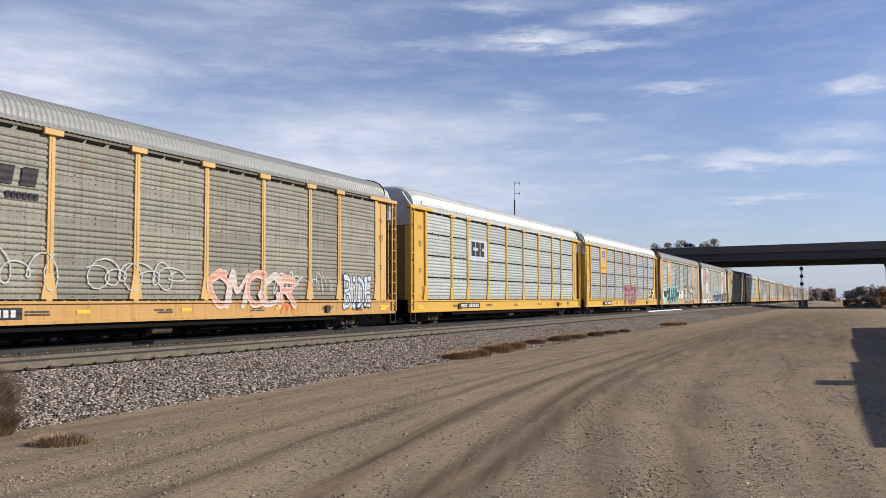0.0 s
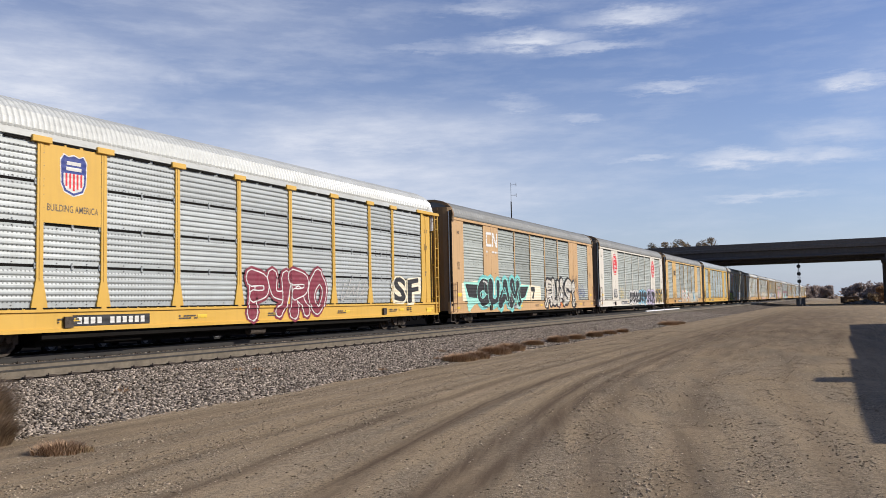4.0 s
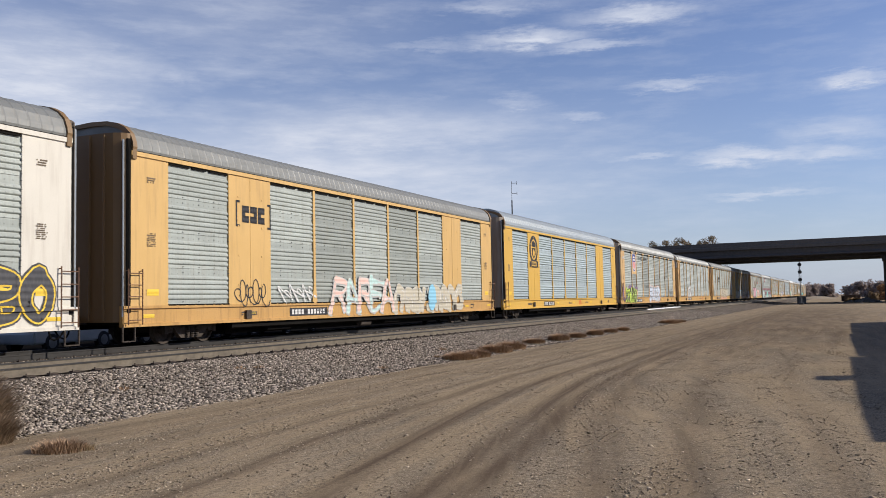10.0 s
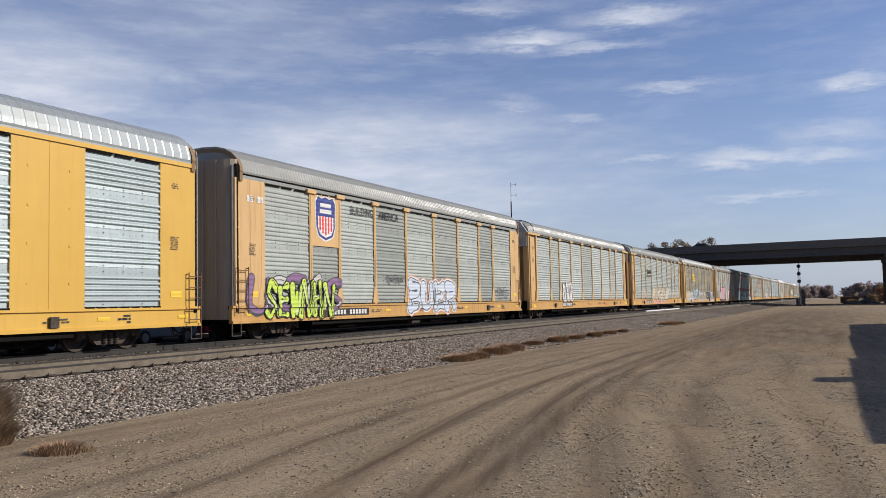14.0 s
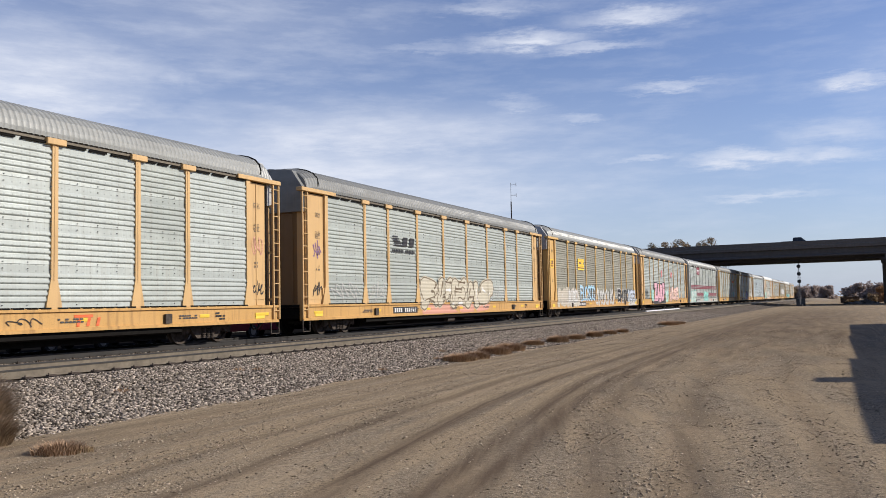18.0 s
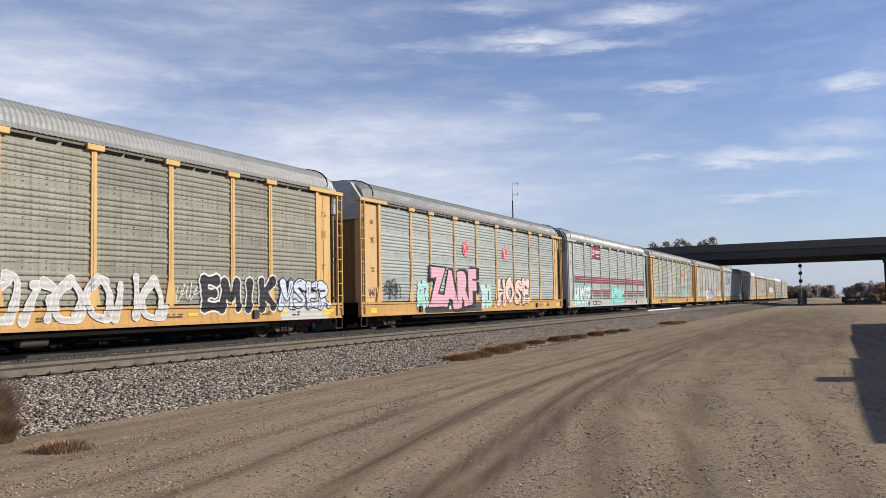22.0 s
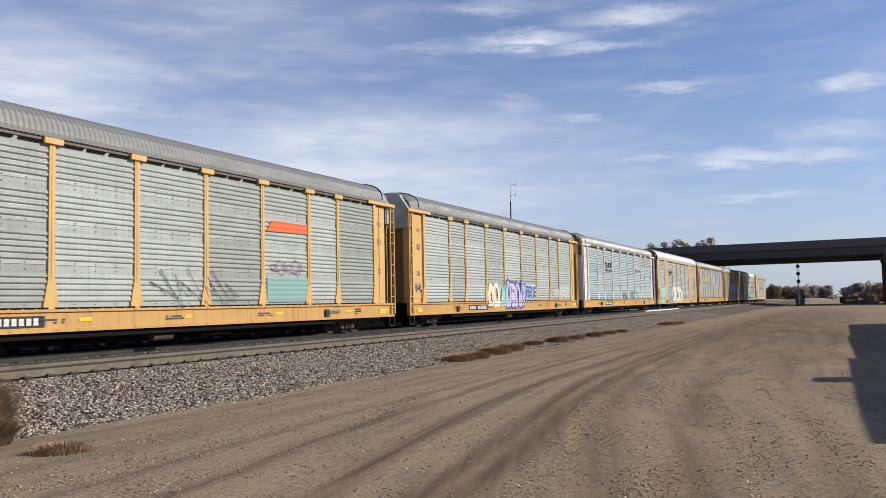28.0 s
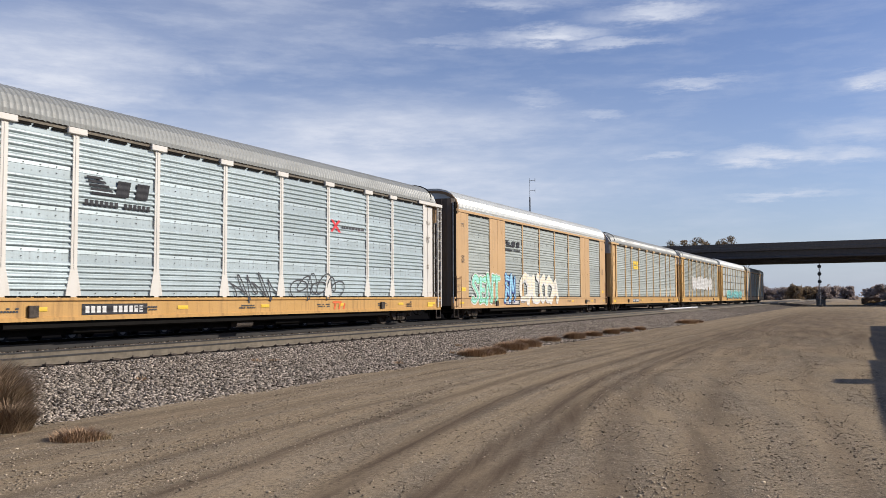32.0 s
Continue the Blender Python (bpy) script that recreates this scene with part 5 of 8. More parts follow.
def piece(car, kind, text, x0, x1, z0, z1, fill, line, halo=None, label="", slant=0.0, fat=0.030, rim=None):
    """A sprayed word: rim, halo, block shadow, outline and fill in layers."""
    inner, outer, block = word_mesh(text, fat), word_mesh(text, fat + 0.05), word_mesh(text, fat + 0.05)
    b = fit_box(outer, x0, x1, z0, z1)
    fit_box(inner, x0, x1, z0, z1, b)
    fit_box(block, x0 - 0.09, x1 - 0.09, z0 - 0.06, z1 - 0.06, b)
    for bm in (inner, outer, block):
        for v in bm.verts:
            k = (v.co.x - x0) / (x1 - x0)
            v.co.z += 0.05 * (z1 - z0) * math.sin(k * 9) + slant * (v.co.x - x0)
    top = car
    if halo:
        h = word_mesh(text, fat + 0.105)
        fit_box(h, x0 - 0.13, x1 + 0.13, z0 - 0.06, z1 + 0.12)
        if rim:
            r = word_mesh(text, fat + 0.135)
            fit_box(r, x0 - 0.19, x1 + 0.19, z0 - 0.08, z1 + 0.18)
            top = decal("graffiti_rim", r, rim, car, kind, 0, label)
            decal("graffiti_halo", h, halo, top, kind, 0.8)
        else:
            top = decal("graffiti_halo", h, halo, car, kind, 0, label)
    o = decal("graffiti_outline", outer, line, top, kind, 2, "" if halo else label)
    under = o if top is car else top
    decal("graffiti_block", block, line, under, kind, 1.5)
    decal("graffiti_fill", inner, fill, under, kind, 2.6)


GLYPHS = [  # abstract stroke shapes in a unit cell
    [[(0.85, 0.85), (0.5, 1.0), (0.12, 0.7), (0.1, 0.3), (0.45, 0.0), (0.9, 0.15)]],
    [[(0.15, 0.0), (0.2, 0.95)], [(0.2, 0.9), (0.8, 0.8), (0.75, 0.5), (0.25, 0.5)], [(0.45, 0.5), (0.9, 0.0)]],
    [[(0.85, 0.9), (0.4, 1.0), (0.15, 0.75), (0.5, 0.5), (0.85, 0.3), (0.6, 0.0), (0.1, 0.1)]],
    [[(0.1, 0.95), (0.15, 0.2), (0.5, 0.0), (0.85, 0.2), (0.9, 0.95)]],
    [[(0.05, 0.0), (0.45, 1.0), (0.9, 0.0)], [(0.25, 0.4), (0.75, 0.38)]],
    [[(0.5, 1.0), (0.1, 0.7), (0.15, 0.25), (0.55, 0.0), (0.9, 0.35), (0.85, 0.75), (0.5, 1.0)]],
    [[(0.1, 0.0), (0.2, 1.0), (0.5, 0.4), (0.8, 1.0), (0.9, 0.05)]],
    [[(0.15, 1.0), (0.15, 0.0), (0.85, 0.1)], [(0.15, 0.55), (0.7, 0.5)], [(0.15, 0.98), (0.85, 0.9)]]]


BUBBLES = [  # rounded upright strokes of fat throw-up letters
    [[(0.25, 0.0), (0.22, 0.5), (0.3, 1.0)], [(0.75, 0.05), (0.8, 0.5), (0.7, 0.95)]],
    [[(0.3, 0.0), (0.25, 0.6), (0.4, 1.0)], [(0.45, 0.95), (0.85, 0.85), (0.8, 0.6)], [(0.75, 0.5), (0.8, 0.0)]],
    [[(0.5, 1.0), (0.2, 0.6), (0.3, 0.1), (0.7, 0.0)], [(0.75, 0.1), (0.85, 0.6), (0.6, 1.0)]],
    [[(0.3, 0.0), (0.3, 1.0)], [(0.35, 0.95), (0.8, 0.9)], [(0.35, 0.05), (0.8, 0.1)], [(0.4, 0.5), (0.75, 0.5)]]]


LETTERS = {  # single strokes of sprayed capitals in a unit cell
    "A": [[(0.05, 0), (0.30, 0.62), (0.48, 1)], [(0.48, 1), (0.72, 0.55), (0.95, 0)], [(0.25, 0.33), (0.75, 0.33)]],
    "B": [[(0.15, 0), (0.15, 1)], [(0.15, 1), (0.78, 0.92), (0.74, 0.6), (0.2, 0.54)], [(0.2, 0.52), (0.9, 0.42), (0.85, 0.06), (0.15, 0)]],
    "C": [[(0.9, 0.86), (0.5, 1), (0.12, 0.66), (0.14, 0.26), (0.5, 0), (0.94, 0.16)]],
    "D": [[(0.15, 0), (0.15, 1)], [(0.15, 1), (0.85, 0.82), (0.9, 0.28), (0.15, 0)]],
    "E": [[(0.88, 0.95), (0.2, 0.95)], [(0.2, 0.95), (0.15, 0.05)], [(0.15, 0.05), (0.92, 0.05)], [(0.2, 0.5), (0.72, 0.5)]],
    "F": [[(0.92, 0.95), (0.2, 0.95)], [(0.2, 0.95), (0.15, 0)], [(0.2, 0.5), (0.72, 0.5)]],
    "H": [[(0.12, 0), (0.2, 1)], [(0.85, 0), (0.8, 1)], [(0.2, 0.48), (0.8, 0.52)]],
    "I": [[(0.5, 0), (0.5, 0.72)], [(0.5, 0.95), (0.52, 1)]],
    "J": [[(0.08, 0.95), (0.95, 1)], [(0.66, 0.95), (0.62, 0.3), (0.35, 0), (0.02, 0.1)]],
    "K": [[(0.15, 0), (0.15, 1)], [(0.88, 1), (0.25, 0.5)], [(0.3, 0.55), (0.92, 0)]],
    "M": [[(0.04, 0), (0.16, 1)], [(0.16, 1), (0.5, 0.35), (0.84, 1)], [(0.84, 1), (0.96, 0)]],
    "N": [[(0.08, 0), (0.14, 1)], [(0.14, 1), (0.86, 0.04)], [(0.86, 0.04), (0.94, 1)]],
    "O": [[(0.5, 1), (0.12, 0.7), (0.12, 0.3), (0.5, 0), (0.88, 0.3), (0.88, 0.7), (0.5, 1)]],
    "P": [[(0.15, 0), (0.15, 1)], [(0.15, 1), (0.85, 0.92), (0.86, 0.58), (0.2, 0.46)]],
    "R": [[(0.15, 0), (0.15, 1)], [(0.15, 1), (0.85, 0.92), (0.84, 0.6), (0.2, 0.5)], [(0.4, 0.5), (0.95, 0)]],
    "S": [[(0.9, 0.86), (0.5, 1), (0.14, 0.78), (0.5, 0.52), (0.88, 0.26), (0.5, 0), (0.06, 0.12)]],
    "T": [[(0.05, 0.95), (0.95, 0.95)], [(0.5, 0.95), (0.5, 0)]],
    "U": [[(0.12, 1), (0.12, 0.26), (0.5, 0), (0.88, 0.26), (0.88, 1)]],
    "W": [[(0.05, 1), (0.25, 0), (0.5, 0.7), (0.75, 0), (0.95, 1)]],
    "Y": [[(0.1, 1), (0.2, 0.55), (0.8, 0.5)], [(0.88, 1), (0.8, 0.3), (0.45, 0)]],
    "Z": [[(0.08, 0.95), (0.92, 0.95)], [(0.92, 0.95), (0.14, 0.05)], [(0.14, 0.05), (0.95, 0.05)]]}


def smooth_line(pts, n=4):
    """A rounded line through the given points."""
    q = [pts[0]] + list(pts) + [pts[-1]]
    out = []
    for i in range(1, len(q) - 2):
        for k in range(n):
            t = k / n
            w = (-0.5 * t + t * t - 0.5 * t ** 3, 1 - 2.5 * t * t + 1.5 * t ** 3, 0.5 * t + 2 * t * t - 1.5 * t ** 3, -0.5 * t * t + 0.5 * t ** 3)
            out.append((sum(c * p[0] for c, p in zip(w, q[i - 1:i + 3])), sum(c * p[1] for c, p in zip(w, q[i - 1:i + 3]))))
    return out + [pts[-1]]


def ribbon(pts, half, grow=0.0):
    """Quads and joints of a line that swells and thins like a brush stroke."""
    out, n = [], len(pts) - 1
    r = [half * (0.78 + 0.34 * math.sin(2.2 + 4.0 * i / max(1, n))) + grow for i in range(n + 1)]
    for i in range(n):
        (ax, az), (bx, bz) = pts[i], pts[i + 1]
        d = math.hypot(bx - ax, bz - az) or 1e-6
        nx, nz = -(bz - az) / d, (bx - ax) / d
        out.append([(ax + nx * r[i], az + nz * r[i]), (ax - nx * r[i], az - nz * r[i]), (bx - nx * r[i + 1], bz - nz * r[i + 1]), (bx + nx * r[i + 1], bz + nz * r[i + 1])])
    for i, (x, z) in enumerate(pts):
        out.append(ellipse(x, z, r[i], r[i], 8))
    return out


def wild(car, kind, x0, x1, z0, z1, n, fill, line, halo=None, seed=0, label="", second=None, thick=0.19, curls=4, forms=None, word=None, rim_mat=None, glow_width=0.0, lift=0.0, loose=0.35):
    """Fat tangled overlapping strokes of a sprayed piece that cannot be read."""
    rng = random.Random(seed)
    n = len(word) if word else n
    w, h = (x1 - x0) / n, z1 - z0
    half = min(w, h) * thick * (0.62 if word else 1.0)
    rim = max(0.045 if word else 0.03, half * (0.14 if forms or word else 0.26))
    jit = loose if word else 1.0
    glow_width = glow_width or max(0.07, half * 0.4)
    border = []
    glow_, edge, inner, alt, gleam, curl = [], [], [], [], [], []

    def add(store, shapes, level):
        store.extend((q, level) for q in shapes)
    for k in range(n):
        lean, tall = rng.uniform(-0.25, 0.25) * jit, rng.uniform(0.86, 1.0)
        for j, stroke in enumerate(LETTERS[word[k]] if word else rng.choice(forms or GLYPHS)):
            pts = []
            for u, v in stroke:
                u, v = u + rng.uniform(-0.1, 0.1) * jit + lean * (v - 0.5), v * tall + rng.uniform(-0.05, 0.05) * jit
                if word:
                    u = 0.16 + 0.68 * u
                pts.append((x0 + w * (k - 0.14 + 1.28 * u), z0 + half + rim + (h - 2 * half - 2 * rim) * max(0.0, min(1.0, v))))
            if not word and rng.random() < 0.6:
                (ax, az), (bx, bz) = pts[-2], pts[-1]
                pts.append((min(x1, max(x0, bx + rng.uniform(-0.35, 0.35) * w)), min(z1 - half, max(z0 + half, bz + rng.uniform(-0.12, 0.2) * h))))
            pts = smooth_line(pts)
            level = 2 * k + j % 2
            add(glow_, ribbon(pts, half, rim + glow_width), 0)
            add(border, ribbon(pts, half, rim + glow_width + 0.045), 0)
            if not word and not forms:
                add(edge, ribbon([(x - half * 0.35, z - half * 0.4) for x, z in pts], half, rim), 2 * k)
            add(edge, ribbon(pts, half, rim), level)
            add(alt if second and k % 2 else inner, ribbon(pts, half), level)
            m = len(pts)
            for _ in range(curls):
                i = rng.randrange(0, max(1, m - 4))
                side = rng.choice((-0.45, 0.1, 0.45)) * half
                run = [(x + side * 0.4, z + side) for x, z in pts[i:i + 4]]
                add(curl if rng.random() < 0.65 else gleam, ribbon(run, half * rng.uniform(0.10, 0.22)), level)

    def lay(name, store, mat, parent, layer, text=""):
        return decal(name, flat([q for q, _ in store], [v for _, v in store]), mat, parent, kind, layer + lift, text) if store else None
    top = car
    if halo and rim_mat:
        top = lay("graffiti_rim", border, rim_mat, car, 0, label)
        lay("graffiti_halo", glow_, halo, top, 0.6)
    elif halo:
        top = lay("graffiti_halo", glow_, halo, car, 0, label)
    o = lay("graffiti_outline", edge, line, top, 1.0, "" if halo else label)
    inside = top if halo else o
    lay("graffiti_fill", inner, fill, inside, 1.28)
    lay("graffiti_fill", alt, second, inside, 1.28)
    dark = fill in (P_BLACK, P_NAVY)
    lay("graffiti_stroke", curl, (halo or P_FAINT) if dark else line, inside, 1.5)
    lay("graffiti_gleam", gleam, P_FAINT if dark else P_WHITE, inside, 1.5)


def scrawl(car, kind, x0, x1, z0, z1, mat, seed, loops=7, thick=0.035, label=""):
    """A thin hand-sprayed tag of loops and strokes."""
    rng = random.Random(seed)
    thick *= 0.62
    n = loops * 12
    pts = []
    a, b = rng.uniform(0, 6), rng.uniform(0, 6)
    for i in range(n + 1):
        k = i / n
        th = 2 * math.pi * loops * k
        pts.append((x0 + (x1 - x0) * (0.06 + 0.84 * k + 0.09 * math.sin(th + a) * (1 + 0.4 * math.sin(th * 0.31))), (z0 + z1) / 2 + (z1 - z0) * 0.45 * math.cos(th * 1.0 + b) * (0.65 + 0.35 * math.sin(th * 0.37 + b))))
    shapes = []
    for (ax, az), (bx, bz) in zip(pts, pts[1:]):
        d = math.hypot(bx - ax, bz - az) or 1e-6
        nx, nz = -(bz - az) / d * thick, (bx - ax) / d * thick
        ex, ez = (bx - ax) / d * thick * 0.5, (bz - az) / d * thick * 0.5
        shapes.append([(ax + nx - ex, az + nz - ez), (ax - nx - ex, az - nz - ez), (bx - nx + ex, bz - nz + ez), (bx + nx + ex, bz + nz + ez)])
    decal("graffiti_tag", flat(shapes), mat, car, kind, 1, label)


def octagon(car, kind, x0, x1, z0, z1):
    cx, cz, a, b = (x0 + x1) / 2, (z0 + z1) / 2, (x1 - x0) / 2, (z1 - z0) / 2

    def eight(k):
        return [(cx + a * k * x, cz + b * k * z) for x, z in ((-1, -0.45), (-0.45, -1), (0.45, -1), (1, -0.45), (1, 0.45), (0.45, 1), (-0.45, 1), (-1, 0.45))]
    o = decal("emblem", flat([eight(1.0)]), P_RED, car, kind, 0, "red octagon emblem with white bars")
    decal("emblem_rim", flat([eight(0.93)]), P_WHITE, o, kind, 1)
    decal("emblem_field", flat([eight(0.86)]), P_RED, o, kind, 2)
    shapes = []
    for k, (left, count) in enumerate(((-0.62, 5), (-0.5, 3), (-0.44, 7), (-0.3, 6))):
        zc = cz + b * (0.52 - 0.35 * k)
        shapes.append(rect(cx + a * left, cx + a * (left + 0.13), zc - 0.16 * b, zc + 0.16 * b))
        for q in range(count):
            xa = cx + a * (left + 0.2 + 0.135 * q)
            shapes.append(rect(xa, xa + 0.085 * a, zc - 0.10 * b, zc + 0.08 * b))
    decal("emblem_band", flat(shapes), P_WHITE, o, kind, 3)


def shield(car, kind, x0, x1, z0, z1):
    cx, w, h = (x0 + x1) / 2, (x1 - x0) / 2, z1 - z0

    def outline(k):
        pts = [(-0.75, 1.0), (-0.4, 0.95), (0, 1.0), (0.4, 0.95), (0.75, 1.0), (1.0, 0.86), (0.86, 0.66), (0.95, 0.3), (0.72, 0.1), (0.0, 0.0), (-0.72, 0.1), (-0.95, 0.3), (-0.86, 0.66), (-1.0, 0.86)]
        return [(cx + w * x * k, z0 + h * (0.5 + (z - 0.5) * k)) for x, z in pts]
    decal("emblem_rim", flat([outline(1.07)]), P_WHITE, car, kind, 0.5)
    s = decal("emblem", flat([outline(1.0)]), P_NAVY, car, kind, 1, "shield emblem, blue above red and white stripes")
    cut = z0 + h * 0.55
    decal("shield_field", flat([[(cx - w * 0.80, cut), (cx - w * 0.80, z0 + 0.3 * h), (cx - w * 0.6, z0 + 0.14 * h), (cx, z0 + 0.06 * h), (cx + w * 0.6, z0 + 0.14 * h), (cx + w * 0.80, z0 + 0.3 * h), (cx + w * 0.80, cut)]]), P_WHITE, s, kind, 2)
    stripes = []
    for k in range(5):
        a = cx + w * (-0.66 + 0.29 * k)
        stripes.append(rect(a, a + w * 0.15, z0 + h * (0.12 + 0.05 * abs(k - 2)), cut))
    decal("shield_stripe", flat(stripes), P_RED, s, kind, 3)
    decal("shield_band", flat([rect(cx - w * 0.55, cx + w * 0.55, z0 + h * 0.76, z0 + h * 0.85), rect(cx - w * 0.6, cx + w * 0.6, z0 + h * 0.62, z0 + h * 0.71)]), P_WHITE, s, kind, 2)


def speed_mark(car, kind, x0, x1, z0, z1, mat):
    """Slanted speed stripes beside two blocks, with a bar below."""
    w, h = x1 - x0, z1 - z0
    shapes = []
    for k in range(5):
        z = z0 + h * (0.42 + 0.115 * k)
        shapes.append([(x0 + w * 0.02 * (5 - k), z), (x0 + w * (0.46 - 0.05 * k), z), (x0 + w * (0.44 - 0.05 * k), z + h * 0.075), (x0 + w * 0.02 * (5 - k), z + h * 0.075)])
    for a in (0.44, 0.74):
        shapes.append([(x0 + w * a, z0 + h * 0.42), (x0 + w * (a + 0.20), z0 + h * 0.42), (x0 + w * (a + 0.24), z0 + h * 0.92), (x0 + w * (a + 0.04), z0 + h * 0.92)])
    for k in range(14):
        if k != 7:
            shapes.append(rect(x0 + w * k / 14, x0 + w * (k + 0.75) / 14, z0 + h * 0.06, z0 + h * 0.24))
    decal("emblem", flat(shapes), mat, car, kind, 1, "dark slanted stripe emblem above a bar of marks")


def block_mark(car, kind, x0, x1, z0, z1, mat, label):
    """Three heavy blocks with slits in place of a trade mark."""
    w, h, shapes = (x1 - x0) / 3, z1 - z0, []
    for k in range(3):
        a = x0 + w * k + 0.05 * w
        shapes += [rect(a, a + 0.86 * w, z0, z0 + 0.40 * h), rect(a, a + 0.86 * w, z0 + 0.60 * h, z1)]
        b = a + 0.46 * w * (k % 2)
        shapes.append(rect(b, b + 0.40 * w, z0 + 0.40 * h, z0 + 0.60 * h))
    decal("emblem", flat(shapes), mat, car, kind, 1 if mat is not P_YELLOW else 2, label)


def red_mark(car, kind, x0, x1, z0, z1):
    """Three slanted bars with a cap line in place of a trade mark."""
    w, h = (x1 - x0) / 3, z1 - z0
    shapes = [rect(x0, x0 + 1.9 * w, z0 + 0.76 * h, z1)]
    for k in range(3):
        a = x0 + (k + 0.2) * w
        shapes.append([(a, z0), (a + 0.32 * w, z0), (a + 0.50 * w, z0 + 0.74 * h), (a + 0.18 * w, z0 + 0.74 * h)])
    decal("red_mark", flat(shapes), P_ORANGE, car, kind, 1)


def common_marks(i, car, kind):
    """Small stencils, warning plates and reflectors that every car carries."""
    for x in (-12.8, -8.2, -3.4, 0.4, 5.0, 9.6, 12.6):
        decal("reflector", flat([rect(x, x + 0.42, 0.80, 0.90)]), P_YELLOW, car, kind, 1)
    for k in range(5):
        x = -9.3 + k * 4.3 + (i % 3) * 0.4
        bars(car, kind, x, x + 0.8, 0.78, 0.92, 2, 9, P_DARKGREY, i * 7 + k)
    bars(car, kind, 10.3, 10.75, 0.72, 0.98, 3, 2, P_BLACK, i)
    if kind == "A":
        for s in (-1, 1):
            c = 12.45 * s
            bars(car, kind, c - 0.17, c + 0.17, 3.6, 3.88, 6, 9, P_STENCIL, i * 3 + s)
            bars(car, kind, c - 0.16, c + 0.18, 4.4, 4.58, 4, 8, P_STENCIL, i * 5 + s)
            bars(car, kind, c - 0.12, c + 0.12, 2.4, 2.64, 2, 4, P_STENCIL, i * 9 + s)
            w = -12.74 if s < 0 else 12.3
            decal("warning_plate", flat([rect(w, w + 0.5, 0.70, 0.90)]), P_YELLOW, car, kind, 2, "small yellow warning plate")
    else:
        for x in (-12.7, 12.25):
            decal("warning_plate", flat([rect(x, x + 0.46, 1.42, 1.60)]), P_YELLOW, car, kind, 1, "small yellow warning plate")
            bars(car, kind, x, x + 0.36, 2.8, 3.2, 8, 9, P_STENCIL, i * 3)
            bars(car, kind, x, x + 0.34, 4.6, 4.78, 3, 8, P_STENCIL, i * 4)


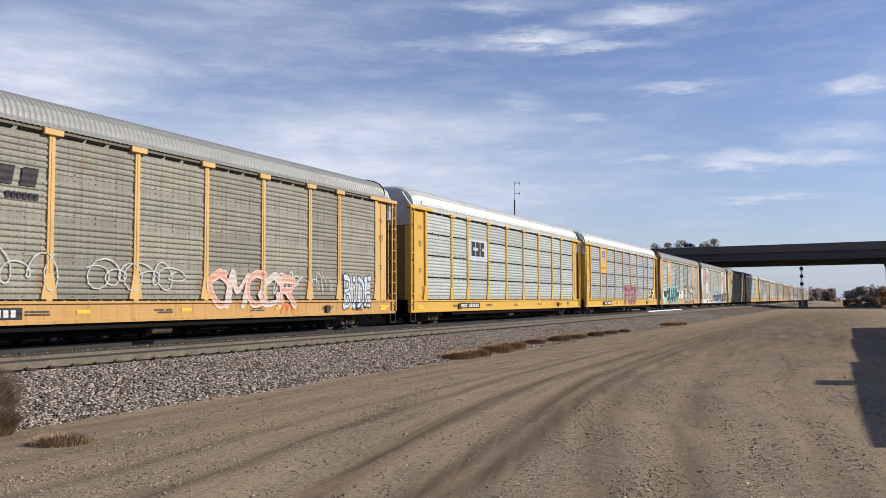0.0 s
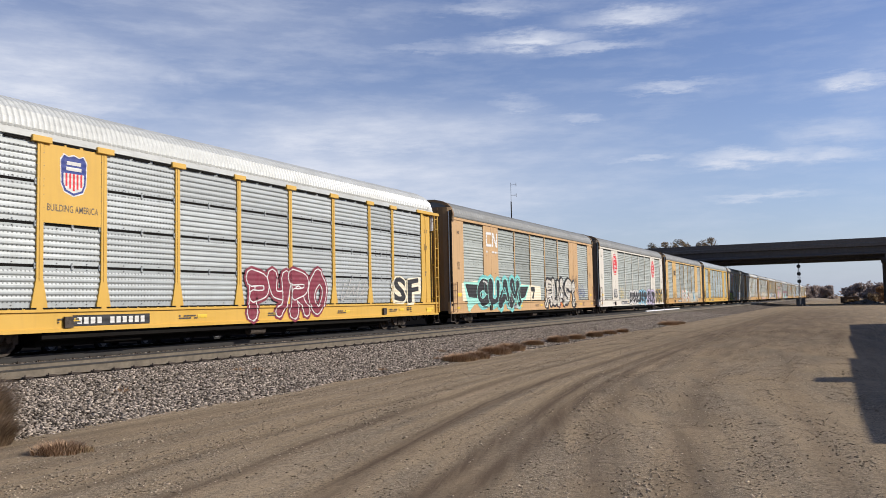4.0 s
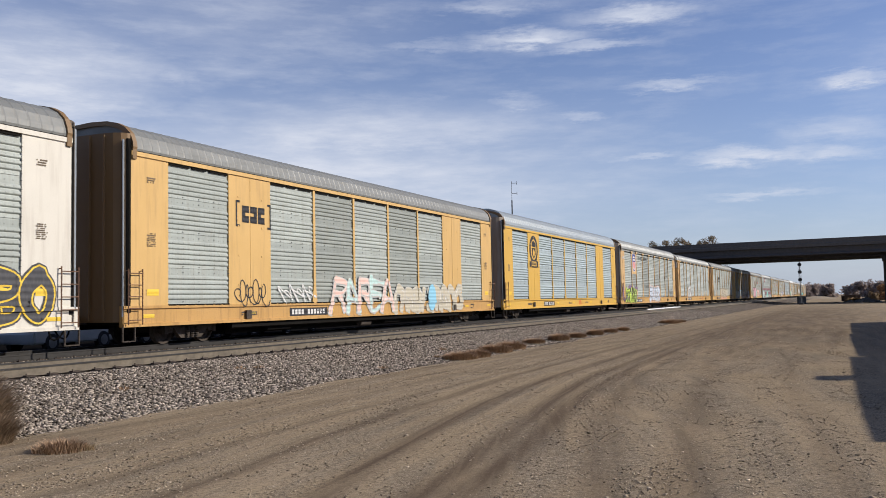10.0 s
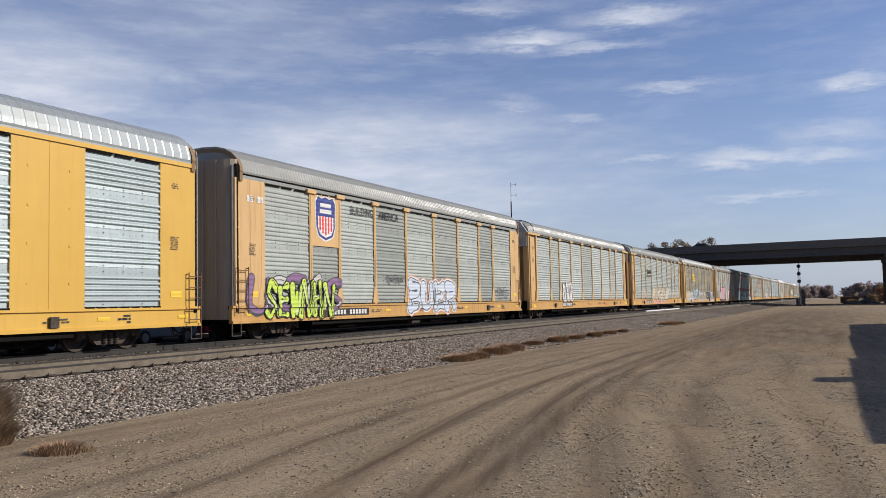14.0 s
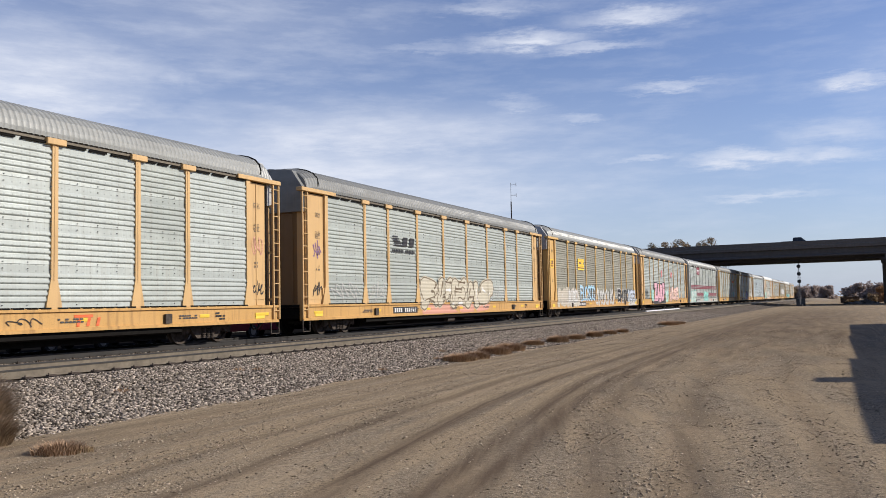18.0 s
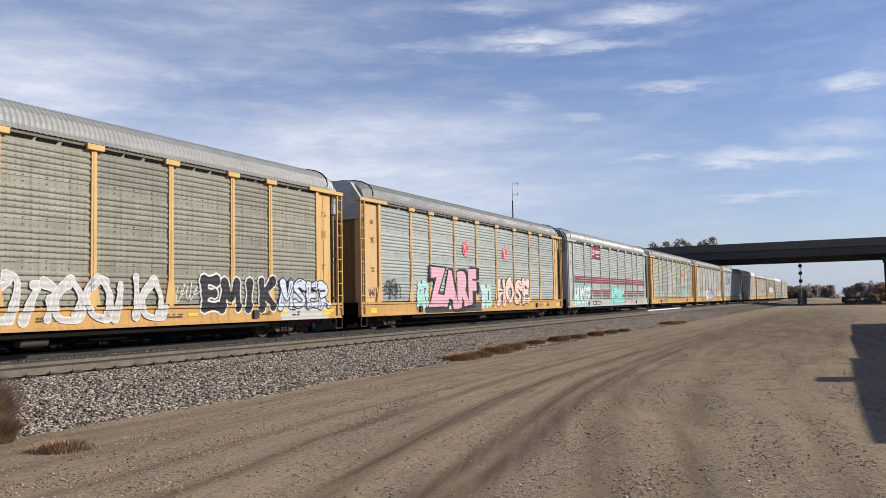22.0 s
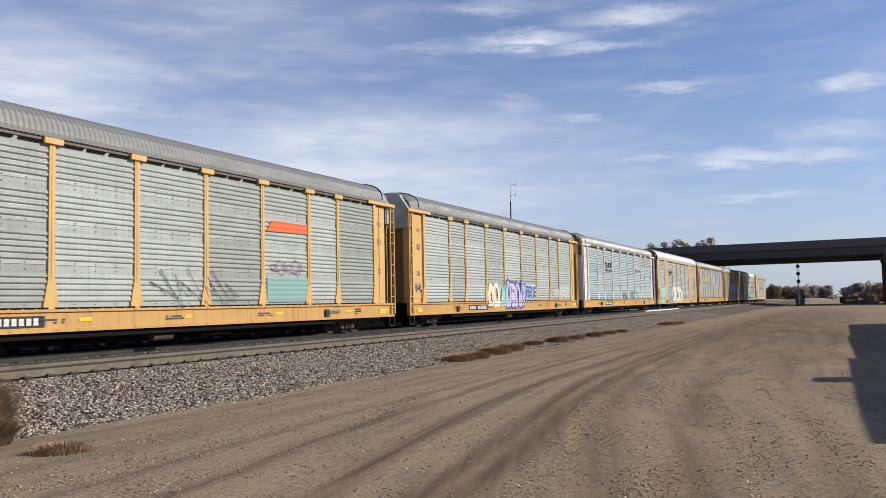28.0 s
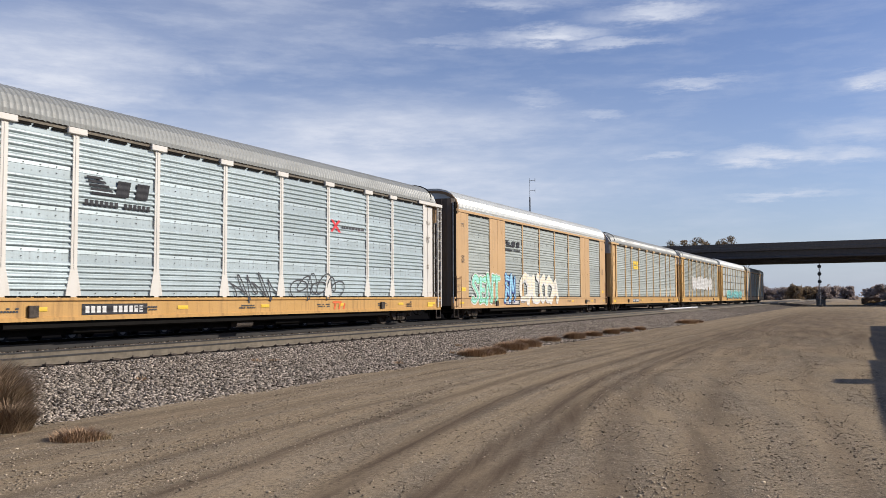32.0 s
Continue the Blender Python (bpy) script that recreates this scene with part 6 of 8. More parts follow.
def mark_cars():
    K = [s["kind"] for s in SPECS]
    for i, car in enumerate(CARS[:19]):
        common_marks(i, car, K[i])
    c, k = CARS, K
    for i, (a, b) in enumerate([(-7.4, -5.0), (-8.12, -5.46), (-8.03, -5.37), (-5.66, -3.39), (-5.91, -2.9), (-5.83, -3.41), (-6.19, -3.96), (-7.62, -4.83), (-6.55, -4.1), (-6.67, -4.34), (-6.81, -4.53), (-6.84, -4.62), (-6.88, -4.47), (-6.9, -4.44), (-6.78, -4.16), (-6.76, -4.56), (-6.9, -4.7), (-6.6, -4.4)]):
        number_plate(c[i], k[i], a, b, 0.69, 0.97)
    for i, x in ((0, 5.2), (1, 7.4), (3, 4.4), (6, 1.86), (8, 4.9), (12, 6.2), (14, 6.0), (15, 4.6)):
        red_mark(c[i], k[i], x, x + 0.95, 0.68, 0.98)
    # rust-stained car
    speed_mark(c[0], A, -6.8, -4.6, 3.5, 4.4, P_BLACK)
    scrawl(c[0], A, -6.8, -3.6, 1.3, 2.5, P_FAINT, 2, 4, 0.03, "worn white sprayed tag")
    scrawl(c[0], A, -3.2, 0.7, 1.35, 2.3, P_FAINT, 2, 8, 0.03)
    wild(c[0], A, 1.6, 6.1, 0.86, 2.2, 5, P_SALMON, P_ROSE, None, 3, "faded pink sprayed piece", P_FAINT, 0.11, 2)
    scrawl(c[0], A, 4.8, 6.6, 1.3, 2.2, P_WHITE, 4, 5, 0.03)
    scrawl(c[0], A, 7.2, 8.6, 1.36, 2.2, P_FAINT, 5, 4, 0.03)
    decal("graffiti_ground", flat([rect(9.4, 11.4, 0.8, 2.05)]), P_FAINT, c[0], A, 0)
    wild(c[0], A, 9.36, 11.44, 0.72, 2.2, 4, P_PALEBLUE, P_BLACK, None, 6, "white sprayed bubble letters with black outline", None, 0.34, 1, word="BIDE")
    # bright yellow car
    decal("sign_field", flat([rect(-6.92, -4.42, 3.18, 4.30)]), P_SIGNFIELD, c[1], A, 0)
    block_mark(c[1], A, -6.63, -4.81, 3.42, 4.18, P_BLACK, "dark block emblem")
    # perforated car
    decal("sign_plate", flat([rect(-8.95, -7.15, 3.26, 5.26)]), M_YELLOW_NEW, c[2], A, 0, "yellow sign plate")
    shield(c[2], A, -8.45, -7.65, 4.0, 5.02)
    lettering(c[2], A, "BUILDING AMERICA", -8.85, -7.25, 3.56, 3.74, P_DARKGREY, 0.01)
    wild(c[2], A, -1.0, 3.7, 0.62, 2.5, 4, P_MAROON, P_WHITE, P_MAROON, 7, "maroon sprayed word with white outline", None, 0.34, 0, word="PYRO", glow_width=0.09)
    scrawl(c[2], A, 4.7, 7.0, 1.2, 2.2, P_FAINT, 8, 5, 0.04)
    piece(c[2], A, "SF", 8.9, 11.7, 1.1, 2.3, P_BLACK, P_CREAM, None, "black sprayed letters with pale outline")
    scrawl(c[2], A, -12.8, -12.2, 1.55, 2.3, P_WHITE, 9, 4, 0.03)
    # tan car with large piece
    bars(c[3], B, -8.78, -7.09, 3.82, 4.0, 1, 8, P_WHITE, 5, "stencil_line")
    a, b, z0, z1 = -8.78, -7.09, 4.16, 4.97
    h = z1 - z0
    decal("emblem", flat([rect(a, a + 0.8, z1 - 0.2 * h, z1), rect(a, a + 0.17, z0, z1), rect(a, a + 0.8, z0, z0 + 0.2 * h), rect(a + 0.9, a + 1.06, z0, z1), [(a + 0.9, z1), (a + 1.12, z1), (b, z0), (b - 0.22, z0)], rect(b - 0.16, b, z0, z1)]), P_WHITE, c[3], B, 1, "white bent-line emblem")
    decal("graffiti_ground", flat([[(-12.1, 1.17), (-12.2, 2.1), (-9.5, 2.3), (-1, 2.1), (0.4, 2.05), (0.5, 1.2)]]), P_CREAM, c[3], B, 0, "pale sprayed ground behind graffiti")
    decal("graffiti_wing", flat([[(-12.0, 2.18), (-9.5, 2.16), (-9.5, 1.2), (-10.6, 0.95), (-11.3, 0.58), (-11.0, 1.28), (-11.6, 1.3)], [(-4.2, 2.08), (-1.7, 2.12), (-2.5, 1.24), (-4.2, 1.0)]]), P_MINT, c[3], B, 0.4)
    decal("graffiti_wing", flat([[(-11.75, 2.06), (-9.5, 2.04), (-9.5, 1.3), (-11.3, 1.38)], [(-4.2, 1.98), (-1.95, 2.02), (-2.6, 1.36), (-4.2, 1.2)]]), P_BLACK, c[3], B, 0.8)
    wild(c[3], B, -10.2, -3.5, 0.66, 2.55, 4, P_BLACK, P_MINT, P_TEAL, 11, "black sprayed piece with teal glow", None, 0.36, 1, word="CUAM", glow_width=0.16)
    decal("graffiti_mark", flat([[(-1.5, 2.0), (-0.75, 2.0), (-0.7, 1.7), (-1.45, 1.72)], [(-1.0, 1.7), (-0.8, 1.7), (-1.0, 1.25), (-1.3, 1.3)]]), P_BLACK, c[3], B, 0.8)
    wild(c[3], B, 1.5, 8.4, 0.62, 2.75, 5, P_CREAMWHITE, P_BLACK, P_BLACK, 15, "white and black sprayed piece", None, 0.40, 9, word="RUASI", loose=1.2, glow_width=0.11)
    scrawl(c[3], B, 8.6, 11.2, 1.2, 2.3, P_NAVY, 13, 6, 0.03)
    scrawl(c[3], B, 7.3, 8.9, 1.9, 3.0, P_DARKGREY, 14, 5, 0.025)
    # white car with octagons
    octagon(c[4], B, -8.85, -7.3, 3.25, 5.0)
    octagon(c[4], B, 7.3, 8.85, 3.25, 5.0)
    piece(c[4], B, "SNL", -8.6, -7.4, 1.33, 2.02, P_FAINT, P_DARKGREY, None, "small grey sprayed letters")
    wild(c[4], B, -2.65, 0.95, 0.62, 1.98, 3, P_BLACK, P_WHITE, P_WHITE, 15, "black sprayed letters with white edge", None, 0.38, 0, word="JOZ", rim_mat=P_BLACK, glow_width=0.12)
    wild(c[4], B, 1.1, 4.7, 0.6, 2.0, 3, P_BLACK, P_BLUE, P_BLUE, 16, "black sprayed letters with blue edge", None, 0.40, 0, word="SOP", rim_mat=P_BLACK, glow_width=0.10)
    wild(c[4], B, 4.95, 8.6, 0.58, 2.02, 3, P_BLACK, P_LILAC, P_LILAC, 17, "black sprayed letters with lilac edge", None, 0.33, 0, word="SUR", rim_mat=P_BLACK, glow_width=0.13)
    wild(c[4], B, 9.1, 12.8, 0.62, 2.2, 4, P_DARKGREY, P_YELLOW, P_DARKGREY, 18, "dark sprayed piece with yellow outline", None, 0.36, 0, word="COBO", glow_width=0.05)
    scrawl(c[4], B, -6.6, -4.7, 1.1, 2.2, P_YELLOW, 19, 6, 0.025)
    # tan car
    block_mark(c[5], B, -8.5, -7.25, 3.8, 4.35, P_BLACK, "black block emblem in brackets")
    decal("bracket", flat([rect(-8.8, -8.73, 3.65, 4.5), rect(-8.8, -8.6, 4.43, 4.5), rect(-8.8, -8.6, 3.65, 3.72), rect(-7.0, -6.93, 3.65, 4.5), rect(-7.13, -6.93, 4.43, 4.5), rect(-7.13, -6.93, 3.65, 3.72)]), P_BLACK, c[5], B, 1)
    scrawl(c[5], B, -8.9, -7.0, 0.98, 2.0, P_BLACK, 21, 7, 0.03, "black sprayed tag")
    scrawl(c[5], B, -6.6, -4.1, 1.1, 1.85, P_WHITE, 22, 8, 0.04)
    wild(c[5], B, -3.0, 1.75, 0.66, 2.32, 5, P_ROSE, P_FAINT, None, 23, "faded rose and pale teal sprayed piece", P_PALEMINT, 0.13, 2)
    wild(c[5], B, 1.88, 9.06, 0.56, 1.98, 8, P_WORNCREAM, P_FAINT, None, 24, "cream sprayed bubble piece", None, 0.25, 1, BUBBLES)
    decal("graffiti_patch", flat([ellipse(5.6, 1.3, 0.42, 0.62)]), P_BLUE, c[5], B, 12)
    # clean yellow car
    cx, cz = -8.08, 4.25
    ring = ellipse(cx, cz, 0.80, 0.88, 40)
    e = decal("emblem", flat([ring]), P_BLACK, c[6], B, 0, "round black emblem with a shield and a banner")
    decal("emblem_field", flat([ellipse(cx, cz, 0.56, 0.64, 36)]), M_YELLOW_NEW, e, B, 1)
    decal("emblem_shield", flat([[(cx - 0.36, cz + 0.1), (cx + 0.36, cz + 0.1), (cx + 0.36, cz - 0.3), (cx, cz - 0.6), (cx - 0.36, cz - 0.3)], [(cx - 0.4, cz + 0.2), (cx - 0.3, cz + 0.5), (cx + 0.1, cz + 0.55), (cx + 0.42, cz + 0.35), (cx + 0.36, cz + 0.14)]]), P_BLACK, e, B, 2)
    decal("emblem_leaf", flat([[(cx, cz + 0.04), (cx - 0.2, cz - 0.15), (cx - 0.14, cz - 0.35), (cx, cz - 0.45), (cx + 0.14, cz - 0.35), (cx + 0.2, cz - 0.15)]]), M_YELLOW_NEW, e, B, 3)
    decal("emblem_banner", flat([[(cx - 0.82, 3.1), (cx - 0.5, 3.2), (cx - 0.5, 3.12), (cx + 0.5, 3.12), (cx + 0.5, 3.2), (cx + 0.82, 3.1), (cx + 0.76, 3.35), (cx + 0.82, 3.5), (cx + 0.52, 3.5), (cx + 0.52, 3.58), (cx - 0.52, 3.58), (cx - 0.52, 3.5), (cx - 0.82, 3.5), (cx - 0.76, 3.35)]]), P_BLACK, e, B, 3)
    decal("banner_field", flat([rect(cx - 0.46, cx + 0.46, 3.2, 3.5)]), M_YELLOW_NEW, e, B, 4)
    decal("banner_band", flat([rect(cx - 0.36 + 0.19 * q, cx - 0.24 + 0.19 * q, 3.26, 3.44) for q in range(4)]), P_BLACK, e, B, 5)
    # yellow car with shield
    decal("sign_plate", flat([rect(-8.96, -7.14, 3.31, 5.27)]), M_YELLOW_OLD, c[7], C, 0, "yellow sign plate")
    shield(c[7], C, -8.72, -7.38, 3.54, 5.19)
    lettering(c[7], C, "BUILDING", -6.2, -4.42, 4.70, 5.04, P_BLACK, 0.006)
    lettering(c[7], C, "AMERICA", -3.93, -2.15, 4.70, 5.04, P_BLACK, 0.006)
    wild(c[7], C, -12.7, -7.1, 0.75, 2.3, 5, P_PURPLE, P_DARKGREY, None, 34, "dusty purple sprayed cloud behind lime letters", P_FAINT, 0.13, 1)
    wild(c[7], C, -11.9, -7.6, 0.58, 2.12, 4, P_LIME, P_BLACK, None, 33, "lime green spiky sprayed letters", None, 0.30, 3, word="SEWNHN", lift=8.0, loose=1.2)
    wild(c[7], C, -1.35, 3.85, 0.62, 2.32, 4, P_PALEBLUE, P_DARKGREY, P_WHITE, 35, "white sprayed bubble letters with black outline", None, 0.33, 1, word="BUER", rim_mat=P_SALMON, glow_width=0.07)
    scrawl(c[7], C, -3.4, -1.6, 1.9, 2.4, P_DARKGREY, 32, 5, 0.03)
    bars(c[7], C, -12.8, -11.95, 4.57, 4.9, 1, 6, P_WHITE, 33, "stencil_line")
    scrawl(c[7], C, 9.3, 11.6, 1.2, 2.0, P_DARKGREY, 34, 6, 0.03)
    # mixed grey car
    wild(c[8], A, -6.55, -4.1, 0.98, 2.52, 4, P_WHITE, P_DARKGREY, None, 41, "white sprayed bubble piece with thin dark lines", None, 0.28, 1, BUBBLES)
    scrawl(c[8], A, 12.2, 12.8, 2.8, 3.5, P_SALMON, 42, 4, 0.025)
    scrawl(c[8], A, 12.2, 12.85, 1.45, 2.0, P_BLACK, 43, 4, 0.035)
    scrawl(c[8], A, 2.9, 4.0, 0.7, 0.95, P_BLACK, 44, 3, 0.02)
    # grey-green car with stripes emblem
    speed_mark(c[9], A, -6.72, -4.54, 3.3, 4.12, P_BLACK)
    scrawl(c[9], A, -11.7, -9.3, 1.15, 2.05, P_FAINT, 45, 6, 0.03)
    scrawl(c[9], A, -8.9, -7.2, 1.2, 2.1, P_FAINT, 46, 5, 0.03)
    decal("graffiti_ground", flat([[(-3.9, 0.6), (-3.7, 1.05), (-0.6, 1.02), (0.2, 0.62)], [(0.5, 0.6), (0.3, 1.0), (2.6, 1.05), (2.2, 0.62)], [(2.6, 0.6), (2.9, 1.05), (4.6, 1.0), (4.3, 0.7)]]), P_SALMON, c[9], A, 0)
    wild(c[9], A, -4.0, 4.7, 0.78, 2.42, 5, P_WORNCREAM, P_STENCIL, P_WORNCREAM, 47, "cream sprayed piece with thin grey lines", None, 0.40, 2, word="RFEHS", glow_width=0.05, loose=0.9)
    scrawl(c[9], A, 4.6, 7.0, 1.2, 2.0, P_FAINT, 48, 5, 0.03)
    scrawl(c[9], A, -12.8, -12.2, 2.8, 3.6, P_PURPLE, 49, 4, 0.03)
    scrawl(c[9], A, -12.8, -12.2, 1.4, 2.0, P_BLACK, 50, 4, 0.03)
    # brown-stained car
    block_mark(c[10], A, -6.44, -4.78, 3.5, 4.15, P_MAROON, "dark shadow of a yellow block emblem")
    block_mark(c[10], A, -6.5, -4.84, 3.55, 4.2, P_YELLOW, "yellow block emblem on a bar")
    decal("emblem_bar", flat([rect(-6.5, -4.84, 3.36, 3.48)]), P_YELLOW, c[10], A, 1)
    decal("sign_plate", flat([rect(-12.85, -12.22, 3.32, 3.95)]), P_YELLOW, c[10], A, 1, "small yellow sign with rows of dark bars")
    bars(c[10], A, -12.74, -12.3, 3.42, 3.86, 3, 5, P_MAROON, 57)
    wild(c[10], A, -11.6, -9.1, 0.60, 2.05, 3, P_WORN, P_WORNCREAM, None, 51, "worn cream sprayed bubbles", None, 0.36, 2, BUBBLES)
    wild(c[10], A, -9.5, -6.6, 0.60, 2.15, 3, P_CREAMWHITE, P_WORN, None, 59, "worn white sprayed ground under letters", None, 0.36, 2, BUBBLES)
    wild(c[10], A, -9.2, -6.9, 0.9, 1.95, 4, P_WHITE, P_FAINT, None, 52, "white sprayed letters with grey edges", None, 0.27, 1, word="BIRD", lift=4.0)
    wild(c[10], A, -5.95, -2.1, 1.03, 2.32, 6, P_BLUE, P_PALEBLUE, None, 53, "blue spiky sprayed piece", None, 0.11, 1)
    wild(c[10], A, -1.7, 4.0, 0.65, 2.05, 6, P_FAINT, P_WHITE, None, 54, "outlined white sprayed piece", None, 0.13, 2, BUBBLES)
    scrawl(c[10], A, 4.5, 5.6, 1.2, 1.9, P_WHITE, 58, 5, 0.02)
    wild(c[10], A, 5.5, 9.3, 0.85, 2.12, 4, P_BLACK, P_BLACK, P_WHITE, 55, "black sprayed letters with white edge", None, 0.25, 0, word="EMIK", glow_width=0.06)
    decal("graffiti_ground", flat([rect(9.6, 12.6, 0.57, 1.5)]), P_FAINT, c[10], A, 0)
    wild(c[10], A, 9.55, 12.7, 0.85, 2.1, 4, P_PALEBLUE, P_BLACK, None, 56, "pale grey sprayed bubble letters with dripping lines", None, 0.34, 1, word="MSER")
    # pink letters car
    piece(c[11], A, "ZARF", -7.55, -1.15, 0.74, 2.84, P_PINK, P_BLACK, None, "pink sprayed block letters with black outline", fat=0.075)
    decal("graffiti_ground", flat([rect(-7.7, -0.9, 0.60, 1.05)]), P_DARKGREY, c[11], A, 0)
    wild(c[11], A, 1.45, 6.8, 0.72, 2.6, 4, P_ROSE, P_BLACK, None, 60, "pale rose sprayed letters with black outline", None, 0.36, 1, word="HOSE")
    wild(c[11], A, -8.5, -7.5, 0.8, 2.2, 2, P_MINT, P_FAINT, None, 65, "pale mint sprayed bubbles", None, 0.3, 1, BUBBLES)
    wild(c[11], A, -0.95, 0.5, 0.7, 2.15, 2, P_PALEMINT, P_FAINT, None, 66, "pale mint sprayed bubbles", P_MINT, 0.3, 2, BUBBLES)
    octagon(c[11], A, -3.25, -2.5, 3.44, 4.16)
    octagon(c[11], A, 2.4, 3.15, 3.44, 4.16)
    scrawl(c[11], A, -11.6, -10.1, 1.2, 2.2, P_BLACK, 61, 7, 0.04, "black sprayed tag")
    scrawl(c[11], A, -12.8, -12.25, 1.3, 1.8, P_DARKGREY, 62, 3, 0.03)
    # grey car with maroon stripes
    for z0, z1 in ((1.36, 1.88), (2.38, 2.90)):
        for q in range(9):
            a, b = GRID[q] + 0.005, GRID[q + 1] - 0.005
            decal("maroon_stripe", flat([rect(a, b, z0 + (z1 - z0) * j / 3, z0 + (z1 - z0) * (j + 0.66) / 3) for j in range(3)]), P_MAROON, c[12], A, 0)
    sign = decal("sign_plate", flat([rect(-6.95, -4.35, 4.28, 5.26)]), P_MAROON, c[12], A, 1, "maroon sign with white bars")
    decal("sign_band", flat([rect(-6.1 + 0.17 * q, -6.0 + 0.17 * q, 4.7, 4.95) for q in range(9)] + [rect(-5.7, -4.8, 4.46, 4.54)] + [rect(-6.75, -6.3, 4.55 + 0.12 * q, 4.62 + 0.12 * q) for q in range(4)]), P_WHITE, sign, A, 2)
    wild(c[12], A, -11.9, -7.75, 0.62, 2.2, 5, P_WHITE, P_MINT, P_TEAL, 63, "white and mint sprayed piece", None, 0.3, 1, word="HUORP", glow_width=0.05)
    wild(c[12], A, -0.85, 3.15, 0.7, 2.08, 5, P_MINT, P_TEAL, P_MINT, 64, "mint green sprayed piece")
    # orange stripe car
    decal("orange_stripe", flat([[(4.5, 3.66), (6.93, 3.7), (6.93, 4.02), (4.75, 4.05)]]), P_ORANGE, c[13], A, 0, "orange stripe")
    decal("white_outline", flat([rect(-11.6, -11.52, 1.2, 2.3), rect(-11.6, -10.8, 2.22, 2.3), rect(-10.88, -10.8, 1.3, 2.3), rect(-11.3, -10.8, 1.75, 1.83), rect(-11.3, -10.8, 1.3, 1.38)]), P_WHITE, c[13], A, 1)
    scrawl(c[13], A, -0.9, 3.2, 1.0, 2.35, P_DARKGREY, 71, 9, 0.016, "thin dark sprayed tag")
    decal("graffiti_patch", flat([rect(4.5, 6.93, 1.25, 2.1)]), P_OLDTEAL, c[13], A, 0)
    scrawl(c[13], A, 4.6, 6.9, 2.15, 2.75, P_PURPLE, 72, 6, 0.025)
    # violet and teal car
    wild(c[14], A, -4.1, -2.4, 0.75, 2.25, 2, P_CREAM, P_SALMON, None, 73, "cream sprayed bubble letters", None, 0.25, 1, BUBBLES)
    wild(c[14], A, -2.5, -1.2, 0.8, 2.2, 2, P_TEAL, P_CREAM, None, 74, "teal sprayed bubble letters", None, 0.26, 1, BUBBLES)
    wild(c[14], A, -1.25, 1.8, 0.72, 2.4, 4, P_LILAC, P_NAVY, P_NAVY, 75, "violet sprayed bubble letters with navy outline", None, 0.27, 1, BUBBLES)
    wild(c[14], A, 2.1, 4.0, 1.25, 2.15, 4, P_NAVY, P_BLUE, P_WHITE, 76, "blue sprayed letters with white edge", None, 0.22, 1, BUBBLES)
    scrawl(c[14], A, 7.4, 11.5, 1.25, 2.05, P_WHITE, 77, 9, 0.05)
    scrawl(c[14], A, -12.85, -12.2, 1.6, 2.1, P_NAVY, 78, 4, 0.03)
    # white posts car
    speed_mark(c[15], A, -6.76, -4.51, 3.42, 4.28, P_BLACK)
    decal("red_cross_mark", flat([[(4.4, 3.56), (4.55, 3.56), (5.1, 4.01), (4.92, 4.01)], [(4.95, 3.56), (5.12, 3.56), (4.6, 4.01), (4.42, 4.01)]]), P_RED, c[15], A, 0, "small red cross mark")
    bars(c[15], A, 5.15, 6.8, 3.72, 3.88, 1, 9, P_DARKGREY, 79, "stencil_line")
    scrawl(c[15], A, -1.25, 1.3, 0.9, 2.0, P_DARKGREY, 80, 6, 0.04, "dark sprayed tag")
    scrawl(c[15], A, 2.0, 5.4, 0.95, 2.1, P_DARKGREY, 81, 7, 0.04)
    # last cars
    speed_mark(c[16], B, -7.0, -4.7, 3.65, 4.3, P_BLACK)
    wild(c[16], B, -11.5, -7.8, 0.72, 2.4, 4, P_MINT, P_GREEN, P_WHITE, 82, "green sprayed letters", None, 0.25, 0, word="SENT")
    wild(c[16], B, -6.95, -5.55, 0.8, 2.5, 2, P_BLUE, P_NAVY, None, 83, "blue sprayed letters")
    wild(c[16], B, -4.6, 1.9, 0.7, 2.6, 6, P_CREAM, P_WHITE, None, 84, "cream sprayed piece")
    block_mark(c[17], A, -6.4, -4.6, 3.5, 4.2, P_YELLOW, "yellow block emblem")
    wild(c[18], A, -6.9, 6.5, 2.0, 3.6, 9, P_FAINT, P_WHITE, None, 85, "worn white sprayed shapes")
    wild(c[19], A, -8.0, 8.0, 0.75, 2.05, 9, P_TEAL, P_DARKGREY, P_MINT, 86, "teal sprayed shapes")


mark_cars()
# ---- plants ----
def leaf_material(name, dark, light, thin=0.0):
    """Leaves or stems, each of a tone of its own; thin: how much light shines through."""
    m = Mat(name)
    g = m.nt.nodes.new("ShaderNodeNewGeometry").outputs["Random Per Island"]
    c = m.ramp(g, [(0.0, dark), (0.5, tuple((a + b) / 2 for a, b in zip(dark, light))), (1.0, light)])
    made = m.done(c, 0.85, 0, 0.2)
    if thin:
        through_light = m.node("ShaderNodeBsdfTranslucent", Color=c)
        both = m.nt.nodes.new("ShaderNodeMixShader")
        both.inputs[0].default_value = thin
        m.nt.links.new(m.b.outputs[0], both.inputs[1])
        m.nt.links.new(through_light.outputs[0], both.inputs[2])
        m.nt.links.new(both.outputs[0], m.nt.nodes["Material Output"].inputs[0])
    return made


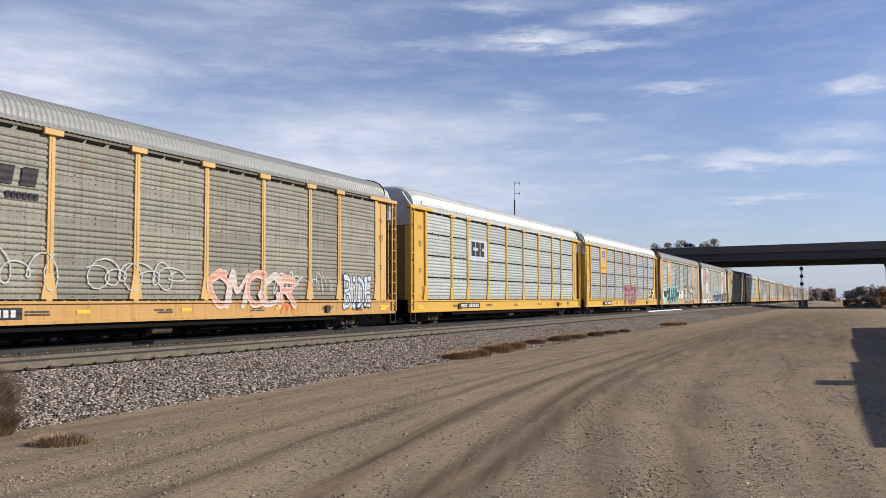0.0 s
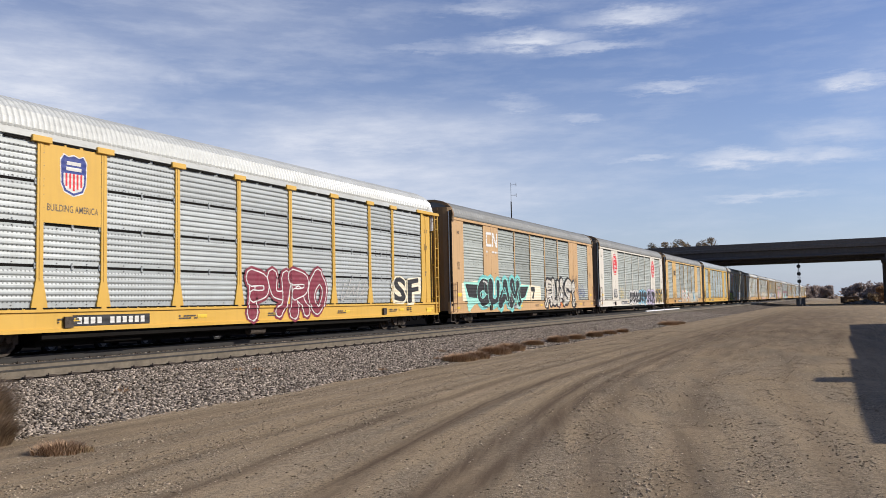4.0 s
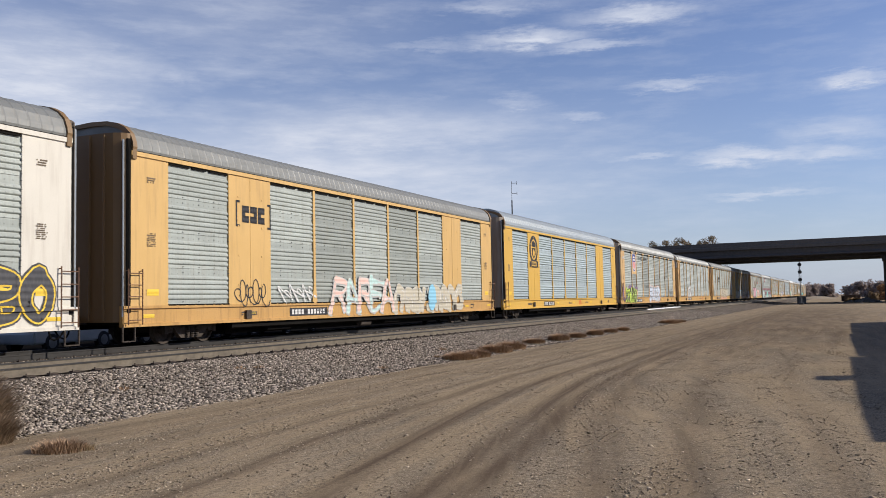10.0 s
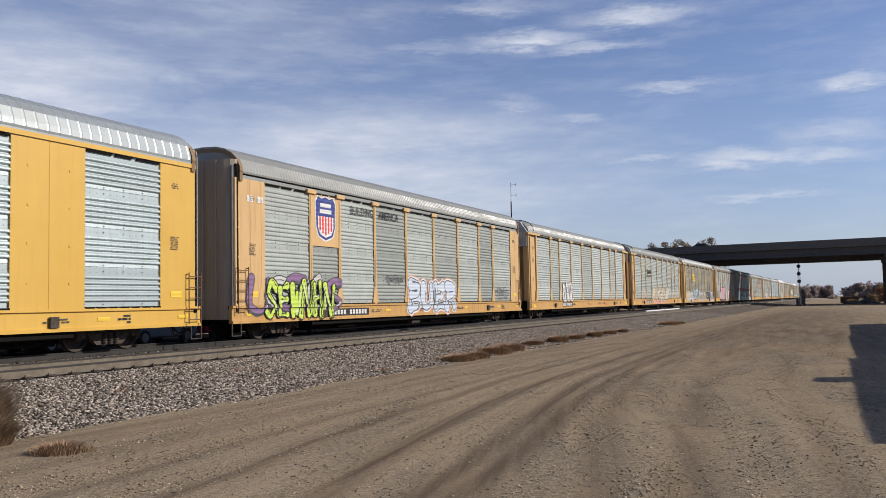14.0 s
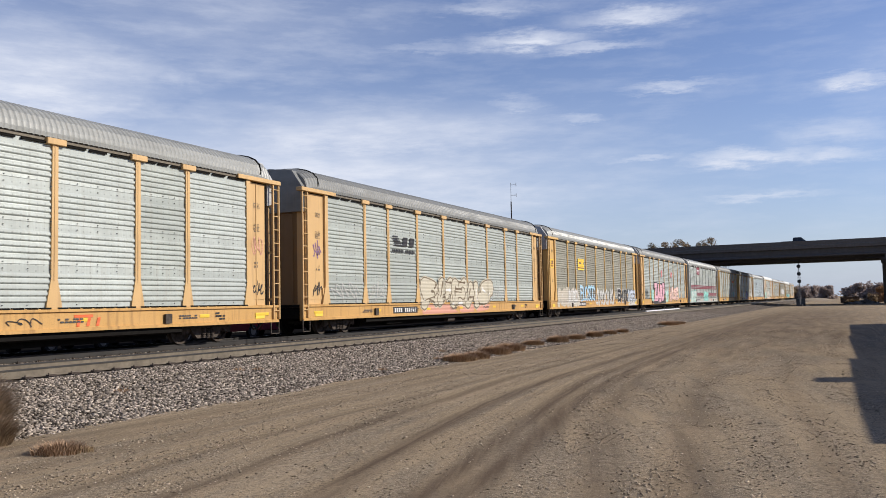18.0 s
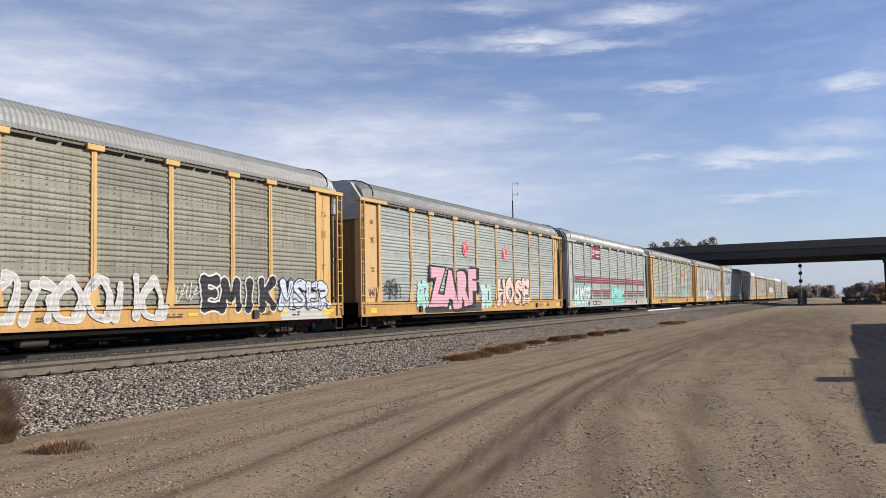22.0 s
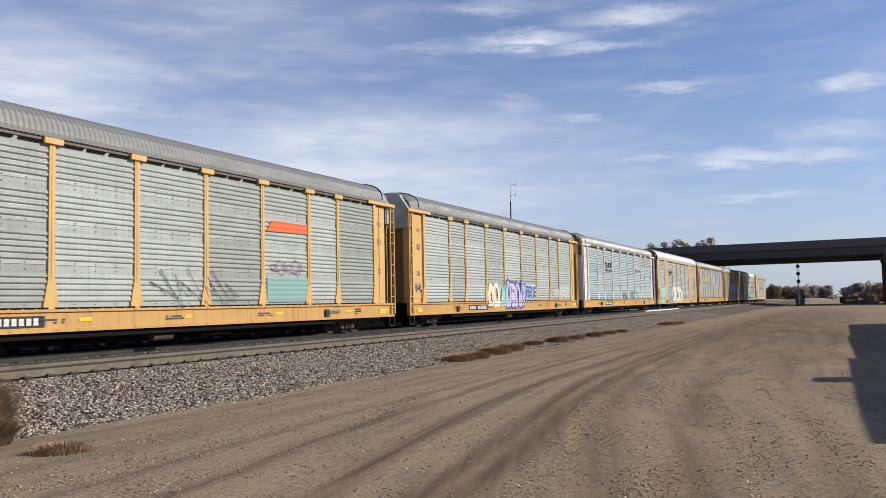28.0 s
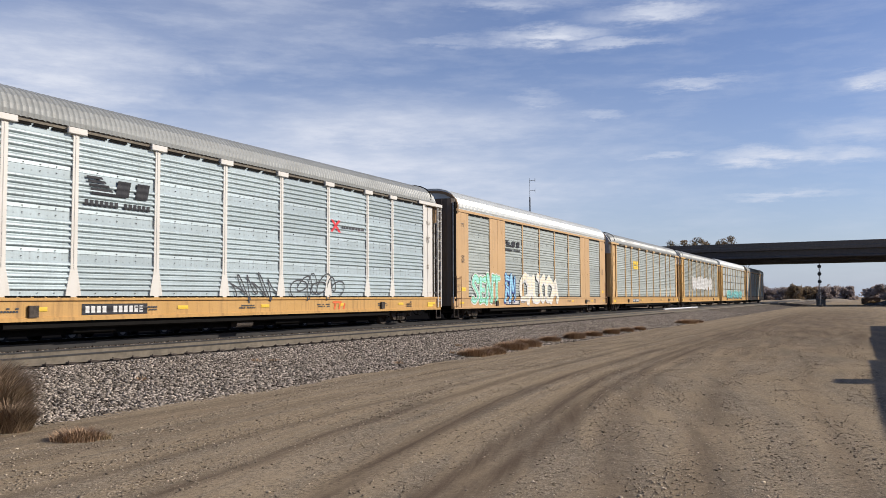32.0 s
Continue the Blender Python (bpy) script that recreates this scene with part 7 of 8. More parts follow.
M_STRAW = leaf_material("dry_brown_stems", (0.20, 0.125, 0.075), (0.48, 0.32, 0.195))
M_STRAW_DARK = leaf_material("dark_brown_stems", (0.14, 0.095, 0.058), (0.36, 0.25, 0.155))
M_STRAW_PALE = leaf_material("pale_dry_stems", (0.16, 0.10, 0.055), (0.46, 0.34, 0.19))
M_LEAF_GOLD = leaf_material("golden_autumn_leaves", (0.20, 0.145, 0.085), (0.33, 0.245, 0.15), 0.3)
# Paler than real twigs: distance haze is put into the colour.
M_LEAF_HAZED = leaf_material("haze_paled_grey_twigs", (0.32, 0.26, 0.235), (0.42, 0.345, 0.305), 0.45)
M_LEAF_OLIVE = leaf_material("thin_olive_leaves", (0.12, 0.105, 0.075), (0.23, 0.195, 0.14), 0.3)
M_LEAF_RUST = leaf_material("russet_leaves", (0.28, 0.16, 0.08), (0.50, 0.30, 0.15), 0.4)
M_BARK = plain("grey_bark", (0.13, 0.105, 0.085), 0.95, 0, 0.3, 8.0, 0.6)


def blades(rng, count, radius, height, width, lean=0.9, flat_top=1.0):
    """Thin curved stems out of the ground, as arrays of vertices and triangles."""
    v, f = [], []
    for k in range(count):
        a, d = rng.uniform(0, 6.283), radius * math.sqrt(rng.uniform(0, 1))
        x, y = d * math.cos(a), d * math.sin(a)
        b = a + rng.uniform(-1.2, 1.2)
        h = height * rng.uniform(0.45, 1.0) * (1 - 0.5 * (d / radius) ** 2) * flat_top
        out = lean * h * rng.uniform(0.3, 1.1)
        w = width * rng.uniform(0.6, 1.4)
        px, py = -math.sin(b) * w, math.cos(b) * w
        p0 = (x, y, 0)
        p1 = (x + out * 0.4 * math.cos(b), y + out * 0.4 * math.sin(b), h * 0.65)
        p2 = (x + out * math.cos(b), y + out * math.sin(b), h)
        i = len(v)
        v += [(p0[0] - px, p0[1] - py, -0.02), (p0[0] + px, p0[1] + py, -0.02), (p1[0] - px, p1[1] - py, p1[2]), (p1[0] + px, p1[1] + py, p1[2]), p2]
        f += [(i, i + 1, i + 3), (i, i + 3, i + 2), (i + 2, i + 3, i + 4)]
    return np.array(v, float), np.array(f)


def dry_bush(x, y, z, radius, height, count, mat, seed, label, width=0.006, stretch=1.0, name="dry_weed_clump", lean=1.15):
    rng = np.random.RandomState(seed)
    v, f = blades(rng, count, radius, height, width, lean)
    v[:, 0] *= stretch
    ob = tagged(new(name, from_arrays(name, v, f, mat)), label, "dry weeds", group="dry weeds beside the track")
    ob.matrix_basis = pose(x, y, z)
    return ob


def make_weeds():
    for k, (x, y, r, h, s) in enumerate(((22.0, 9.75, 0.5, 0.34, 1.5), (22.9, 9.65, 0.4, 0.36, 1.3), (25.0, 9.9, 0.55, 0.40, 1.3), (26.6, 10.0, 0.5, 0.42, 1.5),
                                          (29.8, 10.3, 0.4, 0.30, 1.6), (32.2, 10.1, 0.4, 0.42, 1.8), (34.6, 10.1, 0.4, 0.34, 1.8), (37.2, 10.0, 0.35, 0.4, 2.0), (39.8, 10.0, 0.35, 0.32, 2.0), (42.0, 9.9, 0.3, 0.3, 2.0),
                                          (54.0, 9.8, 0.7, 0.42, 2.2), (56.4, 9.7, 0.5, 0.3, 2.0))):
        dry_bush(x, y, float(bed_height(y)) - 0.01, r * 0.9, h * 0.8, 1900, M_STRAW, 40 + k, "low brown dried weeds at the foot of the ballast", 0.006, s)
    dry_bush(7.1, 8.15, 0.0, 0.30, 0.17, 800, M_STRAW, 60, "small brown dried weed on bare dirt", 0.004, 1.0)
    dry_bush(7.25, 7.95, 0.0, 0.14, 0.09, 160, M_STRAW_PALE, 61, "small pale dried weed on bare dirt", 0.004, 1.0)
    for k, (x, y, r, h) in enumerate(((7.55, 10.2, 0.34, 0.72), (7.95, 10.95, 0.40, 0.80), (8.3, 11.7, 0.40, 0.72), (7.2, 9.5, 0.26, 0.45))):
        dry_bush(x, y, float(bed_height(y)), r, h, 3200, M_STRAW_DARK, 70 + k, "tall dense brown dried shrub on the ballast", 0.005)
    rng = np.random.RandomState(5)
    for k in range(9):
        x, y = rng.uniform(9, 40), rng.uniform(9.6, 12.4)
        dry_bush(x, y, float(bed_height(y)), 0.12, 0.12, 60, M_STRAW, 80 + k, "tiny rusty weed between ballast stones", 0.005)


for k, (x, y, r) in enumerate(((188, -1.9, 1.3), (186, -3.3, 1.0), (184, -0.7, 0.7))):
    dry_bush(x, y, -0.05, r, r * 0.85, 1200, M_STRAW_PALE, 95 + k, "pale tan clump of dry grass beside the scrap bin", 0.02)
make_weeds()


def crown(rng, clumps, spread_xy, low, high, count, size):
    """Leaf triangles gathered in uneven clumps."""
    centres = []
    for _ in range(clumps):
        a, d = rng.uniform(0, 6.283), spread_xy * math.sqrt(rng.uniform(0, 1))
        k = rng.uniform(0, 1)
        centres.append((d * math.cos(a) * (1 - 0.45 * k), d * math.sin(a) * (1 - 0.45 * k), low + (high - low) * k, rng.uniform(0.5, 1.0) * spread_xy * 0.42))
    c = np.array(centres)
    idx = rng.randint(0, clumps, count)
    off = rng.normal(size=(count, 3))
    off /= np.linalg.norm(off, axis=1, keepdims=True)
    p = c[idx, :3] + off * (c[idx, 3] * rng.uniform(0.35, 1.0, count) ** 0.5)[:, None]
    tri = rng.normal(size=(count, 3, 3)) * size
    v = (p[:, None, :] + tri).reshape(-1, 3)
    return v, np.arange(count * 3).reshape(-1, 3), c


def tree(x, y, z, height, spread_xy, count, leaf, seed, label, size=0.16, clumps=16, low=0.3):
    rng = np.random.RandomState(seed)
    t = tagged(new("tree"), label, "tree", group="autumn trees")
    t.matrix_basis = pose(x, y, z)
    v, f, c = crown(rng, clumps, spread_xy, height * low, height * 0.93, count, size)
    bm = bmesh.new()
    r = height * 0.022
    rod(bm, (0, 0, -0.3), (0.1, 0.05, height * 0.45), r, 8, r * 0.6)
    rod(bm, (0.1, 0.05, height * 0.45), (0.0, 0.0, height * 0.85), r * 0.6, 6, r * 0.15)
    part("trunk", bm, M_BARK, t)
    bm = bmesh.new()
    for q in c[:12]:
        rod(bm, (0.08, 0.04, max(height * 0.2, q[2] * 0.55)), (q[0], q[1], q[2]), r * 0.4, 5, r * 0.1)
    part("limbs", bm, M_BARK, t)
    put("crown", from_arrays("crown", v, f, leaf), t)
    return t


def make_trees():
    rng = random.Random(8)
    # tall trees whose tops show over the bridge
    for k, (y, h, leaf) in enumerate(((50.5, 18.7, M_LEAF_OLIVE), (47.5, 19.3, M_LEAF_GOLD), (45.0, 20.0, M_LEAF_OLIVE), (42.6, 19.4, M_LEAF_GOLD), (39.6, 18.9, M_LEAF_OLIVE), (37.4, 18.7, M_LEAF_HAZED), (35.6, 19.3, M_LEAF_GOLD), (33.6, 19.9, M_LEAF_OLIVE))):
        tree(262 + 3 * (k % 3), y, 0, h + 0.5, 3.2, 3000, leaf, 100 + k, "tall thin-leaved autumn tree beyond the bridge", 0.15, 26, 0.5)
    # dense wood far along the track
    for k in range(26):
        y = 96 - k * 3.5 + rng.uniform(-1, 1)
        x = 500 + rng.uniform(-25, 40)
        leaf = M_LEAF_GOLD if 8 <= 26 - k <= 0 else (M_LEAF_GOLD if k in (18, 20) else M_LEAF_HAZED)
        tree(x, y, -0.2, rng.uniform(5.8, 7.6), rng.uniform(3.8, 4.8), 3200, leaf, 200 + k, "bushy grey-brown autumn tree in a far wood", 0.46, 34, 0.0)
    for k, (x, y, h, w, leaf) in enumerate(((430, -2.5, 5.2, 3.2, M_LEAF_HAZED), (425, -6.5, 6.6, 3.2, M_LEAF_HAZED), (420, -10.5, 6.9, 3.2, M_LEAF_HAZED), (410, -14, 6.0, 3.0, M_LEAF_HAZED), (405, -18, 6.6, 3.2, M_LEAF_HAZED), (400, -22, 5.6, 3.0, M_LEAF_HAZED),
                                             (255, -9.5, 4.0, 1.9, M_LEAF_RUST), (250, -11.8, 3.6, 1.9, M_LEAF_RUST), (245, -14.2, 4.2, 2.0, M_LEAF_RUST), (240, -17.0, 4.0, 2.0, M_LEAF_RUST), (215, -8.2, 1.7, 1.2, M_LEAF_RUST), (230, -6.2, 1.6, 1.2, M_LEAF_GOLD))):
        tree(x, y, -0.1, h, w * 1.15, 3000, leaf, 300 + k, "russet and brown autumn shrub tree", 0.34 if x > 300 else 0.17, 24, 0.0)


make_trees()


def far_wood():
    """Woods on the horizon, all round."""
    rng = np.random.RandomState(77)
    vs, fs, n0 = [], [], 0
    for k in range(150):
        ang = rng.uniform(-math.pi, math.pi)
        d = rng.uniform(900, 1500)
        v, f, _ = crown(rng, 10, 16, 1, rng.uniform(7, 11), 110, 1.7)
        v[:, 0] += d * math.cos(ang)
        v[:, 1] += d * math.sin(ang)
        vs.append(v)
        fs.append(f + n0)
        n0 += len(v)
    me = from_arrays("far_woods", np.concatenate(vs), np.concatenate(fs), M_LEAF_HAZED)
    tagged(new("far_woods", me), "hazy brown woods along the horizon", "woods", kind="stuff")


far_wood()

# ---- railway furniture ----
M_SIGNAL = plain("matt_black_signal", (0.02, 0.02, 0.022), 0.7)
M_GALV = plain("galvanised_steel", (0.17, 0.17, 0.17), 0.6, 0.3, 0.2)
M_CASE = plain("grey_relay_case", (0.06, 0.06, 0.06), 0.5, 0.3, 0.15)
M_LENS = plain("dark_signal_lens", (0.05, 0.015, 0.015), 0.15)


def make_signal():
    s = tagged(new("railway_signal"), "tall mast signal with three black round heads", "railway signal")
    s.matrix_basis = pose(150, 6.35, 0)
    bm = bmesh.new()
    rod(bm, (0, 0, 0.3), (0, 0, 7.0), 0.07, 10, 0.055)
    part("mast", bm, M_GALV, s)
    bm = bmesh.new()
    box(bm, -0.35, 0.35, -0.35, 0.35, -0.1, 0.35, bevel=0.04)
    part("footing", bm, M_CASE, s)
    for z in (6.45, 5.25, 4.0):
        bm = bmesh.new()
        rod(bm, (-0.16, 0, z), (-0.12, 0, z), 0.30, 20)
        head = part("target_disc", bm, M_SIGNAL, s)
        bm = bmesh.new()
        rod(bm, (-0.12, 0, z), (0.12, 0, z), 0.2, 12)
        part("lamp_case", bm, M_SIGNAL, head)
        bm = bmesh.new()
        rod(bm, (-0.5, 0, z + 0.05), (-0.16, 0, z), 0.14, 12)
        part("hood", bm, M_SIGNAL, head)
        bm = bmesh.new()
        rod(bm, (-0.2, 0, z), (-0.165, 0, z), 0.11, 12)
        part("lens", bm, M_LENS, head)
    bm = bmesh.new()
    for q in (-0.2, 0.2):
        rod(bm, (0.3, q, 0.1), (0.12, q, 6.6), 0.012, 6)
    for k in range(18):
        rod(bm, (0.29 - 0.0095 * k, -0.2, 0.4 + 0.35 * k), (0.29 - 0.0095 * k, 0.2, 0.4 + 0.35 * k), 0.015, 5)
    part("ladder", bm, M_GALV, s)
    c = tagged(new("relay_cabinet"), "grey metal relay cabinet at the signal's foot", "cabinet")
    c.matrix_basis = pose(156, 6.5, 0)
    bm = bmesh.new()
    box(bm, -0.4, 0.4, -0.7, 0.7, 0.12, 1.15, bevel=0.02)
    part("case", bm, M_CASE, c)
    bm = bmesh.new()
    box(bm, -0.46, 0.46, -0.76, 0.76, 1.15, 1.23, bevel=0.02)
    part("lid", bm, M_CASE, c)
    bm = bmesh.new()
    box(bm, -0.5, 0.5, -0.8, 0.8, -0.05, 0.12)
    part("plinth", bm, M_CONCRETE, c)
    for q in (-0.34, 0.34):
        bm = bmesh.new()
        box(bm, -0.42, -0.4, q - 0.3, q + 0.3, 0.2, 1.1)
        d = part("door", bm, M_CASE, c)
        bm = bmesh.new()
        box(bm, -0.46, -0.42, q - 0.03, q + 0.03, 0.8, 1.0)
        part("handle", bm, M_SIGNAL, d)


make_signal()


def make_antenna():
    a = tagged(new("radio_mast"), "slim radio mast with short cross arms", "radio mast")
    a.matrix_basis = pose(162.5, 60, 0)
    bm = bmesh.new()
    rod(bm, (0, 0, -0.2), (0, 0, 21.9), 0.16, 10, 0.12)
    part("lower_mast", bm, M_SIGNAL, a)
    bm = bmesh.new()
    rod(bm, (0, 0, 21.9), (0, 0, 25.75), 0.05, 8, 0.04)
    part("upper_mast", bm, M_GALV, a)
    for z in (23.2, 25.3):
        bm = bmesh.new()
        rod(bm, (0, 0, z), (0.35, -1.0, z), 0.05, 6)
        arm = part("cross_arm", bm, M_GALV, a)
        bm = bmesh.new()
        rod(bm, (0.35, -1.0, z - 0.35), (0.35, -1.0, z + 0.35), 0.05, 6)
        part("dipole", bm, M_GALV, arm)


make_antenna()

# ---- road vehicles ----
M_GLASS = plain("dark_car_glass", (0.02, 0.024, 0.03), 0.06, 0.0, 0.05)
M_TYRE = plain("tyre_rubber", (0.022, 0.022, 0.022), 0.85)
M_RIM = plain("alloy_rim", (0.45, 0.45, 0.46), 0.3, 0.8, 0.1)
M_LIGHT = plain("lamp_glass", (0.7, 0.7, 0.68), 0.15)
M_TAIL = plain("red_lamp_glass", (0.45, 0.02, 0.02), 0.2)
CARPAINT = {}


def car_paint(color):
    if color not in CARPAINT:
        m = plain("car_paint", color, 0.25, 0.1, 0.04, 3.0, 0.02)
        m.node_tree.nodes["Principled BSDF"].inputs["Coat Weight"].default_value = 0.15
        CARPAINT[color] = m
    return CARPAINT[color]


SHELLS = {  # lower body and cabin outlines seen from the side (x forward, z up), length, height
    "sedan": ([(-2.3, 0.3), (-2.35, 0.75), (-2.2, 0.98), (-1.5, 1.02), (1.0, 0.98), (2.1, 0.82), (2.32, 0.6), (2.3, 0.3)], [(-1.75, 1.0), (-1.05, 1.42), (0.15, 1.46), (1.15, 0.97)]),
    "suv": ([(-2.35, 0.35), (-2.4, 0.9), (-2.3, 1.12), (1.1, 1.1), (2.2, 0.98), (2.4, 0.7), (2.35, 0.35)], [(-2.25, 1.1), (-2.0, 1.72), (0.3, 1.76), (1.2, 1.08)]),
    "van": ([(-2.6, 0.35), (-2.65, 1.1), (-2.6, 1.2), (1.6, 1.2), (2.4, 1.0), (2.6, 0.7), (2.55, 0.35)], [(-2.58, 1.19), (-2.5, 1.98), (0.9, 2.0), (1.7, 1.18)]),
    "pickup": ([(-2.8, 0.5), (-2.85, 1.12), (-0.75, 1.14), (1.5, 1.12), (2.6, 1.02), (2.8, 0.75), (2.75, 0.45)], [(-0.7, 1.12), (-0.6, 1.8), (0.7, 1.83), (1.5, 1.1)])}


def road_vehicle(kind, color, label, group):
    lower, cabin = SHELLS[kind]
    c = tagged(new({"sedan": "sedan_car", "suv": "suv_car", "van": "van", "pickup": "pickup_truck"}[kind]), label, "car" if kind != "pickup" else "pickup truck", group)
    mat = car_paint(color)
    bm = bmesh.new()
    prism(bm, lower, -0.9, 0.9, "y")
    bmesh.ops.bevel(bm, geom=list(bm.edges), offset=0.06, segments=2, affect="EDGES")
    body = part("body", bm, mat, c)
    bm = bmesh.new()
    prism(bm, cabin, -0.78, 0.78, "y")
    for v in bm.verts:
        v.co.y *= 1.0 if v.co.z < 1.25 else 0.86
    bmesh.ops.bevel(bm, geom=list(bm.edges), offset=0.05, segments=2, affect="EDGES")
    roof = part("cabin", bm, mat, c)
    base, top = cabin[0][1] + 0.07, max(p[1] for p in cabin) - 0.12
    x0, x1 = cabin[0][0], cabin[-1][0]
    n = 2 if kind == "pickup" else 3
    for s in (-1, 1):
        span = (cabin[2][0] - cabin[1][0]) * 1.0
        for q in range(n):
            a = cabin[1][0] + 0.08 + span * q / n
            b = cabin[1][0] + span * (q + 1) / n - 0.06
            bm = bmesh.new()
            ya, yb = 0.785, 0.69
            vs = [bm.verts.new(p) for p in ((a - (0.2 if q == 0 else 0), s * ya, base), (b + (0.3 if q == n - 1 else 0), s * ya, base), (b, s * yb, top), (a, s * yb, top))]
            bm.faces.new(vs)
            g = bmesh.ops.extrude_face_region(bm, geom=list(bm.faces))
            for e in g["geom"]:
                if isinstance(e, bmesh.types.BMVert):
                    e.co.y += s * 0.02
            part("side_window", bm, M_GLASS, roof)
    for front in (True, False):
        (ax, az), (bx, bz) = (cabin[3], cabin[2]) if front else (cabin[0], cabin[1])
        bm = bmesh.new()
        d = 0.03 if front else -0.03
        vs = []
        for k, w in ((0.15, 0.68), (0.88, 0.6)):
            x, z = ax + (bx - ax) * k + d, az + (bz - az) * k + 0.02
            vs += [(x, -w, z), (x, w, z)]
        q = [bm.verts.new(vs[i]) for i in (0, 1, 3, 2)]
        bm.faces.new(q)
        g = bmesh.ops.extrude_face_region(bm, geom=list(bm.faces))
        for e in g["geom"]:
            if isinstance(e, bmesh.types.BMVert):
                e.co.x += d * 0.6
        part("windscreen" if front else "rear_window", bm, M_GLASS, roof)
    for x in (-1.45 if kind != "pickup" else -1.75, 1.45 if kind != "pickup" else 1.8):
        for s in (-1, 1):
            bm = bmesh.new()
            rod(bm, (0, -0.11, 0), (0, 0.11, 0), 0.34, 20)
            w = part("wheel", bm, M_TYRE, c, "", pose(x, s * 0.83, 0.34))
            bm = bmesh.new()
            rod(bm, (0, s * 0.112, 0), (0, s * 0.125, 0), 0.21, 14)
            part("rim", bm, M_RIM, w)
    xf, xr = lower[-2][0], lower[1][0]
    for s in (-1, 1):
        bm = bmesh.new()
        box(bm, xf - 0.12, xf + 0.02, s * 0.66 - 0.18, s * 0.66 + 0.18, 0.66, 0.8, bevel=0.02)
        part("headlight", bm, M_LIGHT, body)
        bm = bmesh.new()
        box(bm, xr - 0.02, xr + 0.1, s * 0.7 - 0.14, s * 0.7 + 0.14, 0.78, 0.95, bevel=0.02)
        part("tail_light", bm, M_TAIL, body)
    if kind == "pickup":
        bm = bmesh.new()
        box(bm, -2.7, -0.85, -0.72, 0.72, 1.135, 1.16)
        part("bed_cover", bm, M_TYRE, body)
    return c


BRIDGE_GROUP = "traffic crossing the bridge"
for kind, color, label, tc, yc, speed in (
        ("pickup", (0.55, 0.56, 0.56), "white pickup truck on the bridge", 0.5, 11.3, 31.5),
        ("van", (0.02, 0.025, 0.05), "dark blue van on the bridge", 7.0, 9.7, 29.0),
        ("suv", (0.03, 0.032, 0.035), "dark grey sport utility car on the bridge", 11.0, 11.9, 29.5),
        ("sedan", (0.03, 0.03, 0.034), "dark sedan on the bridge", 13.0, 13.1, 28.5),
        ("sedan", (0.045, 0.04, 0.04), "charcoal sedan on the bridge", 14.5, 8.3, 31.0),
        ("pickup", (0.04, 0.05, 0.055), "dark pickup truck on the bridge", 18.0, 7.2, 30.0),
        ("sedan", (0.36, 0.37, 0.36), "silver sedan on the bridge", 19.5, 7.5, 29.2),
        ("suv", (0.025, 0.025, 0.028), "black sport utility car on the bridge", 25.0, 20.9, 29.5)):
    TRAFFIC.append((road_vehicle(kind, color, label, BRIDGE_GROUP), tc, yc, 169.0, speed))

for k, (kind, color, label, x, y, turn) in enumerate((
        ("suv", (0.50, 0.50, 0.49), "white parked car behind the train", 19.3, 28.7, 6), ("sedan", (0.55, 0.55, 0.53), "white parked sedan behind the train", 24.6, 28.3, 8),
        ("sedan", (0.2, 0.21, 0.22), "silver parked sedan behind the train", 30.2, 28.9, 4), ("suv", (0.20, 0.02, 0.03), "dark red parked car behind the train", 35.5, 29.2, 0),
        ("pickup", (0.40, 0.41, 0.42), "silver parked pickup truck behind the train", 13.6, 29.0, 5), ("sedan", (0.2, 0.03, 0.05), "maroon parked sedan behind the train", 41.5, 29.4, 5))):
    v = road_vehicle(kind, color, label, "cars parked behind the train")
    v.matrix_basis = pose(x, y, 0.03, 0, 0, turn)


# Blacker than asphalt: the shade beyond the train is put into the colour.
M_ASPHALT_SHADE = plain("asphalt_with_shade", (0.009, 0.0085, 0.0085), 0.95, 0, 0.25, 10.0, 0.3, 0.0)


def make_lot():
    bm = bmesh.new()
    box(bm, -80, 131, 26, 63, -0.2, 0.03)
    tagged(part("parking_lot", bm, M_ASPHALT_SHADE, None), "asphalt lot behind the railway, blackened for shade", "parking lot", kind="structure")


make_lot()


def make_kerb():
    bm = bmesh.new()
    box(bm, 38.0, 50.0, 36.2, 36.6, 0.0, 0.15, bevel=0.02)
    tagged(part("kerb", bm, M_KERB, None), "pale concrete kerb along the asphalt lot", "kerb", kind="structure")


M_KERB = plain("pale_concrete", (0.42, 0.39, 0.34), 0.9, 0, 0.15, 3.0, 0.2, 0.1)
make_kerb()

# ---- trailers out of view, added to cast the shadow on the dirt ----
# Unseen skin, kept dark so that less light bounces into the shadow.
M_TRAILER = plain("dark_trailer_skin", (0.05, 0.05, 0.055), 0.4, 0.1, 0.08, 2.0, 0.05)


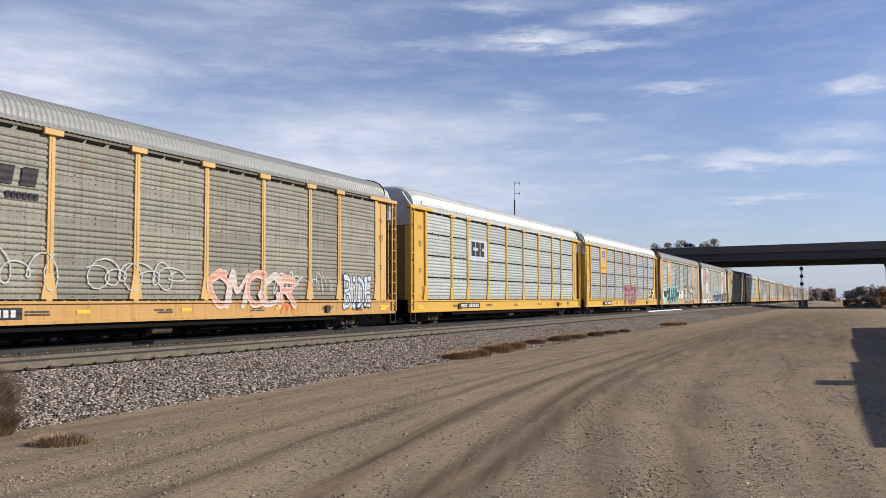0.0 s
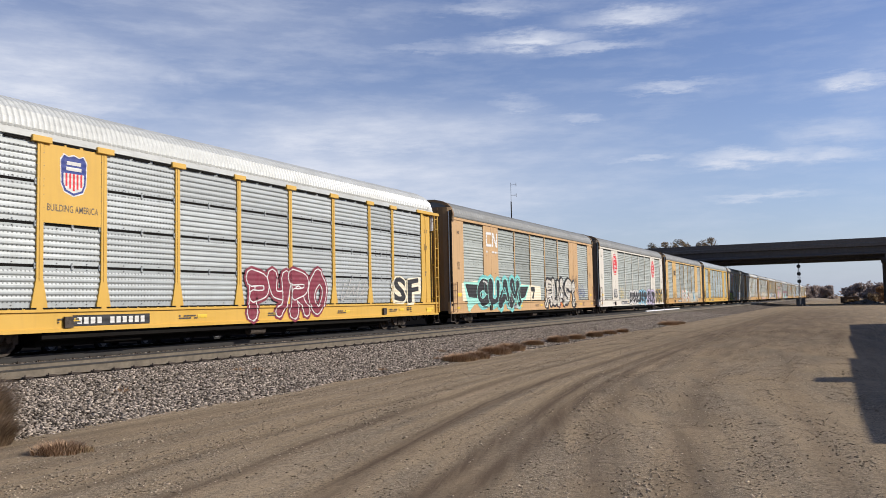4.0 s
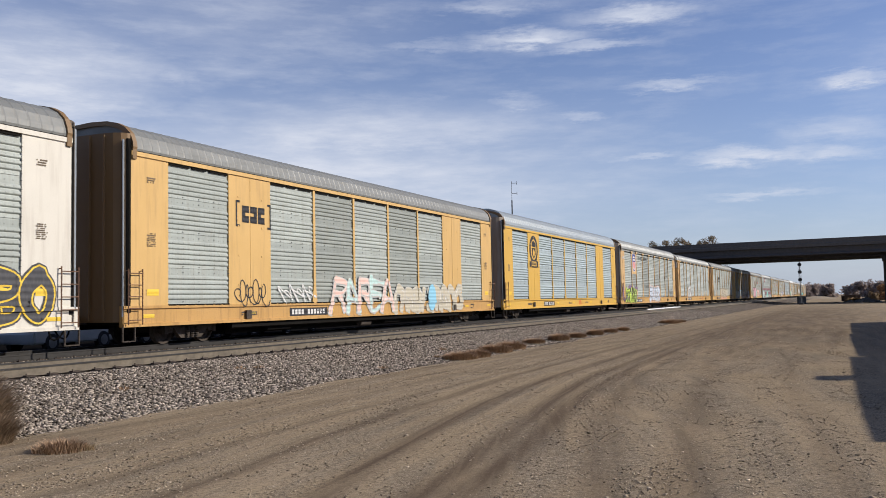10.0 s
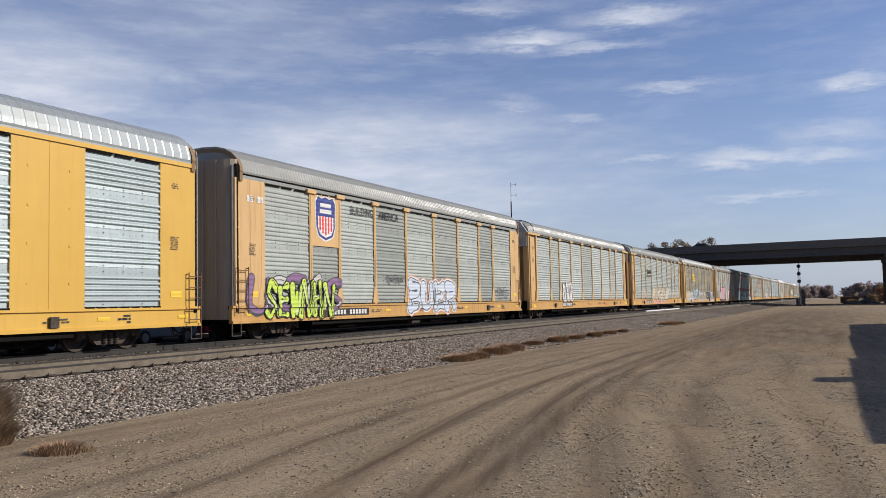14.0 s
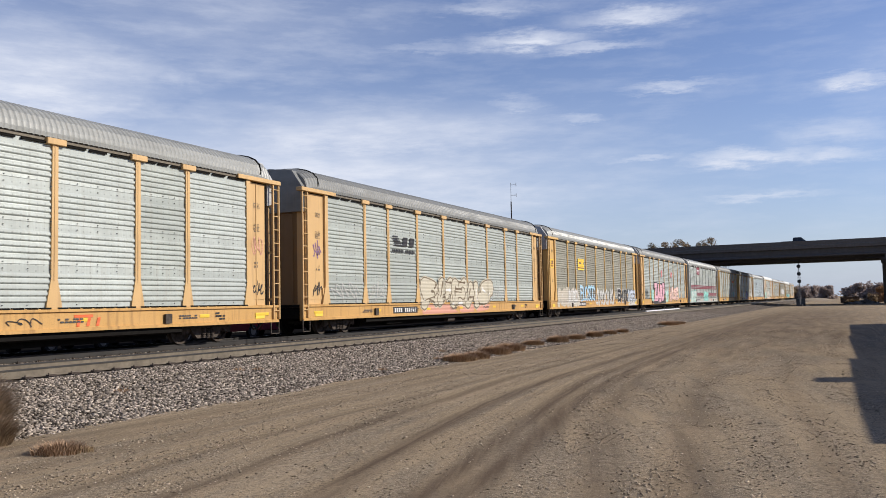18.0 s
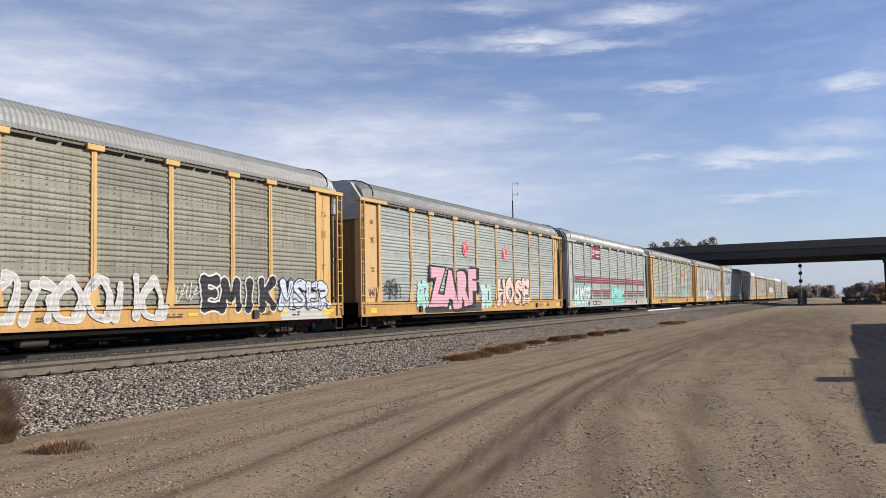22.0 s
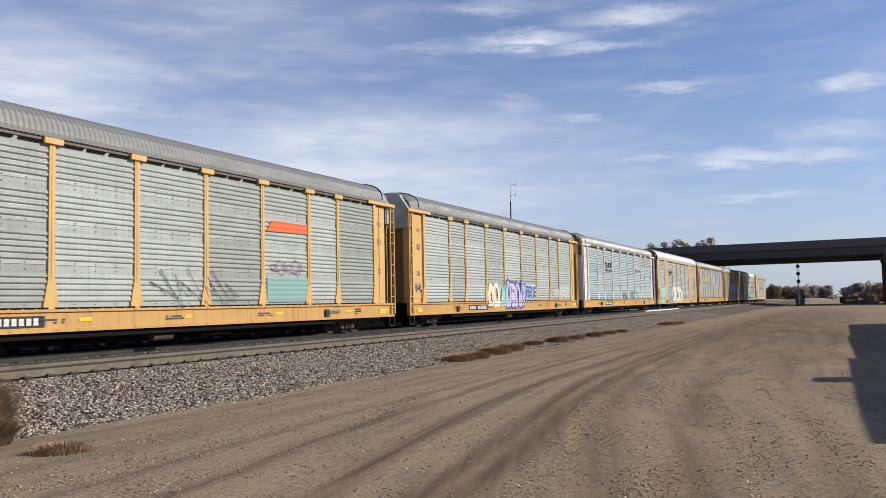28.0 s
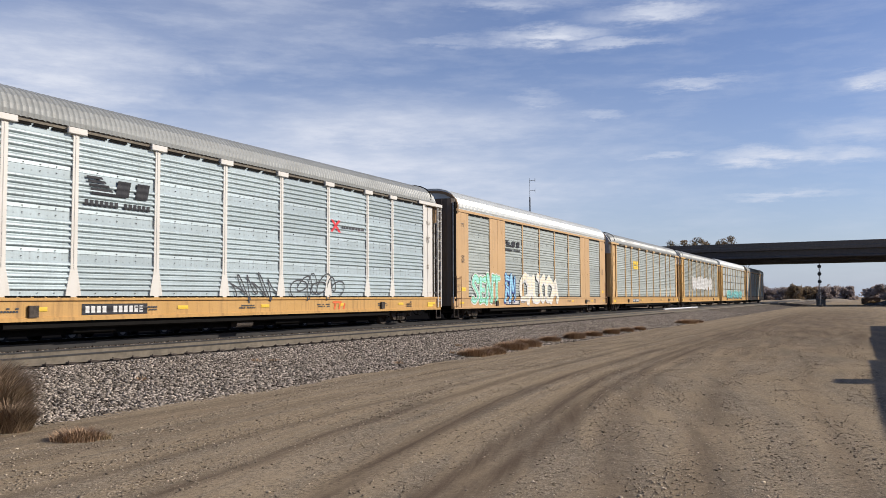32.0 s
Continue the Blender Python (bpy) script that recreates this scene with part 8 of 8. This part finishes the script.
def box_trailer(x0, x1, y, roof_unit, turn=0.0):
    t = tagged(new("box_trailer"), "unseen dark grey box trailer, added to cast a shadow", "trailer", group="trailers parked on the dirt")
    t.matrix_basis = pose((x0 + x1) / 2, y, 0, 0, 0, turn)
    h = (x1 - x0) / 2
    bm = bmesh.new()
    box(bm, -h, h, -1.3, 1.3, 1.15, 3.9, bevel=0.03)
    part("box_body", bm, M_TRAILER, t)
    bm = bmesh.new()
    box(bm, -h + 0.2, h - 0.2, -0.5, 0.5, 0.9, 1.15)
    part("chassis", bm, M_BLACK, t)
    for x in (-h + 1.6, -h + 2.8, h - 2.8):
        for s in (-1, 1):
            bm = bmesh.new()
            rod(bm, (0, -0.25, 0), (0, 0.25, 0), 0.5, 18)
            w = part("wheel", bm, M_TYRE, t, "", pose(x, s * 1.0, 0.5))
            bm = bmesh.new()
            rod(bm, (0, s * 0.252, 0), (0, s * 0.27, 0), 0.28, 14)
            part("rim", bm, M_RIM, w)
    # Unseen roof box, shaped to cast the spike in the shadow.
    if roof_unit:
        bm = bmesh.new()
        box(bm, roof_unit - 0.45, roof_unit + 0.45, 0.85, 1.28, 3.9, 4.36, bevel=0.04)
        part("roof_vent", bm, M_GALV, t)


box_trailer(13.0, 26.8, -7.29, 1.05, 0.7)
box_trailer(27.0, 40.8, -7.36, None, 0.5)
box_trailer(41.0, 54.8, -7.4, None)

# ---- odds and ends along the line ----
M_PIPE = plain("white_plastic_pipe", (0.78, 0.78, 0.76), 0.4, 0, 0.06)
M_SAND = plain("pale_sand", (0.27, 0.21, 0.14), 0.95, 0, 0.2, 2.0, 0.4)
M_RUBBLE = per_piece("rubble", (0.11, 0.105, 0.10), (0.26, 0.25, 0.24))


def lump(name, x, y, rx, ry, h, mat, seed, label, category):
    n, m = 22, 8
    v, f = [], []
    for j in range(m + 1):
        for i in range(n):
            a, q = 2 * math.pi * i / n, j / m
            k = 1 + 0.18 * noise.noise((math.cos(a) * 1.5 + seed, math.sin(a) * 1.5, q * 2))
            v.append((rx * k * (1 - q) * math.cos(a), ry * k * (1 - q) * math.sin(a), h * (1 - (1 - q) ** 2) * k - 0.1 * (1 - q)))
    for j in range(m):
        for i in range(n):
            f.append((j * n + i, j * n + (i + 1) % n, (j + 1) * n + (i + 1) % n, (j + 1) * n + i))
    ob = tagged(new(name, from_arrays(name, np.array(v), np.array(f), mat)), label, category)
    ob.matrix_basis = pose(x, y, 0)


lump("sand_mound", 330, 9.0, 14, 7.0, 0.9, M_SAND, 3, "low mound of pale sand", "sand mound")
lump("sand_mound", 300, 21.0, 10, 6, 0.9, M_SAND, 4, "low mound of pale sand and dry grass", "sand mound")
lump("earth_mound", 190, 15.0, 8, 3.5, 0.5, M_SAND, 6, "low heap of pale earth beside the track", "earth mound")


def rubble_heap(x, y, spread_x, spread_y, high, count, seed):
    def place(rng, n):
        a, d = rng.uniform(0, 6.283, n), np.sqrt(rng.uniform(0, 1, n))
        return np.stack([spread_x * d * np.cos(a), spread_y * d * np.sin(a), high * (1 - d) * rng.uniform(0.4, 1, n)], -1)
    v, f = stones(count, place, lambda rng, n: rng.uniform(0.1, 0.32, n), seed)
    ob = tagged(new("rubble_heap", from_arrays("rubble_heap", v, f, M_RUBBLE)), "heap of grey broken stone", "rubble heap", kind="stuff")
    ob.matrix_basis = pose(x, y, 0)


rubble_heap(172, -3.4, 3.0, 2.6, 0.9, 900, 41)
rubble_heap(170, -0.9, 1.4, 1.0, 0.4, 260, 42)


M_BIN = plain("dull_brown_iron", (0.075, 0.055, 0.045), 0.9, 0.0, 0.3)


def make_bin():
    b = tagged(new("scrap_bin"), "dull brown steel scrap bin", "scrap bin")
    b.matrix_basis = pose(204, -1.2, -0.15, 0, 0, 8)
    bm = bmesh.new()
    prism(bm, [(-1.3, 0.15), (1.3, 0.15), (1.5, 1.3), (-1.5, 1.3)], -2.0, 2.0, "x")
    part("bin_body", bm, M_BIN, b)
    for x in (-1.9, -0.95, 0, 0.95, 1.9):
        bm = bmesh.new()
        box(bm, x - 0.06, x + 0.06, -1.55, 1.55, 0.15, 1.3)
        part("rib", bm, M_BIN, b)
    bm = bmesh.new()
    box(bm, -2.08, 2.08, -1.6, 1.6, 1.3, 1.4)
    part("rim", bm, M_BIN, b)


make_bin()


def make_pipe():
    p = tagged(new("white_pipe"), "long white plastic pipe lying between the tracks", "pipe")
    p.matrix_basis = pose(91, 17.0, 0.46, 0, 0, 0)
    bm = bmesh.new()
    rod(bm, (-9, 0, 0), (9, 0, 0.0), 0.09, 10)
    part("pipe_length", bm, M_PIPE, p)
    for x in (-5.5, 0, 5.5):
        bm = bmesh.new()
        rod(bm, (x - 0.12, 0, 0), (x + 0.12, 0, 0), 0.14, 10)
        part("pipe_socket", bm, M_PIPE, p)


make_pipe()


SLIPS = [  # seconds, and metres by which the train lags behind its even run
    (0.0, -0.10), (0.5, 0.05), (1.0, 0.12), (1.5, 0.36), (2.0, 0.46), (2.2, 0.45), (2.4, 0.05), (2.6, 0.07), (3.0, 0.17), (3.5, 0.25), (5.5, 0.40), (7.0, 0.42),
    (8.0, 0.43), (8.5, 0.45), (9.0, 0.33), (10.0, 0.27), (11.0, 0.18), (12.0, 0.02), (12.5, -0.04), (13.0, -0.06), (13.5, 0.05), (14.0, 0.15), (14.5, 0.1),
    (16.5, -0.12), (17.0, -0.36), (17.5, -0.36), (18.0, -0.25), (18.5, -0.32), (19.0, -0.36), (19.2, -0.34), (19.4, 0.07), (20.0, 0.05), (21.0, 0.0), (22.0, 0.0),
    (23.0, -0.08), (24.0, -0.03), (25.0, 0.05), (28.0, 0.0), (29.0, 0.03), (30.0, 0.15), (31.0, 0.35), (31.5, 0.27), (32.0, 0.11)]


def gone(t):
    """Metres that the train has run since the first moment, plus a start."""
    u = (t - 16) / 16
    late = 0.4 * max(0.0, t - 31.0)
    slip = float(np.interp(t, [a for a, _ in SLIPS], [b for _, b in SLIPS]))
    return -late + 205.43 + 211.395 * u + 4.071 * u * u + 1.932 * u ** 3 - 1.218 * u ** 4 - slip


def motions():
    steps = sorted({a for a, _ in SLIPS} | {4.0, 5.0, 6.0, 15.5, 26.0, 27.0})
    for i, car in enumerate(CARS):
        walk(car, [(t, pose(CAR * (i + 0.5) - gone(t), TRAIN_Y, RAIL)) for t in steps])
    turned = {}
    for car in CARS:
        for truck in car.children:
            for axle in [q for q in truck.children if q.name.startswith("wheelset")]:
                x = round(axle.location.x, 2)
                if x not in turned:
                    turned[x] = axle
                    walk(axle, [(k / 30, pose(x, 0, 0.425, 0, -math.degrees(gone(k / 30)) / 0.425, 0)) for k in range(961)])
                else:
                    axle.rotation_mode = "QUATERNION"
                    keys = axle.animation_data_create()
                    keys.action = turned[x].animation_data.action
                    keys.action_slot = turned[x].animation_data.action_slot
    for ob, tc, yc, lane, speed in TRAFFIC:
        walk(ob, [(t, pose(lane, yc - speed * (t - tc), DECK_Z, 0, 0, -90)) for t in (0, 8, 16, 24, 32)])


motions()
